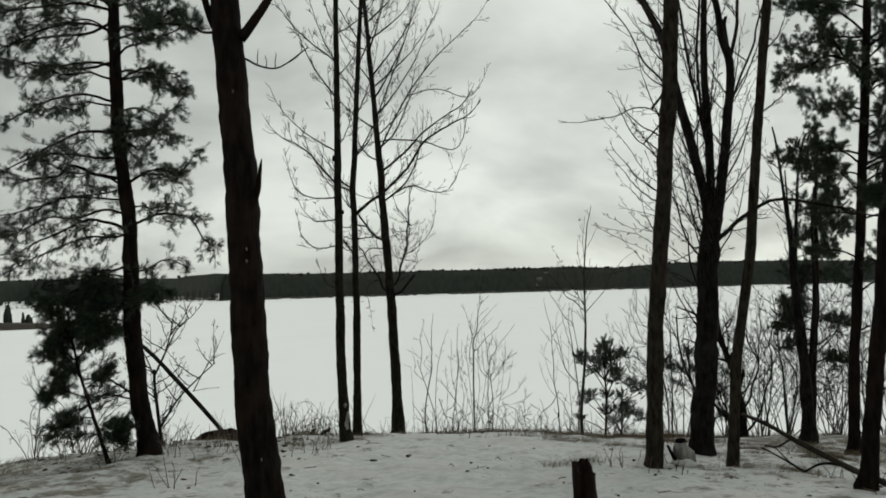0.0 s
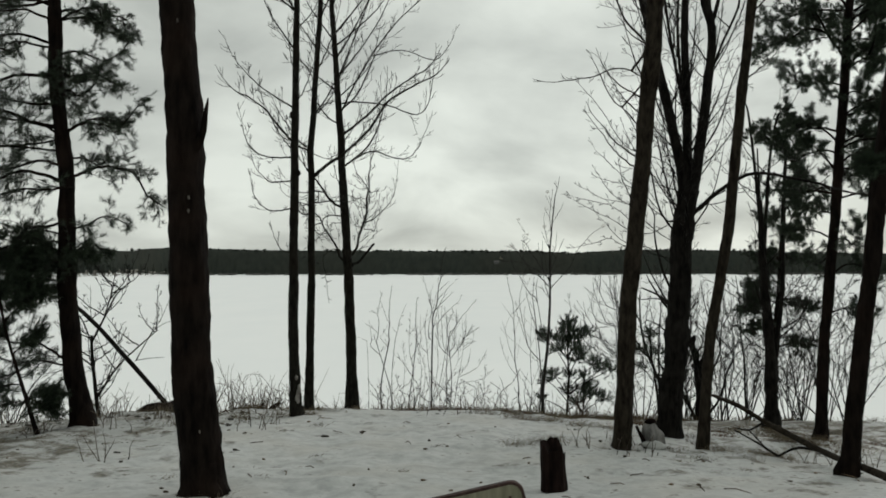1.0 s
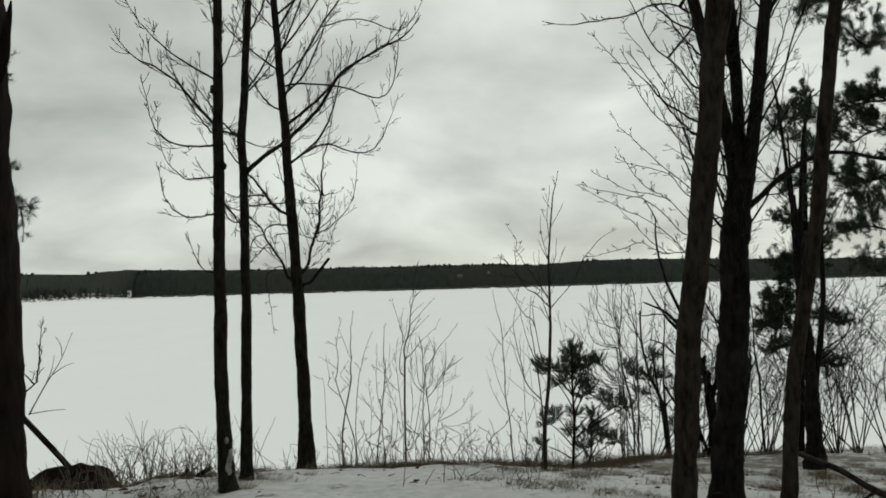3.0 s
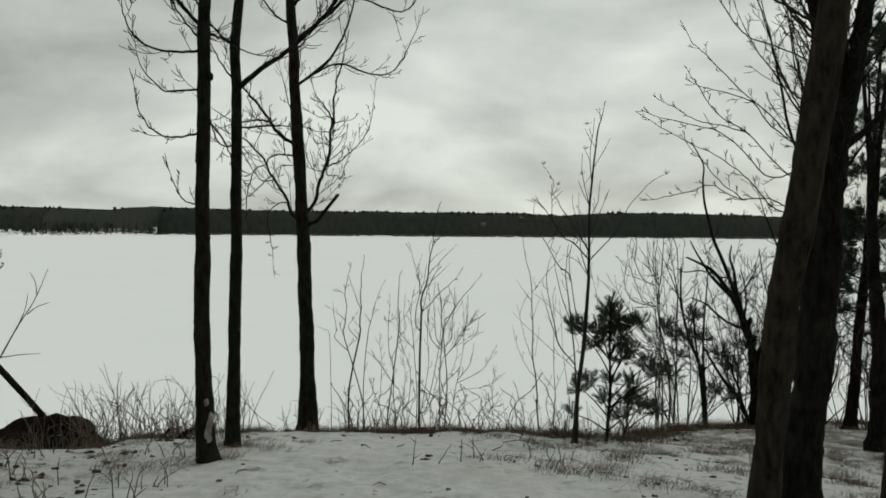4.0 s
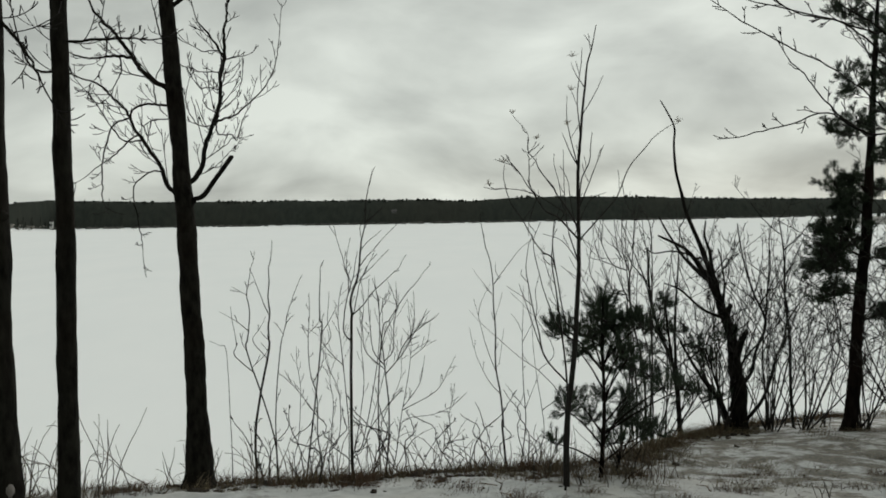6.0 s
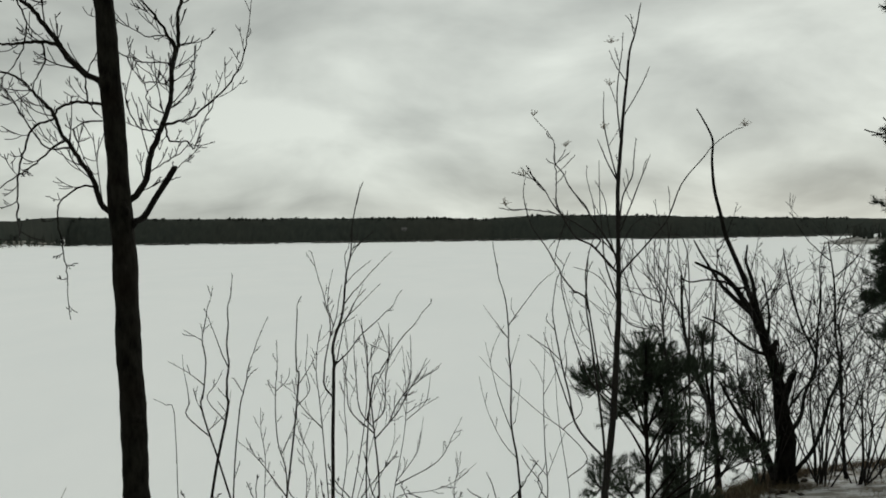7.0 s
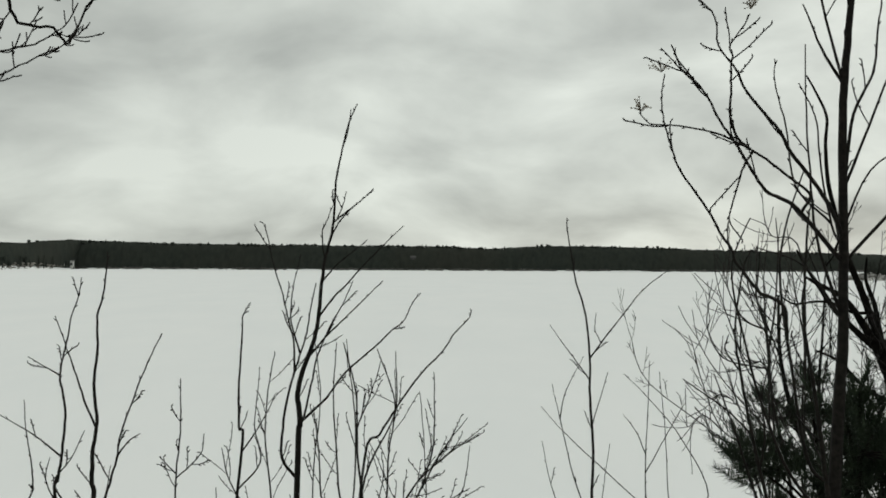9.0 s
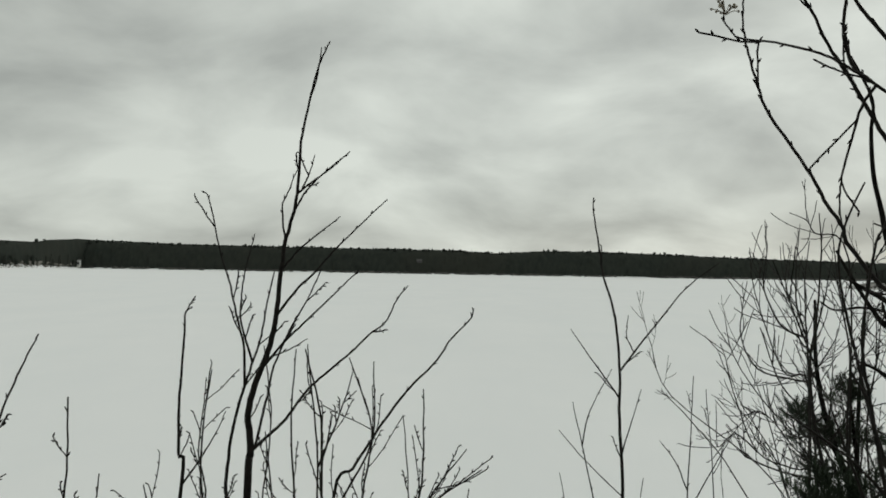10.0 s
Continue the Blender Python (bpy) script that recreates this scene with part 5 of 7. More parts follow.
limbs.append(([(5.69, 15.44, 0.88), (5.48, 15.44, 0.98), (5.2, 15.44, 0.95)], 0.018, 0.4, 2.2))
limbs.append(([(5.65, 15.33, 1.08), (5.42, 15.33, 1.18), (5.21, 15.33, 1.15)], 0.016, 0.4, 2.0))
limbs.append(([(5.73, 15.44, 1.35), (5.58, 15.44, 1.46), (5.4, 15.44, 1.45)], 0.016, 0.3, 1.5))
limbs.append(([(5.74, 15.44, 1.61), (5.61, 15.44, 1.74), (5.44, 15.44, 1.71)], 0.016, 0.3, 1.2))
limbs.append(([(5.65, 15.44, 0.15), (5.88, 15.44, 0.22), (6.15, 15.44, 0.15)], 0.018, 0.4, 1.4))
limbs.append(([(5.69, 15.44, 0.82), (5.94, 15.44, 0.88), (6.28, 15.44, 0.81)], 0.018, 0.4, 1.8))
pine([(5.56, 15.44, -1.15), (5.6, 15.44, -0.45), (5.66, 15.44, 0.42), (5.73, 15.44, 1.15), (5.77, 15.44, 1.94), (5.8, 15.44, 2.6)], (0.08, 0.055, 0.012), 4.2,
    "dense dark pine standing at the brow", 53, limbs=limbs,
    auto=[(1.5, 2.5, 7, 0.5, 0, 180), (2.6, 4.15, 10, 0.36, 0, 180)], needles=28, start=0.2)

# ---- saplings and shrubs on the brow ----


def stem_set(name, label, category, seed, lines, mat=TWIG, twigs=0.0, buds=True, group="saplings on the brow", tip=0.0022, length=(0.1, 0.25), depth=0, slim=0.8):
    """A sapling: each stem or branch (points, thick, thin) is a part; short twigs sit along them."""
    rng = random.Random(seed)
    base = Vector(lines[0][0][0])
    base.z = ground_height(base.x, base.y)
    t = thing(name, base, label, category, group)
    crown, built = Geo(), []
    lines = [lines[0], *sorted(((p, max(0.0018, a * slim), max(0.0016, b * slim)) for p, a, b in lines[1:]), key=lambda ln: -ln[1])]
    for i, (pts, r0, r1) in enumerate(lines):
        pts = [Vector(p) for p in pts]
        if i:
            off = rng.uniform(-0.035, 0.035)
            pts = [p + Vector((0, off * k / (len(pts) - 1), 0)) for k, p in enumerate(pts)]
        foot = ground_height(pts[0].x, pts[0].y)
        others = [q for ps in built for q in smooth_line(ps, 3)]
        close = min(others, key=lambda q: (q - pts[0]).length) if others else None
        under = [q for q in others if pts[0].z - q.z >= 0.02 + 0.8 * math.hypot(q.x - pts[0].x, q.y - pts[0].y)]
        low = min(under, key=lambda q: (q - pts[0]).length) if under else None
        if i and close is not None and (close - pts[0]).length < 0.03:
            pts = [close, *pts[1:]]
        elif i and r0 < 0.0065 and low is not None and (pts[0] - low).dot(pts[1] - pts[0]) > 0 and (low - pts[0]).length < min(0.25, 0.6 * (pts[0].z - foot)):
            pts = [low, *pts]
        elif pts[0].z - foot > 0.1:
            fx = pts[0].x + (base.x - pts[0].x) * 0.12
            low = Vector((fx, pts[0].y, ground_height(fx, pts[0].y) - 0.02))
            pts = [low, low.lerp(pts[0], 0.5) + Vector((rng.uniform(-0.04, 0.04), rng.uniform(-0.04, 0.04), 0)), *pts]
        line = smooth_line(pts, 5)
        ph = rng.uniform(0, 40)
        line = [p + Vector((rng.uniform(-1, 1), rng.uniform(-1, 1), 0)) * 0.0012 + Vector((noise.noise(Vector((p.z * 3, ph, 0))), noise.noise(Vector((p.z * 3, ph, 7))), 0)) * 0.006 * min(1.0, k / 4) for k, p in enumerate(line)]
        built.append(line)
        g = Geo()
        g.tube(line, taper(len(line), r0 * 1.12, r1 * 0.8, 0.8), 7)
        if buds:
            for p, q in zip(line[4::3], line[5::3]):
                d = aside((q - p).normalized(), 0.5, rng)
                g.tube([p, p + d * 0.006, p + d * 0.013], [0.0014, 0.002, 0.0008], 4)
        g.link("stem" if i == 0 or r0 > 0.008 else "branch", mat, t, origin=base)
        if twigs:
            for p, q in zip(line[1:-4], line[2:-3]):
                if rng.random() < twigs:
                    shoot(crown, p, aside((q - p).normalized(), rng.uniform(0.4, 0.9), rng), rng.uniform(*length), max(tip, r1 * 0.8), rng, depth, 0.4, 0.15, 3, buds, tip)
    if crown.v:
        tagged(crown.link("twig_spray", mat, t, origin=base), kind="stuff")
    return t


def seed_heads(parent, places, seed):
    """Dry umbels left at the tips."""
    rng = random.Random(seed)
    for p in places:
        g = Geo()
        p = Vector(p)
        for i in range(20):
            d = aside(UP, rng.uniform(0.2, 1.3), rng)
            e = p + d * rng.uniform(0.015, 0.042)
            g.tube([p, p.lerp(e, 0.6) + UP * 0.003, e], [0.0009, 0.0008, 0.0008], 3)
            g.lump(e, (0.0028, 0.0028, 0.0024), rng, 0.3, 3, 4)
        g.link("seed_head", SEED_HEAD, parent, "dry brown seed head", origin=parent.location)


lines = []
lines.append(([(0.11, 12.2, -0.59), (0.1, 12.2, -0.27), (0.11, 12.2, 0.58), (0.12, 12.2, 0.69), (0.11, 12.2, 0.79), (0.13, 12.2, 0.88), (0.16, 12.2, 0.96), (0.18, 12.2, 1.05), (0.19, 12.2, 1.16), (0.2, 12.2, 1.25), (0.21, 12.2, 1.29), (0.23, 12.2, 1.38), (0.24, 12.2, 1.52), (0.26, 12.2, 1.63), (0.28, 12.2, 1.72), (0.31, 12.2, 1.79)], 0.0115, 0.0022))
lines.append(([(0.06, 12.2, 0.57), (0.06, 12.2, 0.67), (0.08, 12.2, 0.79), (0.1, 12.2, 0.86), (0.12, 12.2, 0.93), (0.14, 12.2, 1), (0.15, 12.2, 1.07), (0.17, 12.2, 1.17)], 0.0065, 0.003))
lines.append(([(0.1, 12.2, 0.86), (0.1, 12.2, 0.96), (0.08, 12.2, 1.04), (0.06, 12.2, 1.13), (0.03, 12.2, 1.23), (-0, 12.2, 1.36), (-0.02, 12.2, 1.38)], 0.0045, 0.0022))
lines.append(([(0.12, 12.2, 0.92), (0.09, 12.2, 1.03), (0.09, 12.2, 1.11), (0.1, 12.2, 1.18), (0.12, 12.2, 1.27)], 0.004, 0.002))
lines.append(([(0.14, 12.2, 0.69), (0.17, 12.2, 0.74), (0.21, 12.2, 0.78), (0.26, 12.2, 0.85), (0.31, 12.2, 0.9), (0.38, 12.2, 0.96), (0.43, 12.2, 1.01), (0.47, 12.2, 1.04), (0.5, 12.2, 1.1), (0.53, 12.2, 1.14)], 0.0055, 0.0024))
lines.append(([(0.34, 12.2, 0.57), (0.39, 12.2, 0.65), (0.44, 12.2, 0.73), (0.5, 12.2, 0.82), (0.55, 12.2, 0.88), (0.61, 12.2, 0.94), (0.65, 12.2, 1), (0.7, 12.2, 1.05), (0.71, 12.2, 1.08)], 0.0062, 0.0026))
lines.append(([(0.18, 12.2, 1.05), (0.23, 12.2, 1.12), (0.28, 12.2, 1.17), (0.34, 12.2, 1.24), (0.4, 12.2, 1.3), (0.47, 12.2, 1.37)], 0.0045, 0.0022))
lines.append(([(0.2, 12.2, 1.17), (0.24, 12.2, 1.23), (0.3, 12.2, 1.28), (0.35, 12.2, 1.32)], 0.004, 0.002))
lines.append(([(0.14, 12.2, 0.91), (0.2, 12.2, 0.98), (0.27, 12.2, 1.05), (0.33, 12.2, 1.11), (0.4, 12.2, 1.18)], 0.0045, 0.0024))
lines.append(([(0.14, 12.2, 0.69), (0.16, 12.2, 0.82), (0.18, 12.2, 0.92), (0.22, 12.2, 1.02), (0.27, 12.2, 1.11), (0.3, 12.2, 1.18)], 0.0045, 0.0024))
lines.append(([(0.23, 12.2, 1.38), (0.28, 12.2, 1.42), (0.33, 12.2, 1.46), (0.37, 12.2, 1.5)], 0.0036, 0.002))
lines.append(([(0.22, 12.2, 1.33), (0.26, 12.2, 1.39), (0.31, 12.2, 1.44), (0.37, 12.2, 1.49)], 0.0036, 0.002))
lines.append(([(0.2, 12.2, 1.25), (0.19, 12.2, 1.34), (0.21, 12.2, 1.39), (0.23, 12.2, 1.44)], 0.0034, 0.002))
lines.append(([(0.24, 12.2, 1.39), (0.26, 12.2, 1.44), (0.27, 12.2, 1.49)], 0.003, 0.0018))
lines.append(([(0.26, 12.2, 1.63), (0.28, 12.2, 1.7), (0.29, 12.2, 1.77)], 0.003, 0.0018))
lines.append(([(0.15, 12.2, 0.94), (0.21, 12.2, 0.96), (0.26, 12.2, 0.99)], 0.003, 0.0018))
stem_set("sapling", "bare slender sapling with long upswept branches", "sapling", 61, lines, twigs=0.06, length=(0.04, 0.1))
lines = []
lines.append(([(-0.27, 12.45, -0.62), (-0.13, 12.45, 0.5), (-0.14, 12.45, 0.63), (-0.14, 12.45, 0.8), (-0.13, 12.45, 0.96), (-0.13, 12.45, 1.04), (-0.11, 12.45, 1.06)], 0.006, 0.0024))
lines.append(([(-0.13, 12.45, 0.53), (-0.08, 12.45, 0.61), (-0.04, 12.45, 0.68), (-0.01, 12.45, 0.75)], 0.004, 0.002))
lines.append(([(-0.06, 12.45, 0.5), (-0.08, 12.45, 0.63), (-0.07, 12.45, 0.78), (-0.07, 12.45, 0.85)], 0.004, 0.002))
lines.append(([(-0.12, 12.45, 1.04), (-0.12, 12.45, 1.05)], 0.003, 0.0026))
stem_set("sapling", "single thin bare shoot with a budded tip", "sapling", 66, lines, twigs=0.1, length=(0.03, 0.08))
lines = []
lines.append(([(0.35, 12.05, 0.45), (0.33, 12.05, 0.62), (0.32, 12.05, 0.81), (0.28, 12.05, 0.98)], 0.006, 0.0024))
lines.append(([(0.42, 12.05, 0.45), (0.43, 12.05, 0.62), (0.45, 12.05, 0.78), (0.39, 12.05, 0.96)], 0.005, 0.0024))
lines.append(([(0.51, 12.05, 0.45), (0.57, 12.05, 0.62), (0.58, 12.05, 0.75), (0.58, 12.05, 0.88)], 0.005, 0.0024))
lines.append(([(0.55, 12.05, 0.49), (0.61, 12.05, 0.63), (0.69, 12.05, 0.73)], 0.004, 0.002))
lines.append(([(0.28, 12.05, 0.45), (0.26, 12.05, 0.62), (0.25, 12.05, 0.81), (0.26, 12.05, 0.98)], 0.005, 0.0024))
lines.append(([(0.05, 12.05, 0.46), (0.03, 12.05, 0.68), (0.04, 12.05, 0.83), (0.06, 12.05, 0.93)], 0.005, 0.0024))
lines.append(([(0.22, 12.05, 0.45), (0.2, 12.05, 0.62), (0.18, 12.05, 0.77)], 0.005, 0.0024))
lines.append(([(-0.04, 12.05, 0.46), (-0.09, 12.05, 0.55), (-0.11, 12.05, 0.64)], 0.004, 0.0024))
lines.append(([(0.43, 12.05, 0.39), (0.51, 12.05, 0.5), (0.61, 12.05, 0.6), (0.73, 12.05, 0.68)], 0.005, 0.0024))
lines.append(([(0.32, 12.05, 0.39), (0.37, 12.05, 0.58), (0.45, 12.05, 0.75), (0.45, 12.05, 0.95)], 0.005, 0.0024))
stem_set("shrub", "low twiggy shrub with small buds round a sapling", "shrub", 62, lines, twigs=0.6, length=(0.06, 0.16), depth=0, tip=0.0016)
lines = []
lines.append(([(-0.53, 11.78, -0.49), (-0.53, 11.78, 0.02), (-0.43, 11.78, 0.5), (-0.43, 11.78, 0.6), (-0.43, 11.78, 0.68), (-0.42, 11.78, 0.77), (-0.43, 11.78, 0.88), (-0.42, 11.78, 0.98), (-0.42, 11.78, 1.08), (-0.4, 11.78, 1.16), (-0.39, 11.78, 1.27)], 0.0085, 0.0024))
lines.append(([(-0.42, 11.98, -0.54), (-0.44, 11.98, -0.13), (-0.61, 11.98, 0.45), (-0.61, 11.98, 0.56), (-0.6, 11.98, 0.64), (-0.59, 11.98, 0.75), (-0.6, 11.98, 0.83), (-0.61, 11.98, 0.88), (-0.6, 11.98, 0.95), (-0.59, 11.98, 1), (-0.58, 11.98, 1.07), (-0.56, 11.98, 1.13), (-0.55, 11.98, 1.19)], 0.007, 0.0024))
lines.append(([(-0.42, 11.78, 0.75), (-0.46, 11.78, 0.84), (-0.49, 11.78, 0.92), (-0.52, 11.78, 1), (-0.55, 11.78, 1.08)], 0.0042, 0.0022))
lines.append(([(-0.6, 11.98, 0.62), (-0.65, 11.98, 0.67), (-0.7, 11.98, 0.71), (-0.8, 11.98, 0.77)], 0.004, 0.002))
lines.append(([(-0.61, 11.98, 0.88), (-0.66, 11.98, 0.91), (-0.71, 11.98, 0.94)], 0.003, 0.0018))
lines.append(([(-0.54, 11.78, 0.58), (-0.49, 11.78, 0.66), (-0.44, 11.78, 0.75)], 0.0036, 0.002))
lines.append(([(-0.7, 11.98, 0.45), (-0.69, 11.98, 0.52), (-0.7, 11.98, 0.6), (-0.72, 11.98, 0.7), (-0.73, 11.98, 0.8)], 0.0046, 0.002))
lines.append(([(-0.32, 11.55, 0.55), (-0.3, 11.55, 0.65), (-0.28, 11.55, 0.72), (-0.27, 11.55, 0.78), (-0.24, 11.55, 0.86), (-0.21, 11.55, 0.94), (-0.18, 11.55, 1.01), (-0.16, 11.55, 1.05)], 0.005, 0.0022))
lines.append(([(-0.28, 11.55, 0.72), (-0.25, 11.55, 0.76), (-0.22, 11.55, 0.78)], 0.003, 0.0018))
lines.append(([(-0.72, 11.78, 0.5), (-0.77, 11.78, 0.55), (-0.84, 11.78, 0.58)], 0.0036, 0.002))
lines.append(([(-0.48, 11.98, 0.47), (-0.46, 11.98, 0.59)], 0.003, 0.002))
lines.append(([(-0.62, 11.98, 0.47), (-0.65, 11.98, 0.55), (-0.64, 11.98, 0.62)], 0.003, 0.0018))
stem_set("sapling", "two thin bare stems with a few side shoots", "sapling", 63, lines, twigs=0.06, length=(0.04, 0.1))
lines = []
lines.append(([(1.58, 11.52, -0.45), (1.59, 11.52, 0.01), (1.64, 11.52, 0.45), (1.67, 11.52, 0.89), (1.68, 11.52, 1.09), (1.68, 11.52, 1.4), (1.68, 11.52, 1.75), (1.7, 11.52, 1.96), (1.73, 11.52, 2.24), (1.75, 11.52, 2.42), (1.78, 11.52, 2.52), (1.81, 11.52, 2.67)], 0.021, 0.0032))
lines.append(([(1.49, 11.45, 1.13), (1.45, 11.46, 1.16), (1.43, 11.47, 1.17), (1.37, 11.48, 1.25), (1.36, 11.48, 1.28), (1.33, 11.49, 1.33), (1.3, 11.5, 1.39), (1.23, 11.51, 1.49), (1.21, 11.52, 1.54), (1.19, 11.52, 1.6), (1.18, 11.53, 1.65), (1.18, 11.54, 1.71), (1.19, 11.55, 1.76)], 0.0064, 0.0024))
lines.append(([(1.58, 11.5, 1.43), (1.52, 11.47, 1.47), (1.44, 11.44, 1.52), (1.38, 11.42, 1.55), (1.32, 11.39, 1.57), (1.27, 11.36, 1.58), (1.18, 11.33, 1.59), (1.12, 11.31, 1.59), (1.09, 11.28, 1.59), (1.06, 11.25, 1.61)], 0.005, 0.002))
lines.append(([(1.55, 11.5, 1.39), (1.5, 11.49, 1.42), (1.46, 11.49, 1.44), (1.42, 11.48, 1.49), (1.37, 11.48, 1.57), (1.33, 11.47, 1.62), (1.28, 11.46, 1.7), (1.22, 11.46, 1.77), (1.19, 11.45, 1.82)], 0.0074, 0.0028))
lines.append(([(1.27, 11.45, 1.7), (1.22, 11.45, 1.75), (1.18, 11.45, 1.79), (1.16, 11.45, 1.81)], 0.0034, 0.002))
lines.append(([(1.64, 11.5, 1.39), (1.6, 11.51, 1.46), (1.54, 11.53, 1.55), (1.51, 11.54, 1.61), (1.46, 11.55, 1.67), (1.42, 11.57, 1.73), (1.4, 11.58, 1.78), (1.35, 11.59, 1.85), (1.36, 11.68, 1.97), (1.28, 11.82, 2.11)], 0.0078, 0.0028))
lines.append(([(1.38, 11.45, 1.54), (1.36, 11.44, 1.58), (1.34, 11.43, 1.64), (1.34, 11.42, 1.7), (1.34, 11.42, 1.75), (1.34, 11.41, 1.79), (1.33, 11.4, 1.81), (1.375, 11.42, 1.87), (1.39, 11.42, 1.9)], 0.0046, 0.0024))
lines.append(([(1.4, 11.45, 1.55), (1.38, 11.44, 1.5), (1.36, 11.43, 1.44), (1.34, 11.42, 1.38), (1.33, 11.41, 1.33), (1.33, 11.4, 1.28)], 0.0036, 0.0022))
lines.append(([(1.7, 11.55, 1.25), (1.86, 11.55, 1.43), (1.95, 11.55, 1.54), (2.03, 11.55, 1.72), (2.15, 11.55, 1.86), (2.21, 11.55, 1.93), (2.31, 11.55, 2), (2.37, 11.55, 2.02)], 0.0065, 0.0026))
lines.append(([(1.51, 11.23, 0.63), (1.49, 11.23, 0.82), (1.47, 11.23, 0.97), (1.45, 11.23, 1.11), (1.46, 11.23, 1.22), (1.47, 11.23, 1.34), (1.48, 11.23, 1.39)], 0.009, 0.003))
lines.append(([(1.4, 11.23, 0.51), (1.36, 11.23, 0.68), (1.32, 11.23, 0.86), (1.3, 11.23, 0.99), (1.29, 11.23, 1.08), (1.31, 11.23, 1.23), (1.33, 11.23, 1.28)], 0.007, 0.0024))
lines.append(([(1.37, 11.23, 0.51), (1.32, 11.23, 0.73), (1.28, 11.23, 0.86), (1.24, 11.23, 0.98)], 0.005, 0.0022))
lines.append(([(1.3, 11.23, 0.99), (1.25, 11.23, 1.04), (1.25, 11.23, 1.08)], 0.003, 0.002))
lines.append(([(1.34, 11.23, 0.75), (1.35, 11.23, 0.84), (1.34, 11.23, 0.93), (1.36, 11.23, 1.03)], 0.0035, 0.002))
lines.append(([(1.32, 11.23, 0.84), (1.26, 11.23, 0.9), (1.16, 11.23, 0.97)], 0.0035, 0.002))
lines.append(([(1.67, 11.56, 1.35), (1.63, 11.56, 1.54), (1.61, 11.56, 1.65), (1.56, 11.56, 1.74)], 0.0045, 0.0024))
lines.append(([(1.6, 11.64, 1.47), (1.57, 11.64, 1.64), (1.54, 11.64, 1.75), (1.54, 11.64, 1.83)], 0.004, 0.0022))
lines.append(([(1.68, 11.54, 1.73), (1.63, 11.54, 1.84), (1.58, 11.54, 1.96)], 0.006, 0.003))
lines.append(([(1.67, 11.51, 1.44), (1.7, 11.51, 1.65), (1.75, 11.51, 1.76), (1.76, 11.51, 1.87), (1.77, 11.51, 1.96)], 0.006, 0.003))
lines.append(([(1.68, 11.52, 1.45), (1.8, 11.52, 1.73), (1.86, 11.52, 1.88)], 0.005, 0.0026))
lines.append(([(1.68, 11.52, 1.73), (1.61, 11.52, 2.03), (1.61, 11.52, 2.21)], 0.005, 0.0026))
lines.append(([(1.7, 11.52, 1.93), (1.68, 11.52, 2.19), (1.71, 11.52, 2.42), (1.72, 11.52, 2.52)], 0.005, 0.0026))
lines.append(([(1.75, 11.52, 2.26), (1.67, 11.52, 2.34), (1.63, 11.52, 2.42)], 0.004, 0.0024))
lines.append(([(1.72, 11.52, 2.08), (1.81, 11.52, 2.24), (1.86, 11.52, 2.34)], 0.004, 0.0024))
lines.append(([(1.67, 11.52, 1.09), (1.61, 11.52, 1.32), (1.59, 11.52, 1.55), (1.59, 11.52, 1.85)], 0.006, 0.0026))
lines.append(([(1.58, 11.52, 0.73), (1.52, 11.52, 1.09), (1.51, 11.52, 1.29), (1.57, 11.52, 1.5)], 0.007, 0.003))
lines.append(([(1.53, 11.52, 0.68), (1.45, 11.52, 0.88), (1.4, 11.52, 1.08), (1.38, 11.52, 1.24), (1.43, 11.52, 1.37)], 0.006, 0.0026))
lines.append(([(1.66, 11.52, 1.29), (1.75, 11.52, 1.5), (1.86, 11.52, 1.56)], 0.004, 0.0024))
lines.append(([(1.68, 11.52, 1.09), (1.57, 11.52, 1.24), (1.44, 11.52, 1.29)], 0.004, 0.0024))
S2 = stem_set("rowan_sapling", "tall bare rowan sapling with dry seed heads", "sapling", 64, lines, twigs=0.07, length=(0.05, 0.14))
seed_heads(S2, [(1.19, 11.55, 1.77), (1.06, 11.25, 1.61), (1.28, 11.82, 2.12), (1.39, 11.42, 1.91), (2.36, 11.52, 2.02), (1.65, 11.52, 2.46), (1.64, 11.52, 2.24), (1.61, 11.52, 2.01)], 7)
lines = []
lines.append(([(1.32, 12.78, -0.7), (1.29, 12.78, -0.28), (1.3, 12.78, -0.3), (1.28, 12.78, -0.04), (1.24, 12.78, 0.2), (1.24, 12.78, 0.46), (1.23, 12.78, 0.69), (1.23, 12.78, 0.84), (1.21, 12.78, 1.03), (1.17, 12.78, 1.16), (1.15, 12.78, 1.27), (1.13, 12.78, 1.38), (1.13, 12.78, 1.43)], 0.0085, 0.0024))
lines.append(([(1.24, 12.78, 0.85), (1.33, 12.78, 0.99), (1.44, 12.78, 1.13), (1.55, 12.78, 1.22)], 0.0042, 0.0022))
lines.append(([(1.23, 12.78, 0.76), (1.14, 12.78, 0.88), (1.06, 12.78, 0.99)], 0.0036, 0.002))
lines.append(([(1.27, 12.78, -0.04), (1.17, 12.78, 0.09), (1.08, 12.78, 0.3), (1.03, 12.78, 0.52)], 0.004, 0.002))
lines.append(([(1.25, 12.78, 0.14), (1.16, 12.78, 0.37), (1.11, 12.78, 0.58), (1.07, 12.78, 0.75)], 0.004, 0.002))
lines.append(([(1.11, 12.78, 0.61), (1.13, 12.78, 0.72), (1.2, 12.78, 0.86)], 0.003, 0.0018))
lines.append(([(1.25, 12.78, 0.97), (1.25, 12.78, 1.04)], 0.0026, 0.002))
lines.append(([(1.27, 12.78, 0.23), (1.31, 12.78, 0.5)], 0.003, 0.0018))
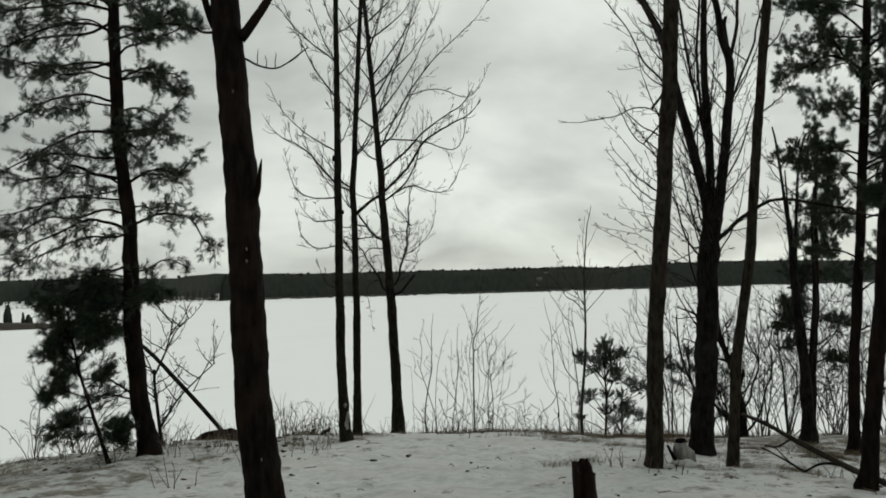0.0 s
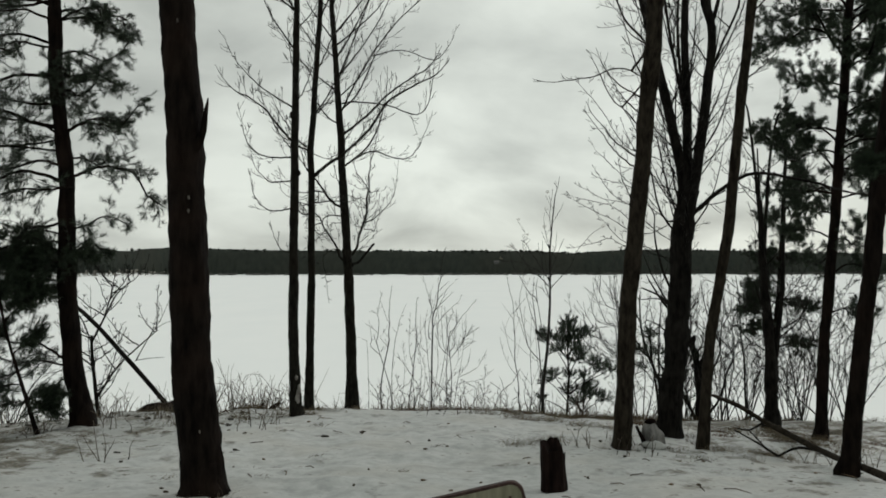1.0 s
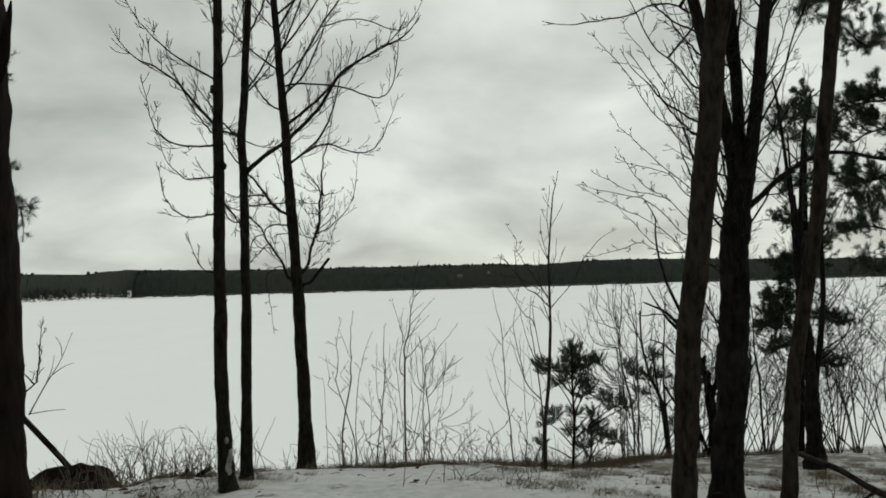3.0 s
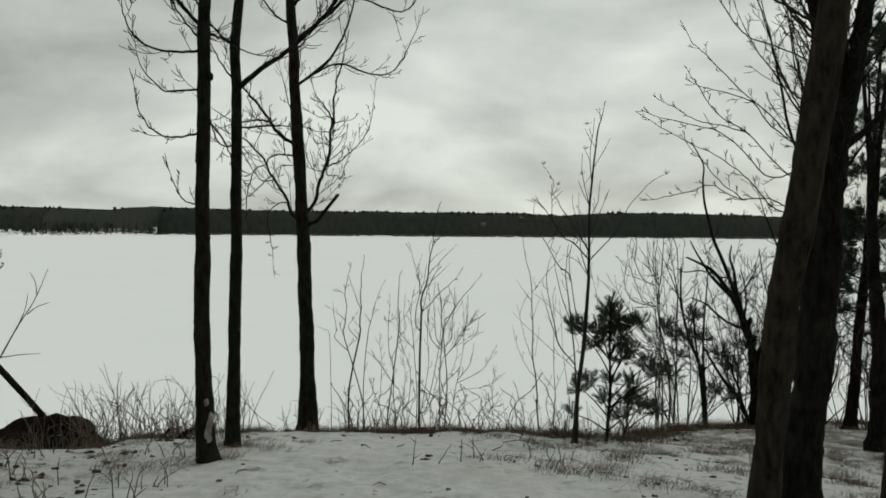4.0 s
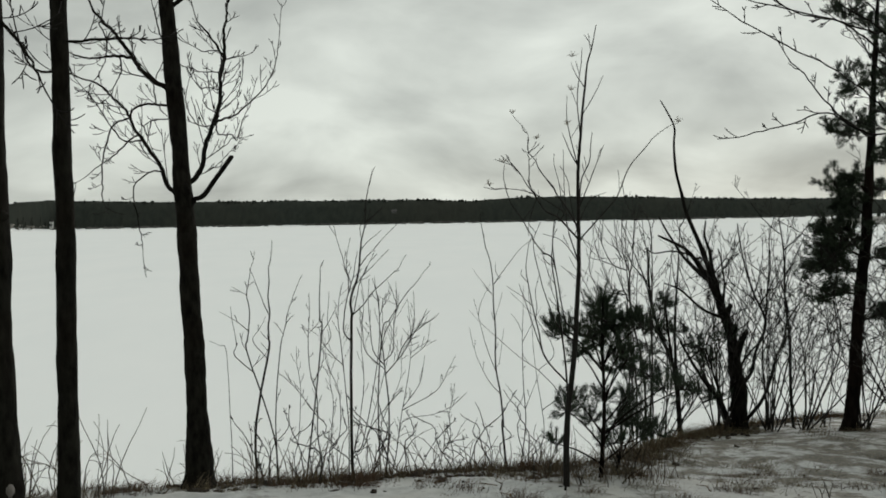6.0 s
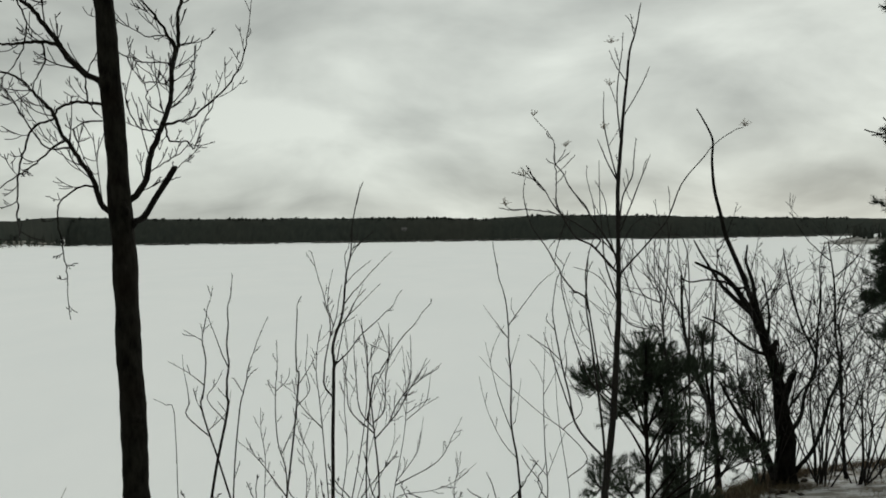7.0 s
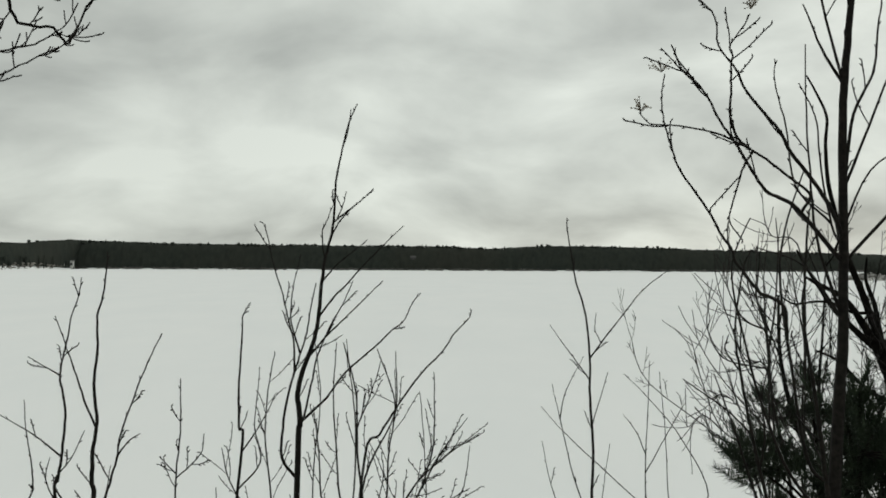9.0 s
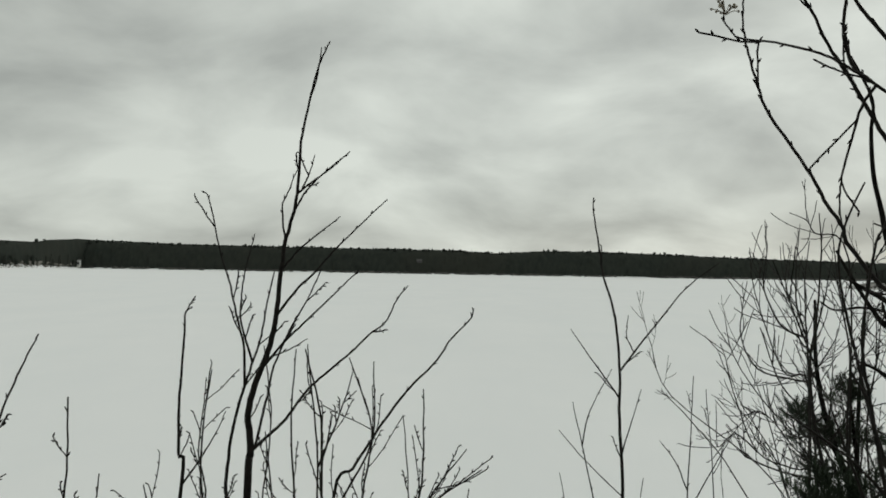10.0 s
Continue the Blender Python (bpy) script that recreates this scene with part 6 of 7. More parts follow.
lines.append(([(1.24, 12.78, 0.57), (1.31, 12.78, 0.79)], 0.003, 0.0018))
lines.append(([(1.43, 12.78, -0.7), (1.48, 12.78, -0.31), (1.48, 12.78, -0.15), (1.46, 12.78, 0.15), (1.46, 12.78, 0.38), (1.47, 12.78, 0.61), (1.48, 12.78, 0.84)], 0.006, 0.0022))
lines.append(([(1.46, 12.78, 0.45), (1.42, 12.78, 0.55), (1.37, 12.78, 0.62)], 0.003, 0.0018))
lines.append(([(1.46, 12.78, 0.38), (1.54, 12.78, 0.53), (1.62, 12.78, 0.67)], 0.003, 0.0018))
lines.append(([(1.48, 12.78, -0.16), (1.38, 12.78, -0.04), (1.32, 12.78, 0.04)], 0.003, 0.0018))
lines.append(([(1.48, 12.78, -0.16), (1.54, 12.78, -0.01), (1.6, 12.78, 0.13)], 0.003, 0.0018))
lines.append(([(1.63, 12.78, -0.32), (1.59, 12.78, -0), (1.55, 12.78, 0.3), (1.53, 12.78, 0.61), (1.51, 12.78, 0.8)], 0.0046, 0.002))
lines.append(([(1.72, 12.78, 0.29), (1.61, 12.78, 0.52), (1.48, 12.78, 0.68), (1.37, 12.78, 0.79)], 0.0036, 0.002))
lines.append(([(1.75, 12.78, -0.05), (1.6, 12.78, 0.14), (1.45, 12.78, 0.25), (1.26, 12.78, 0.42), (1.12, 12.78, 0.55), (1.03, 12.78, 0.65)], 0.0044, 0.002))
stem_set("sapling", "thin bare sapling with forked top", "sapling", 65, lines, twigs=0.06, length=(0.03, 0.09))


def thicket(name, label, seed, spots, height, count, mat=GREY_TWIG, lean=0.25, twig=(0.2, 0.45), depth=1, group="thickets on the brow", r=0.008, kids=4):
    """A bush of many bare stems that rise from one foot."""
    for n, (x, y) in enumerate(spots):
        rng = random.Random(seed + n)
        base = Vector((x, y, ground_height(x, y)))
        t = thing(name, base, label, "shrub", group)
        for i in range(count):
            a = rng.uniform(0, 2 * math.pi)
            h = height * rng.uniform(0.55, 1.1)
            q = base + Vector((math.cos(a), math.sin(a), 0)) * rng.uniform(0.0, 0.12)
            out = Vector((math.cos(a), math.sin(a), 0)) * h * lean * rng.uniform(0.3, 1.3)
            bow = Vector((rng.gauss(0, 1), rng.gauss(0, 1), 0)) * h * 0.11
            pts = [q, q + out * 0.15 + UP * h * 0.25 + bow * 0.6, q + out * 0.42 + UP * h * 0.55 + bow, q + out * 0.75 + UP * h * 0.8 - bow * 0.4, q + out * 1.1 + UP * h + bow]
            limb(t, base, pts, r * rng.uniform(0.55, 1.2), 0.003, mat, mat, rng, 0.16, twig, 0.55, depth, kids, 0.25, "stem", tip=0.0024)


thicket("shrub", "low bare shrub with fine upright twigs", 71, [(-0.5, 12.0), (-0.15, 11.95), (0.2, 12.0), (0.5, 12.1), (0.85, 11.95)], 0.5, 4, TWIG, 0.5, (0.08, 0.18), 1, r=0.005)
thicket("shrub", "thin bare shoots rising from dry grass", 75, [(1.15, 12.05), (1.45, 12.3), (2.3, 12.6)], 0.5, 4, TWIG, 0.4, (0.08, 0.18), 0, r=0.005)
lines = []
lines.append(([(3.17, 15.44, -0.31), (3.06, 15.44, 0.2), (3.02, 15.44, 0.59), (3.06, 15.44, 0.92), (3.09, 15.44, 1.32), (3.07, 15.44, 1.57)], 0.0154, 0.0043))
lines.append(([(3.08, 15.44, -0.24), (3.03, 15.44, 0.41), (3, 15.44, 0.77), (2.98, 15.44, 1.13), (3.01, 15.44, 1.39)], 0.0132, 0.0043))
lines.append(([(3.28, 15.44, -0.31), (3.26, 15.44, 0.2), (3.28, 15.44, 0.63), (3.24, 15.44, 0.92), (3.2, 15.44, 1.14), (3.16, 15.44, 1.5)], 0.0154, 0.0043))
lines.append(([(3.03, 15.33, -0.1), (2.87, 15.33, -0.03), (2.65, 15.33, 0.07), (2.51, 15.33, 0.39), (2.45, 15.33, 0.63), (2.41, 15.33, 0.74)], 0.0088, 0.0036))
lines.append(([(3.01, 15.33, 0.11), (2.87, 15.33, 0.18), (2.62, 15.33, 0.46), (2.47, 15.33, 0.71), (2.43, 15.33, 0.92)], 0.0088, 0.0036))
lines.append(([(2.97, 15.33, 0.46), (2.83, 15.33, 0.55), (2.76, 15.33, 0.67), (2.67, 15.33, 0.92), (2.61, 15.33, 1.13), (2.59, 15.33, 1.34)], 0.0088, 0.0036))
lines.append(([(3, 15.44, 0.48), (2.91, 15.44, 0.51), (2.69, 15.44, 0.57), (2.58, 15.44, 0.77), (2.59, 15.44, 0.98), (2.62, 15.44, 1.13)], 0.0088, 0.0036))
lines.append(([(3, 15.44, 0.78), (2.84, 15.44, 0.84), (2.75, 15.44, 0.99), (2.71, 15.44, 1.13), (2.73, 15.44, 1.35), (2.71, 15.44, 1.42)], 0.0088, 0.0036))
lines.append(([(3.05, 15.56, 0.8), (2.96, 15.56, 0.91), (2.9, 15.56, 1.13), (2.92, 15.56, 1.35)], 0.0088, 0.0036))
lines.append(([(3.07, 15.56, 0.76), (2.98, 15.56, 0.98), (2.97, 15.56, 1.24), (2.99, 15.56, 1.5)], 0.0088, 0.0036))
lines.append(([(3.01, 15.33, -0.1), (2.8, 15.33, -0.05), (2.62, 15.33, 0.02), (2.55, 15.33, 0.07), (2.51, 15.33, 0.25)], 0.0088, 0.0036))
lines.append(([(2.96, 15.21, -0), (2.82, 15.21, 0.13), (2.71, 15.21, 0.27), (2.61, 15.21, 0.34), (2.5, 15.21, 0.28)], 0.0066, 0.0036))
lines.append(([(2.65, 15.33, 0.07), (2.51, 15.33, 0.18), (2.41, 15.33, 0.1), (2.38, 15.33, 0.14)], 0.0066, 0.0036))
lines.append(([(3.26, 15.44, 1.28), (3.05, 15.44, 1.44), (3, 15.44, 1.52), (2.89, 15.44, 1.57)], 0.0088, 0.0040))
lines.append(([(3.49, 15.56, -0.34), (3.45, 15.56, 0.18), (3.52, 15.56, 0.62), (3.56, 15.56, 1.06)], 0.0132, 0.0043))
stem_set("shrub", "bare shrub with long arching shoots before an old willow", "shrub", 77, lines,
    mat=GREY_TWIG, twigs=0.6, length=(0.12, 0.35), tip=0.003, group="thickets on the brow")
lines = []
lines.append(([(-0.09, 11.61, -0.06), (-0.09, 11.61, 0.2), (-0.13, 11.61, 0.38), (-0.14, 11.61, 0.62), (-0.13, 11.61, 0.77), (-0.13, 11.61, 0.92)], 0.005, 0.002))
lines.append(([(-0.22, 11.61, -0.06), (-0.2, 11.61, 0.26), (-0.22, 11.61, 0.44), (-0.22, 11.61, 0.56)], 0.004, 0.002))
lines.append(([(-0.13, 11.61, 0.65), (-0.18, 11.61, 0.71)], 0.0026, 0.002))
lines.append(([(-0.14, 11.61, 0.64), (-0.07, 11.61, 0.71), (-0.06, 11.61, 0.77)], 0.0026, 0.002))
lines.append(([(-0.09, 11.61, 0.32), (-0.04, 11.61, 0.47), (-0.05, 11.61, 0.56)], 0.003, 0.002))
lines.append(([(-0.09, 11.61, 0.08), (-0.2, 11.61, 0.24), (-0.26, 11.61, 0.32), (-0.3, 11.61, 0.4)], 0.004, 0.002))
lines.append(([(0.05, 11.61, -0.07), (0.06, 11.61, 0.23), (-0.02, 11.61, 0.44), (-0.03, 11.61, 0.62)], 0.004, 0.002))
lines.append(([(0, 11.61, -0.07), (0.02, 11.61, 0.17), (0, 11.61, 0.35), (0.05, 11.61, 0.5)], 0.004, 0.002))
lines.append(([(0.15, 11.93, -0.18), (0.21, 11.93, 0.24), (0.2, 11.93, 0.56), (0.22, 11.93, 0.81), (0.2, 11.93, 1)], 0.005, 0.002))
lines.append(([(0.2, 11.93, -0.18), (0.31, 11.93, 0.37), (0.33, 11.93, 0.71), (0.31, 11.93, 0.91), (0.3, 11.93, 1)], 0.005, 0.002))
lines.append(([(0.32, 11.93, 0.71), (0.38, 11.93, 0.84), (0.41, 11.93, 0.94)], 0.003, 0.002))
lines.append(([(0.21, 11.99, -0.2), (0.4, 11.99, 0.48), (0.41, 11.99, 0.64)], 0.004, 0.002))
lines.append(([(0.45, 11.93, -0.18), (0.48, 11.93, 0.04), (0.55, 11.93, 0.43), (0.55, 11.93, 0.62), (0.53, 11.93, 0.84)], 0.005, 0.002))
lines.append(([(0.54, 11.93, 0.41), (0.66, 11.93, 0.51), (0.69, 11.93, 0.66)], 0.003, 0.002))
lines.append(([(0.55, 11.93, 0.44), (0.61, 11.93, 0.49), (0.69, 11.93, 0.54)], 0.0026, 0.002))
lines.append(([(0.32, 11.99, -0.2), (0.34, 11.99, -0.04), (0.47, 11.99, 0.25), (0.48, 11.99, 0.54)], 0.004, 0.002))
lines.append(([(0.49, 11.93, 0.06), (0.61, 11.93, 0.23), (0.65, 11.93, 0.43)], 0.0035, 0.002))
lines.append(([(0.48, 11.93, 0.05), (0.72, 11.93, 0.17), (0.82, 11.93, 0.33), (0.87, 11.93, 0.42)], 0.004, 0.002))
lines.append(([(0.82, 11.99, -0.2), (0.82, 11.99, -0.01), (0.84, 11.99, 0.12), (0.83, 11.99, 0.22)], 0.003, 0.002))
lines.append(([(0.5, 11.99, -0.04), (0.69, 11.99, -0.01), (0.82, 11.99, 0.04), (0.95, 11.99, 0.15)], 0.003, 0.002))
stem_set("shrub", "low twiggy shrub with fine budded shoots", "shrub", 78, lines,
    twigs=0.55, length=(0.04, 0.1), tip=0.0016)
bx = [(5.03, 17.08, -1.52), (5.56, 17.08, -1.45), (6.06, 17.08, -1.44)]
thicket("bare_bush", "tall bare grey bush with arching twigs", 81, [(q[0], q[1] + 0.3 * (i % 2)) for i, q in enumerate(bx)], 2.4, 5, GREY_TWIG, 0.4, (0.25, 0.55), 1, r=0.008)
bx2 = [(3.48, 16.15, -1.38), (4.32, 16.15, -1.39), (4.91, 16.15, -1.39), (5.35, 16.15, -1.4), (6.07, 16.15, -1.4), (6.74, 16.15, -1.41), (5.84, 14.74, -0.88), (6.58, 14.74, -0.87)]
thicket("bare_bush", "tall bare grey bush behind the trunks", 91, [(q[0], q[1]) for q in bx2], 2.3, 12, TWIG, 0.5, (0.3, 0.6), 1, r=0.01)
# the old willow with the split trunk
stems = []
stems.append(([(4.3, 16.3, 0.55), (4.28, 16.34, 0.73), (4.27, 16.39, 0.92), (4.22, 16.43, 1.12), (4.25, 16.47, 1.3)], 0.03, 0.008, None))
stems.append(([(4.31, 16.3, 0.51), (4.19, 16.28, 0.8), (4.11, 16.26, 1), (4.02, 16.24, 1.19), (3.92, 16.22, 1.42), (3.86, 16.2, 1.64), (3.79, 16.18, 1.9), (3.76, 16.16, 2.2), (3.76, 16.14, 2.42), (3.66, 16.12, 2.62), (3.58, 16.1, 2.74)], 0.032, 0.006, None))
stems.append(([(4.33, 16.3, 0.36), (4.2, 16.23, 0.59), (4.06, 16.17, 0.77), (3.95, 16.1, 0.89), (3.81, 16.03, 1), (3.59, 15.97, 1.1), (3.49, 15.9, 1.14)], 0.04, 0.01, None))
stems.append(([(4.04, 16.3, 0.85), (3.93, 16.27, 0.91), (3.74, 16.25, 0.94), (3.54, 16.23, 0.92), (3.42, 16.2, 0.98)], 0.014, 0.006, None))
stems.append(([(4.28, 16.3, 0.49), (4.09, 16.34, 0.7), (3.99, 16.38, 0.81), (3.93, 16.42, 0.89), (3.75, 16.46, 1.19), (3.67, 16.5, 1.36)], 0.03, 0.008, None))
stems.append(([(4.38, 16.3, 0.11), (4.19, 16.2, 0.19), (4, 16.1, 0.31), (3.78, 16, 0.49), (3.56, 15.9, 0.58)], 0.022, 0.008, None))
stems.append(([(4.42, 16.3, 0.09), (4.45, 16.25, 0.21), (4.46, 16.2, 0.28)], 0.042, 0.026, None))
stems.append(([(4.51, 16.3, -0.21), (4.52, 16.25, -0.07), (4.52, 16.2, 0.02)], 0.04, 0.022, None))
stems.append(([(4.57, 16.3, -0.44), (4.61, 16.25, -0.19), (4.65, 16.2, -0.05)], 0.05, 0.03, None))
stems.append(([(4.5, 16.3, -1.27), (4.34, 16.22, -0.91), (4.16, 16.14, -0.7), (3.98, 16.06, -0.46), (3.84, 15.98, -0.25), (3.74, 15.9, -0.09)], 0.032, 0.012, None))
stems.append(([(4.47, 16.3, -1.2), (4.37, 16.4, -0.92), (4.27, 16.5, -0.71), (4.18, 16.6, -0.45)], 0.026, 0.01, None))
stems.append(([(4.45, 16.3, -1.08), (4.34, 16.27, -0.79), (4.24, 16.23, -0.53), (4.18, 16.2, -0.32)], 0.02, 0.008, None))
stems.append(([(4.62, 16.3, -0.8), (4.76, 16.31, -0.56), (4.81, 16.32, -0.33), (4.93, 16.33, -0.05), (4.93, 16.34, 0.12), (4.83, 16.36, 0.34), (4.75, 16.37, 0.57), (4.69, 16.38, 0.8), (4.63, 16.39, 1.14), (4.62, 16.4, 1.26)], 0.022, 0.005, None))
stems.append(([(4.66, 16.3, -1.18), (4.86, 16.27, -0.93), (4.96, 16.24, -0.66), (5.02, 16.21, -0.39), (5.12, 16.19, -0.13), (5.14, 16.16, 0.21), (5.1, 16.13, 0.44), (5.16, 16.1, 0.74)], 0.024, 0.005, None))
stems.append(([(4.64, 16.3, -0.56), (4.8, 16.4, -0.31), (5, 16.5, -0.18), (5.21, 16.6, -0.02), (5.4, 16.7, 0.14)], 0.014, 0.005, None))
stems.append(([(4.91, 16.3, 0.03), (4.96, 16.32, 0.42), (5.01, 16.35, 0.72), (5.01, 16.38, 1.06), (5.08, 16.4, 1.33)], 0.012, 0.004, None))
stems.append(([(4.35, 16.3, 0.21), (4.42, 16.3, 0.51), (4.38, 16.3, 0.81), (4.34, 16.3, 0.96)], 0.016, 0.006, None))
broadleaf("old_willow", [(4.61, 16.3, -1.42), (4.59, 16.3, -1.09), (4.58, 16.3, -0.78), (4.55, 16.3, -0.52), (4.51, 16.3, -0.17), (4.45, 16.3, 0.06), (4.38, 16.3, 0.24), (4.32, 16.3, 0.44), (4.3, 16.3, 0.57)], (0.12, 0.08, 0.036), None, ALDER_BARK,
    "old split willow with broken stubs and bare limbs", "willow", 101, stems=stems,
    auto=[(-1.0, 0.8, 46, 0.5, 0, 180, 55)], twig_mat=GREY_TWIG, rough=0.25, spacing=0.12, twig=(0.15, 0.35), group="thickets on the brow", flare=1.5)
broadleaf("bare_sapling", [(3.97, 16.61, -1.55), (3.94, 16.61, -1.04), (3.91, 16.61, -0.65), (3.83, 16.61, -0.39), (3.69, 16.61, -0.05), (3.58, 16.61, 0.44), (3.56, 16.61, 0.98)], (0.036, 0.026, 0.01), None, ALDER_BARK,
    "bare forked sapling standing before a sparse pine", "sapling", 104, stems=[
    ([(3.93, 16.61, -0.87), (3.9, 16.61, -0.28), (3.91, 16.61, 0.24), (3.94, 16.61, 0.65), (3.97, 16.61, 1.27)], 0.022, 0.005, None), ([(3.83, 16.61, -0.39), (3.6, 16.61, 0.02), (3.31, 16.61, 0.32), (3.14, 16.61, 0.76)], 0.01, 0.004, None),
    ([(3.58, 16.61, 0.44), (3.42, 16.61, 0.83), (3.23, 16.61, 1.28)], 0.008, 0.004, None)],
    auto=[(-0.4, 1.8, 12, 0.55, 0, 180, 50)], twig_mat=GREY_TWIG, rough=0.12, spacing=0.13, twig=(0.12, 0.3), group="thickets on the brow", flare=1.2)
broadleaf("bare_sapling", [(5.61, 16.96, -1.66), (5.56, 16.96, -1.26), (5.53, 16.96, -0.72), (5.52, 16.96, -0.19), (5.46, 16.96, 0.27), (5.45, 16.96, 0.8), (5.38, 16.96, 1.33)], (0.022, 0.018, 0.006), None, ALDER_BARK,
    "thin straight bare sapling beside an old willow", "sapling", 105, stems=[
    ([(5.22, 16.96, -1.56), (5.21, 16.96, -1.1), (5.16, 16.96, -0.56), (5.19, 16.96, -0.03)], 0.02, 0.006, None)],
    auto=[(-0.4, 1.8, 10, 0.5, 0, 180, 45)], twig_mat=GREY_TWIG, rough=0.12, spacing=0.13, twig=(0.12, 0.3), group="thickets on the brow", flare=1.2)


def young_pine(base, label, seed, clumps, top, r=0.016):
    """A young pine: a thin leader, short limbs with upright candles of needles."""
    rng = random.Random(seed)
    base = Vector(base)
    base.z = ground_height(base.x, base.y)
    t = thing("young_pine", base, label, "young pine", "young pines")
    top = Vector(top)
    line = smooth_line([base, base.lerp(top, 0.35) + Vector((0.02, 0, 0)), base.lerp(top, 0.7), top], 4)
    g = Geo(); g.tube(line, taper(len(line), r, 0.006), 8, 0.1); g.link("trunk", PINE_BARK, t, origin=base)
    for c, size in clumps:
        c = Vector(c)
        c.y += rng.uniform(-0.15, 0.15)
        foot = at_height(line, max(base.z + 0.1, c.z - 0.25 - 0.4 * abs(c.x - top.x) * 0.5))
        lg = Geo(); bl = smooth_line([foot, foot.lerp(c, 0.5) + UP * 0.02, c], 4); lg.tube(bl, taper(len(bl), 0.008, 0.004), 5); lo = lg.link("limb", PINE_BARK, t, origin=base)
        wood, nd = Geo(), Geo()
        for i in range(max(9, int(44 * size))):
            o = Vector((rng.gauss(0, 1), rng.gauss(0, 1), rng.gauss(0, 0.75))) * 0.06 * size
            p = c + o
            d = (o.normalized() * 0.7 + UP * rng.uniform(0.3, 1.1)).normalized()
            wood.tube([c.lerp(p, 0.1) - UP * 0.01, p], [0.003, 0.003], 3)
            nd.tuft(p, d, rng, rng.uniform(0.06, 0.11), 48, 0.036, 0.0046)
        tagged(wood.link("branchlet_spray", TWIG, lo, origin=base), kind="stuff")
        tagged(nd.link("needle_spray", NEEDLE, lo, origin=base, smooth=False), kind="stuff")
    nd = Geo()
    for k in range(7):
        p = at_height(line, top.z - 0.05 * k)
        nd.tuft(p - UP * 0.02, (UP + Vector((rng.gauss(0, 0.3), rng.gauss(0, 0.3), 0))).normalized(), rng, 0.12, 80, 0.034, 0.0048)
    tagged(nd.link("leader_needles", NEEDLE, t, origin=base, smooth=False), kind="stuff")


def clump_at(pts, sizes):
    return list(zip(pts, sizes))


young_pine((1.91, 11.95, -0.46), "small bushy young pine on the grassy brow", 111,
    clump_at([(1.94, 11.95, 0.76), (1.9, 11.95, 0.67), (1.99, 11.95, 0.69), (1.83, 11.95, 0.55), (1.93, 11.95, 0.49), (2.02, 11.95, 0.56), (2.11, 11.95, 0.59), (2.2, 11.95, 0.64), (1.7, 11.95, 0.57), (1.61, 11.95, 0.6), (1.77, 11.95, 0.42), (2.06, 11.95, 0.3), (2.12, 11.95, 0.37), (2.03, 11.95, 0.44), (2.3, 11.95, 0.22), (2.37, 11.95, 0.16), (2.48, 11.95, 0.18), (1.64, 11.95, 0.04), (1.72, 11.95, 0.1), (2.17, 11.95, 0.05), (1.97, 11.95, 0.06), (1.58, 11.95, -0.23), (2.22, 11.95, -0.21)],
             (0.61, 0.68, 0.54, 0.74, 0.81, 0.68, 0.61, 0.47, 0.74, 0.54, 0.54, 0.81, 0.54, 0.54, 0.68, 0.54, 0.61, 0.61, 0.54, 0.47, 0.41, 0.34, 0.34)), (1.94, 11.95, 0.84), 0.018)
young_pine((2.13, 12.4, -0.53), "low spreading young pine in the brush", 112,
    clump_at([(2.17, 12.4, -0.19), (2.31, 12.4, -0.21), (1.97, 12.4, -0.2), (2.46, 12.4, -0.31), (2.07, 12.4, -0.32), (2.26, 12.4, -0.12)], (0.6, 0.6, 0.6, 0.6, 0.6, 0.6)), (2.19, 12.4, -0.07), 0.012)
young_pine((3.86, 16.26, -1.37), "sparse young pine behind the bare bushes", 113,
    clump_at([(3.34, 16.26, 0.04), (3.58, 16.26, 0), (3.82, 16.26, -0.03), (4.1, 16.26, -0.23), (4.26, 16.26, -0.43), (3.51, 16.26, -0.28), (3.99, 16.26, -0.76), (4.23, 16.26, -0.83), (3.7, 16.26, 0.29), (4.41, 16.26, -0.1), (3.26, 16.26, 0.16)],
             (1.1, 1.0, 0.9, 1.2, 1.2, 0.8, 0.9, 1.0, 0.9, 1.0, 0.9)), (3.66, 16.26, 0.41), 0.03)

# bare saplings beside the bushy pine
broadleaf("bare_sapling", [(-3.18, 9.24, -0.13), (-3.22, 9.24, 0.18), (-3.26, 9.24, 0.57), (-3.27, 9.24, 0.8)], (0.024, 0.02, 0.014), None, ALDER_BARK,
    "bare crooked sapling beside a leaning dead trunk", "sapling", 121, stems=[
    ([(-3.26, 9.24, 0.74), (-3.11, 9.24, 1.03), (-3, 9.24, 1.23), (-2.85, 9.24, 1.37)], 0.012, 0.005, None), ([(-3.2, 9.24, 0.15), (-2.99, 9.24, 0.46), (-2.75, 9.24, 0.69), (-2.55, 9.24, 0.86)], 0.013, 0.005, None),
    ([(-3.26, 9.24, 0.69), (-3.38, 9.24, 0.97), (-3.5, 9.24, 1.09)], 0.009, 0.004, None), ([(-3.14, 9.24, 0.97), (-3.05, 9.24, 1.26), (-3.03, 9.24, 1.36)], 0.008, 0.004, None)],
    auto=[(0.1, 1.6, 34, 0.42, 0, 180, 35)], spacing=0.1, twig=(0.1, 0.24), rough=0.12, flare=1.1)
wx = [(-4.73, 8.89, -0.36), (-4.19, 8.89, -0.29)]
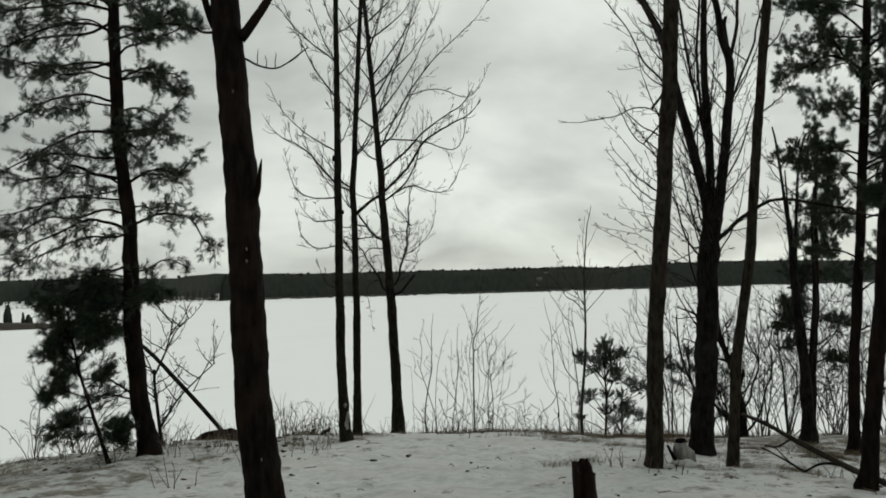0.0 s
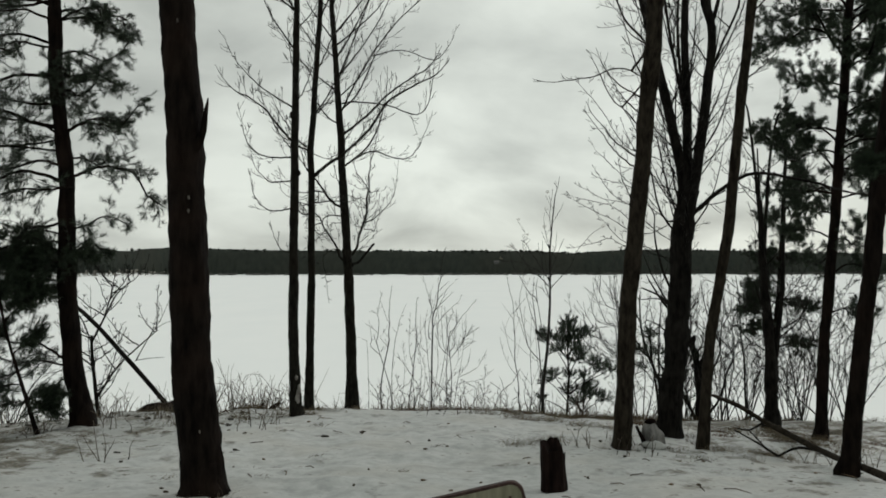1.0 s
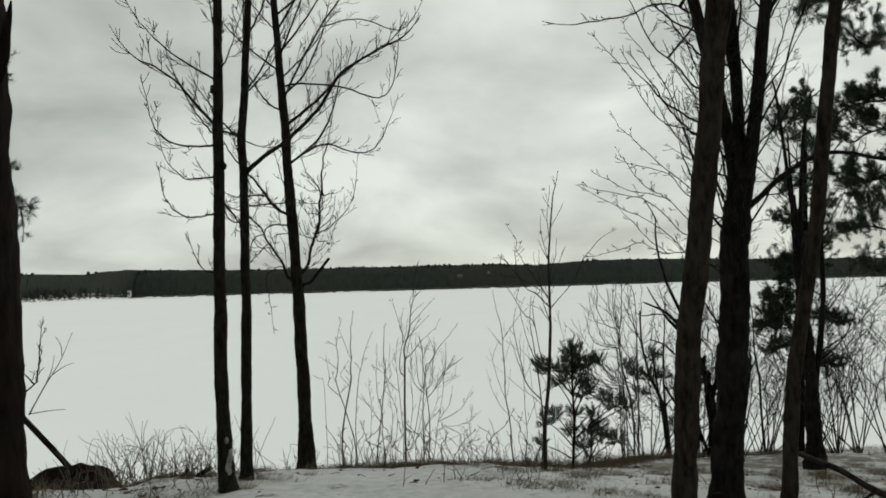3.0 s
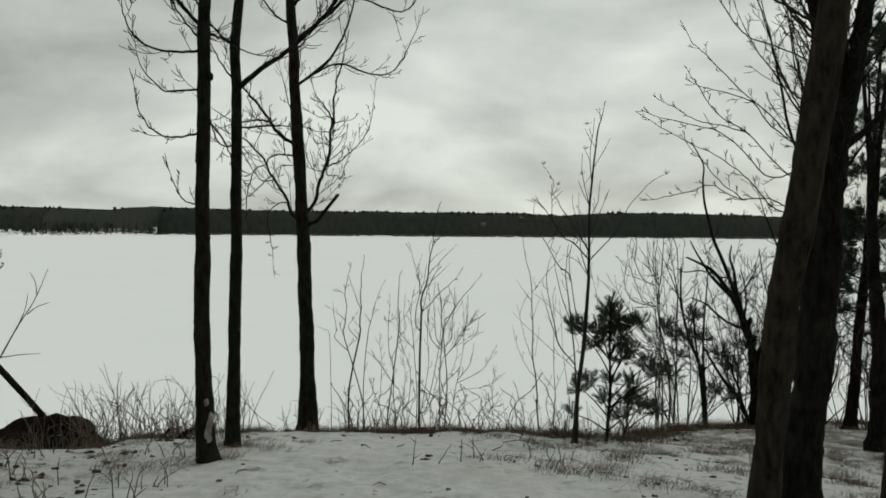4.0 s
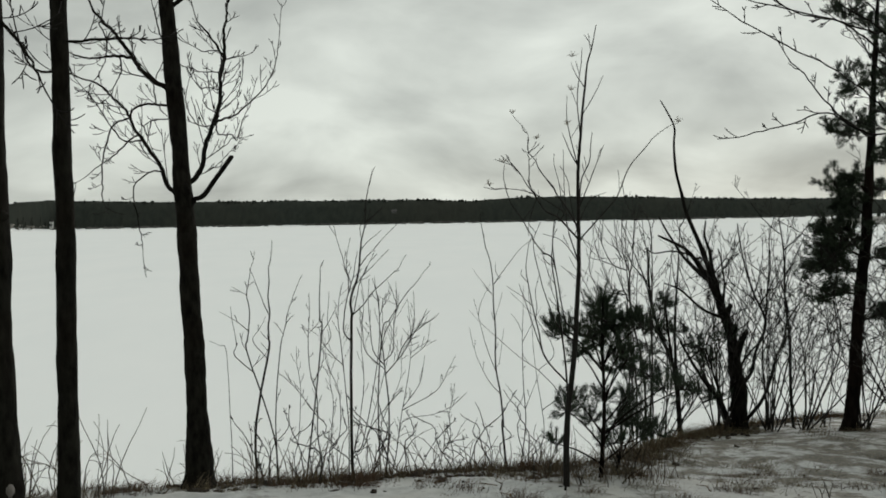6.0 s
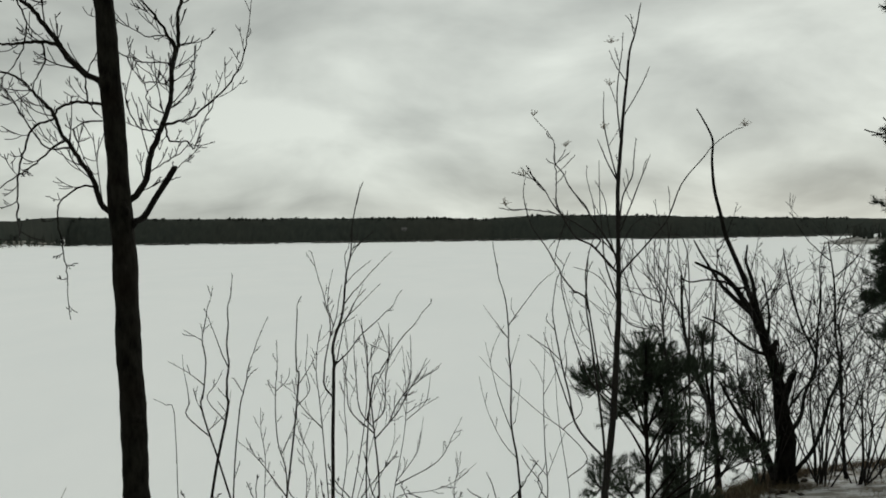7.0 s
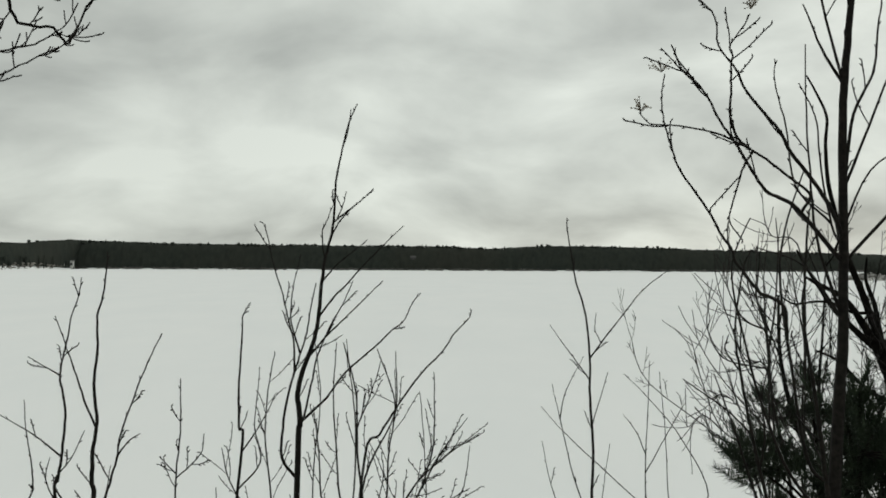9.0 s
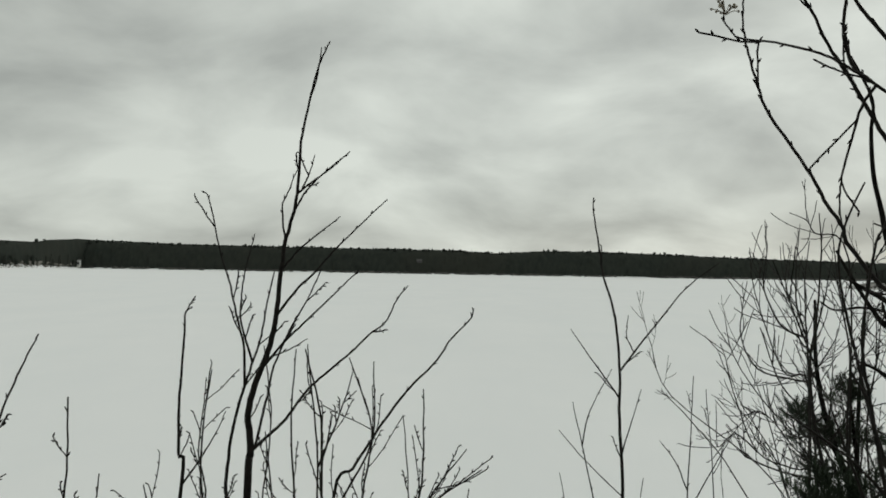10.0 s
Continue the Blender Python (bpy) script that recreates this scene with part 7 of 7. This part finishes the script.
thicket("bare_bush", "bare sprawling bush on the snowy slope", 131, [(q[0], q[1] + 0.35) for q in wx], 0.9, 6, TWIG, 1.1, (0.25, 0.6), 1, r=0.007, kids=3)

# ---- fallen and broken wood ----


def fallen_trunk():
    t = thing("dead_tree", (-3.24, 11.47, -0.4), "thin dead trunk leaning out of a brush heap", "dead tree")
    g = Geo(); line = smooth_line([(-3.21, 11.47, -0.54), (-3.32, 11.47, -0.28), (-4.09, 11.23, 0.7), (-4.51, 11.23, 1.08), (-4.74, 11.23, 1.28)], 4)
    g.tube(line, taper(len(line), 0.036, 0.02), 10, 0.15); g.link("trunk", ALDER_BARK, t, origin=t.location)
    rng = random.Random(141)
    for pts, r in (([(-3.69, 11.35, 0.3), (-3.53, 11.35, 0.58), (-3.36, 11.35, 0.84), (-3.23, 11.35, 1.13)], 0.008), ([(-3.53, 11.35, 0.57), (-3.45, 11.35, 0.75), (-3.42, 11.35, 0.9)], 0.005), ([(-3.68, 11.35, 0.31), (-3.47, 11.35, 0.34), (-3.31, 11.35, 0.35)], 0.005), ([(-3.43, 11.35, 0.71), (-3.33, 11.35, 0.78), (-3.22, 11.35, 0.82)], 0.005), ([(-3.34, 11.35, 0.89), (-3.35, 11.35, 1), (-3.4, 11.35, 1.09)], 0.004)):
        b = Geo(); ln = smooth_line(pts, 5); b.tube(ln, taper(len(ln), r, 0.0025), 6, 0.2); b.link("branch", TWIG, t, origin=t.location)
    c = Geo()
    for k in (9, 13, 16, 19, 21):
        p = line[min(k, len(line) - 1)]
        shoot(c, p, (UP + Vector((rng.uniform(-0.3, 0.6), rng.uniform(-0.3, 0.3), 0))).normalized(), rng.uniform(0.3, 0.5), 0.006, rng, 1, 0.2, 0.12, 3)
    tagged(c.link("twig_spray", TWIG, t, origin=t.location), kind="stuff")


def brush_heap():
    rng = random.Random(143)
    c = (-3.27, 11.47, -0.58)
    base = Vector((c[0], c[1], ground_height(c[0], c[1])))
    t = thing("brush_heap", base, "dark heap of uprooted soil and dead brush", "brush heap")
    g = Geo()
    g.lump((base.x - 0.05, base.y, base.z + 0.05), (0.46, 0.34, 0.25), rng, 0.5, 18, 30)
    g.link("soil", ROT, t, origin=base)
    for dx, r in ((0.06, 0.09), (-0.18, 0.07), (0.22, 0.06)):
        c = Geo(); c.lump((base.x + dx, base.y - 0.02, base.z + 0.2 - abs(dx) * 0.3), (r, r, 0.028), rng, 0.7, 6, 10); c.link("snow_cap", SNOW, t, "snow cap", origin=base)
    b = Geo()
    for i in range(420):
        p = base + Vector((rng.gauss(0.05, 0.24), rng.gauss(-0.05, 0.16), rng.uniform(0.03, 0.22)))
        d = Vector((rng.gauss(0.1, 0.7), rng.gauss(0, 0.5), rng.uniform(-0.1, 0.6))).normalized()
        k = rng.uniform(0.6, 1.5)
        b.tube([p, p + d * 0.06 * k + UP * rng.uniform(-0.02, 0.02), p + d * 0.13 * k - UP * 0.03], [0.0035, 0.003, 0.0015], 3)
    tagged(b.link("twig_litter", TWIG, t, origin=base), kind="stuff")
    for k in range(9):
        r = Geo()
        a = rng.uniform(-0.4, 3.5)
        p = base + Vector((rng.uniform(-0.2, 0.2), 0, 0.1))
        d = Vector((math.cos(a), rng.uniform(-0.5, 0.1), abs(math.sin(a)) * 0.6))
        ln = smooth_line([p, p + d * 0.15 + UP * 0.04, p + d * 0.3 - UP * 0.02, p + d * 0.42 + UP * rng.uniform(-0.06, 0.06)], 3)
        r.tube(ln, taper(len(ln), 0.016, 0.004), 6, 0.3); r.link("root", ROT, t, origin=base)


def stump():
    c = Vector((1.42, 5.67, 0.12))
    base = Vector((c.x, c.y, ground_height(c.x, c.y)))
    t = thing("stump", base, "dark rotten broken stump standing in snow", "stump")
    rng = random.Random(151)
    g = Geo()
    n = 22
    heights = [0.275 + 0.1 * noise.noise(Vector((math.cos(6.283 * k / n) * 2.2, math.sin(6.283 * k / n) * 2.2, 4.4))) + rng.uniform(-0.018, 0.018) for k in range(n)]
    for level in range(9):
        for k in range(n):
            a = 2 * math.pi * k / n
            u = level / 8
            r = 0.079 * (1 + 0.16 * math.exp(-u * 6) + 0.12 * noise.noise(Vector((math.cos(a) * 2, math.sin(a) * 2, u * 2))))
            lean = 0.012 * (k in (10, 11, 12)) * u
            g.v.append(base + Vector((math.cos(a) * r - 0.012 * u, math.sin(a) * r, -0.06 + u * (heights[k] + 0.06) + lean)))
    for level in range(8):
        for k in range(n):
            a, b = level * n + k, level * n + (k + 1) % n
            g.f.append((a, b, b + n, a + n))
    g.v.append(base + Vector((0.01, 0, 0.2)))
    for k in range(n):
        g.f.append((8 * n + k, 8 * n + (k + 1) % n, len(g.v) - 1))
    g.link("body", ROT, t, origin=base, smooth=False)


def grey_log():
    c = Vector((2.36, 7.9, 0.01))
    base = Vector((c.x, c.y, ground_height(c.x, c.y)))
    t = thing("broken_log", base, "short broken grey log leaning at a trunk's foot", "log")
    rng = random.Random(152)
    g = Geo()
    g.tube(smooth_line([base + Vector((0.06, 0, -0.06)), base + Vector((0.03, 0, 0.06)), base + Vector((-0.01, -0.01, 0.15)), base + Vector((-0.03, 0, 0.2))], 4), [0.06, 0.07, 0.08, 0.085, 0.085, 0.085, 0.083, 0.08, 0.076, 0.07, 0.062, 0.05, 0.03], 14, 0.5)
    g.link("wood", GREY_WOOD, t, "weathered grey heartwood", origin=base)
    k = Geo()
    k.tube(smooth_line([base + Vector((-0.02, -0.04, -0.04)), base + Vector((-0.075, -0.05, 0.08)), base + Vector((-0.125, -0.03, 0.19))], 4), taper(9, 0.026, 0.012), 8, 0.6)
    k.lump(base + Vector((0.0, 0, 0.225)), (0.05, 0.04, 0.022), rng, 0.8, 7, 10)
    k.link("bark", ROT, t, "dark peeling bark", origin=base)
    s = Geo(); s.lump(base + Vector((0.03, -0.05, 0.02)), (0.11, 0.07, 0.05), rng, 0.6, 7, 12); s.link("snow_drift", SNOW, t, "snow", origin=base)


def fallen_branch():
    pts = [(3.04, 8.54, 0.32), (3.17, 8.07, 0.29), (3.4, 8.07, 0.15), (3.62, 7.25, 0.06), (3.61, 6.43, 0.12), (3.68, 6.08, 0.11)]
    t = thing("fallen_branch", pts[2], "long fallen branch lying over grass and snow", "branch")
    g = Geo(); line = smooth_line(pts, 5); g.tube(line, taper(len(line), 0.016, 0.029), 9, 0.3); g.link("limb", BROWN_BARK, t, origin=t.location)
    for q, r in (([(3.74, 7.6, -0), (3.51, 7.6, 0.03), (3.35, 7.6, -0.04)], 0.016), ([(3.35, 7.6, -0.04), (3.18, 7.6, 0.07), (3, 7.6, 0.17)], 0.012), ([(3.33, 7.96, 0.17), (3.22, 7.96, 0.11), (3.11, 7.96, 0.12)], 0.01), ([(3.31, 7.49, -0.01), (3.22, 7.49, 0.05), (3.08, 7.49, 0.2)], 0.009)):
        s = Geo(); l2 = smooth_line(q, 5); s.tube(l2, taper(len(l2), r, r * 0.5), 6, 0.2); s.link("side_branch", ALDER_BARK, t, origin=t.location)


def propped_board():
    """A pale board with a dark rounded rim, low over the path on two posts."""
    a, b = Vector((1.18, 3.74, 0.66)), Vector((0.73, 3.74, 0.55))
    base = Vector(((a.x + b.x) / 2, a.y + 0.05, ground_height((a.x + b.x) / 2, a.y)))
    t = thing("propped_board", base, "pale weathered board with dark rounded edge on low posts", "board")
    run = a - b
    run.y = 0
    L = run.length + 0.1
    ex = run.normalized()
    ez = Vector((-ex.z, 0, ex.x))
    ey = Vector((0, 1, 0))

    def outline(inset, h=0.3, r=0.055):
        o = [(-0.1 + inset, -h), (-0.1 + inset, -inset)]
        for k in range(7):
            an = math.pi / 2 - k * math.pi / 12
            o.append((L - 0.1 - r + math.cos(an) * (r - inset), -r + math.sin(an) * (r - inset)))
        o.append((L - 0.1 - inset, -h))
        return o

    def slab(pts, y0, y1, name, mat, label=""):
        g = Geo()
        n = len(pts)
        for y in (y0, y1):
            for u, v in pts:
                g.v.append(b + ex * u + ez * v + ey * y)
        g.f.append(tuple(range(n))); g.f.append(tuple(reversed(range(n, 2 * n))))
        for k in range(n):
            g.f.append((k, k + n, (k + 1) % n + n, (k + 1) % n))
        g.link(name, mat, t, label, smooth=False, origin=base)
    slab(outline(0.0), 0.0, 0.035, "back_board", DARK_EDGE, "dark reddish rim")
    slab(outline(0.012), -0.006, 0.004, "face", PALE_BOARD, "pale stained face")
    bar = Geo()
    for k in range(4):
        p = b + ex * (L - 0.16) + ez * (-0.06 - 0.018 * k)
        bar.box(p + Vector((-0.006, -0.0085, -0.005)), p + Vector((0.006, -0.0065, 0.005)))
    bar.link("marks", DARK_EDGE, t, "small dark marks", smooth=False, origin=base)
    for u in (0.05, L - 0.25):
        p = b + ex * u
        g = Geo(); g.tube([Vector((p.x, p.y + 0.05, base.z - 0.2)), Vector((p.x, p.y + 0.05, p.z - 0.03))], [0.03, 0.03], 8); g.link("post", ROT, t, origin=base)


fallen_trunk()
brush_heap()
stump()
grey_log()
fallen_branch()
propped_board()
t = thing("broken_branch", (-1.69, 10.24, -0.24), "splintered dead branch on the ground by a trunk", "branch")
for q, r in (([(-1.78, 10.24, -0.23), (-1.67, 10.24, -0.18), (-1.58, 10.24, -0.1), (-1.49, 10.24, -0.05)], 0.026), ([(-1.76, 10.24, -0.21), (-1.74, 10.24, -0.12), (-1.69, 10.24, -0.06)], 0.018), ([(-1.58, 10.24, -0.11), (-1.52, 10.24, -0.14), (-1.48, 10.24, -0.1)], 0.014), ([(-1.98, 10.18, -0.31), (-1.72, 10.18, -0.25), (-1.56, 10.18, -0.21)], 0.009)):
    g = Geo(); l2 = smooth_line(q, 4); g.tube(l2, taper(len(l2), r, r * 0.7), 7, 0.3); g.link("limb", ROT, t, origin=t.location)

# ---- grass, weeds and litter ----


def grass(name, label, seed, spots, mat, blades, height, spread, width=0.004, bendy=0.5):
    rng = random.Random(seed)
    g = Geo()
    for x, y, s in spots:
        for i in range(int(blades * s)):
            px, py = x + rng.gauss(0, spread * s), y + rng.gauss(0, spread * s)
            p = Vector((px, py, ground_height(px, py) - 0.01))
            h = height * rng.uniform(0.4, 1.15) * s
            a = rng.uniform(0, 2 * math.pi)
            o = Vector((math.cos(a), math.sin(a), 0)) * h * bendy * rng.uniform(0.2, 1.4)
            g.blade(p, p + o + UP * h, width, p + o * 0.3 + UP * h * 0.6)
    return tagged(g.link(name, mat, smooth=False), label, "grass", kind="stuff")


rng = random.Random(171)
edge = []
for i in range(330):
    x = rng.uniform(-5.5, 8.5)
    by = float(np.interp(x, BROW_X, BROW_Y))
    edge.append((x, by + rng.gauss(-0.15, 0.4), rng.uniform(0.5, 1.1)))
for i in range(90):
    x = rng.uniform(1.2, 7.5)
    edge.append((x, rng.uniform(11.2, 16.5), rng.uniform(0.5, 1.1)))
for i in range(46):
    x = rng.uniform(-0.6, 5.5)
    by = float(np.interp(x, BROW_X, BROW_Y))
    edge.append((x, by + rng.gauss(-0.1, 0.25), rng.uniform(1.1, 2.0)))
rust = []
for i in range(190):
    x = rng.uniform(-0.9, 7.0)
    by = float(np.interp(x, BROW_X, BROW_Y))
    rust.append((x, by + rng.gauss(-0.12, 0.2), rng.uniform(0.5, 1.3)))
for i in range(70):
    x, y = rng.uniform(-0.8, 5.5), rng.uniform(8.6, 12.6)
    if x > 1.0 or y > 10.8:
        rust += [(rng.gauss(x, 0.06), rng.gauss(y, 0.05), rng.uniform(0.35, 0.85)) for k in range(2)]
for i in range(46):
    x = rng.uniform(-5.2, -1.2)
    by = float(np.interp(x, BROW_X, BROW_Y))
    cx, cy = x, by + rng.gauss(-0.35, 0.35)
    rust += [(rng.gauss(cx, 0.12), rng.gauss(cy, 0.1), rng.uniform(0.4, 0.95)) for k in range(2)]
rust += [(rng.gauss(-1.95, 0.22), rng.gauss(10.25, 0.1), rng.uniform(0.5, 1.0)) for k in range(16)]
grass("grass", "rusty dead grass matted along the brow", 177, rust, RUST_GRASS, 70, 0.1, 0.075, 0.003, 1.2)
grass("grass", "dry straw-coloured grass along the brow", 172, edge, STRAW, 40, 0.1, 0.08, 0.003, 1.3)
patches = [(rng.uniform(-4.5, 7), rng.uniform(5.4, 11.4), rng.uniform(0.2, 0.6)) for i in range(90)]
for i in range(26):
    cx, cy = rng.uniform(1.2, 6.0), rng.uniform(7.4, 13.6)
    patches += [(rng.gauss(cx, 0.3), rng.gauss(cy, 0.22), rng.uniform(0.3, 1.4) ** 1.7) for k in range(4)]
for i in range(14):
    cx, cy = rng.uniform(-5.0, -2.0), rng.uniform(8.0, 11.0)
    patches += [(rng.gauss(cx, 0.25), rng.gauss(cy, 0.2), rng.uniform(0.3, 1.4) ** 1.5) for k in range(4)]
for i in range(14):
    cx, cy = rng.uniform(-5, -0.9), rng.uniform(5.6, 9.6)
    patches += [(rng.gauss(cx, 0.3), rng.gauss(cy, 0.25), rng.uniform(0.2, 0.7)) for k in range(4)]
patches += [(rng.gauss(-1.0, 0.3), rng.gauss(9.6, 0.35), rng.uniform(0.5, 1.0)) for i in range(12)]
# tufts gather at the feet of the trunks
for fx, fy, n in ((-1.04, 9.66, 5), (-1.3, 9.0, 5), (-0.9, 11.66, 5), (-1.9, 10.2, 7), (-2.4, 10.4, 6), (-0.6, 5.1, 3), (4.6, 16.0, 8), (5.5, 15.2, 6), (1.35, 7.6, 4), (2.0, 8.9, 6), (2.3, 8.0, 4), (4.1, 10.4, 5), (3.2, 8.1, 7), (3.9, 9.0, 6), (0.9, 9.4, 3), (-1.6, 9.2, 4)):
    patches += [(rng.gauss(fx, 0.22), rng.gauss(fy, 0.12), rng.uniform(0.5, 1.5)) for k in range(n)]
grass("grass", "sparse dry grass poking through thin snow", 173, patches, STRAW, 90, 0.062, 0.07, 0.0026, 1.7)
weeds = [(rng.uniform(-2.9, -1.3), rng.uniform(10.0, 11.6), rng.uniform(0.5, 1.15)) for i in range(26)]
weeds += [(rng.uniform(-4.8, -2.6), rng.uniform(8.6, 10.5), rng.uniform(0.3, 0.8)) for i in range(18)]
weeds += [(rng.uniform(-1.2, 2.4), rng.uniform(11.5, 12.5), rng.uniform(0.4, 0.8)) for i in range(30)]
weeds += [(rng.uniform(-3.4, -1.1), rng.uniform(6.4, 8.8), rng.uniform(0.25, 0.5)) for i in range(12)]
weeds += [(rng.uniform(-4.2, -1.3), rng.uniform(8.8, 10.2), rng.uniform(0.2, 0.45)) for i in range(14)]
weeds += [(rng.uniform(0.6, 4.5), rng.uniform(7.0, 10.5), rng.uniform(0.25, 0.45)) for i in range(10)]


def dead_weeds():
    rng = random.Random(174)
    g = Geo()
    for x, y, s in weeds:
        for i in range(6):
            px, py = x + rng.gauss(0, 0.11), y + rng.gauss(0, 0.09)
            p = Vector((px, py, ground_height(px, py) - 0.01))
            shoot(g, p, (UP + Vector((rng.gauss(0, 0.16), rng.gauss(0, 0.16), 0))).normalized(), 0.58 * s * rng.uniform(0.6, 1.2), 0.0046, rng, 1 if rng.random() < 0.4 else 0, -0.5, 0.26, 2, tip=0.0018, spread=(0.25, 0.6))
    return tagged(g.link("weeds", WEED), "tall dead weed stalks at the brow", "weeds", kind="stuff")


def litter():
    rng = random.Random(175)
    g = Geo()
    for i in range(520):
        x, y = rng.uniform(-5, 7), rng.uniform(4.2, 11.8)
        if noise.noise(Vector((x * 0.8, y * 0.8, 9))) < rng.uniform(-0.5, 0.5):
            continue
        z = ground_height(x, y)
        if rng.random() < 0.5:
            g.lump((x, y, z + 0.003), (rng.uniform(0.006, 0.022), rng.uniform(0.006, 0.022), rng.uniform(0.004, 0.012)), rng, 0.6, 4, 6)
        else:
            a, L = rng.uniform(0, 6.28), rng.uniform(0.04, 0.22)
            d = Vector((math.cos(a), math.sin(a), 0)) * L
            p = Vector((x, y, z + 0.006))
            g.tube([p, p + d * 0.5 + UP * rng.uniform(0, 0.02) + Vector((d.y, -d.x, 0)) * 0.15, p + d], [0.004, 0.004, 0.002], 4)
    return tagged(g.link("litter", LITTER), "fallen twigs, cones and leaf crumbs on snow", "litter", kind="stuff")


dead_weeds()
litter()


def clods():
    """Crumbs of bare earth that break the snow along the brow and under the trees."""
    rng = random.Random(176)
    g = Geo()
    for i in range(1000):
        if i < 420:
            x = rng.uniform(-1.2, 6.0)
            y = float(np.interp(x, BROW_X, BROW_Y)) + rng.gauss(-0.2, 0.35)
        else:
            x, y = rng.uniform(-4.5, 5.5), rng.uniform(6.2, 12.4)
            if noise.noise(Vector((x * 1.1, y * 1.1, 4))) + 0.12 * abs(x - 0.3) < rng.uniform(0.0, 0.7):
                continue
        if i > 700:
            x, y = rng.uniform(-4.6, -1.4), rng.uniform(8.4, 10.4)
        r = rng.uniform(0.006, 0.026) * (1.2 if i < 420 else 0.8)
        g.lump((x, y, ground_height(x, y)), (r * rng.uniform(0.8, 1.8), r * rng.uniform(0.8, 1.6), r * 0.7), rng, 1.3, 6, 9)
    return tagged(g.link("earth_crumbs", SOIL), "dark crumbs of bare earth breaking through snow", "soil", kind="stuff")


clods()
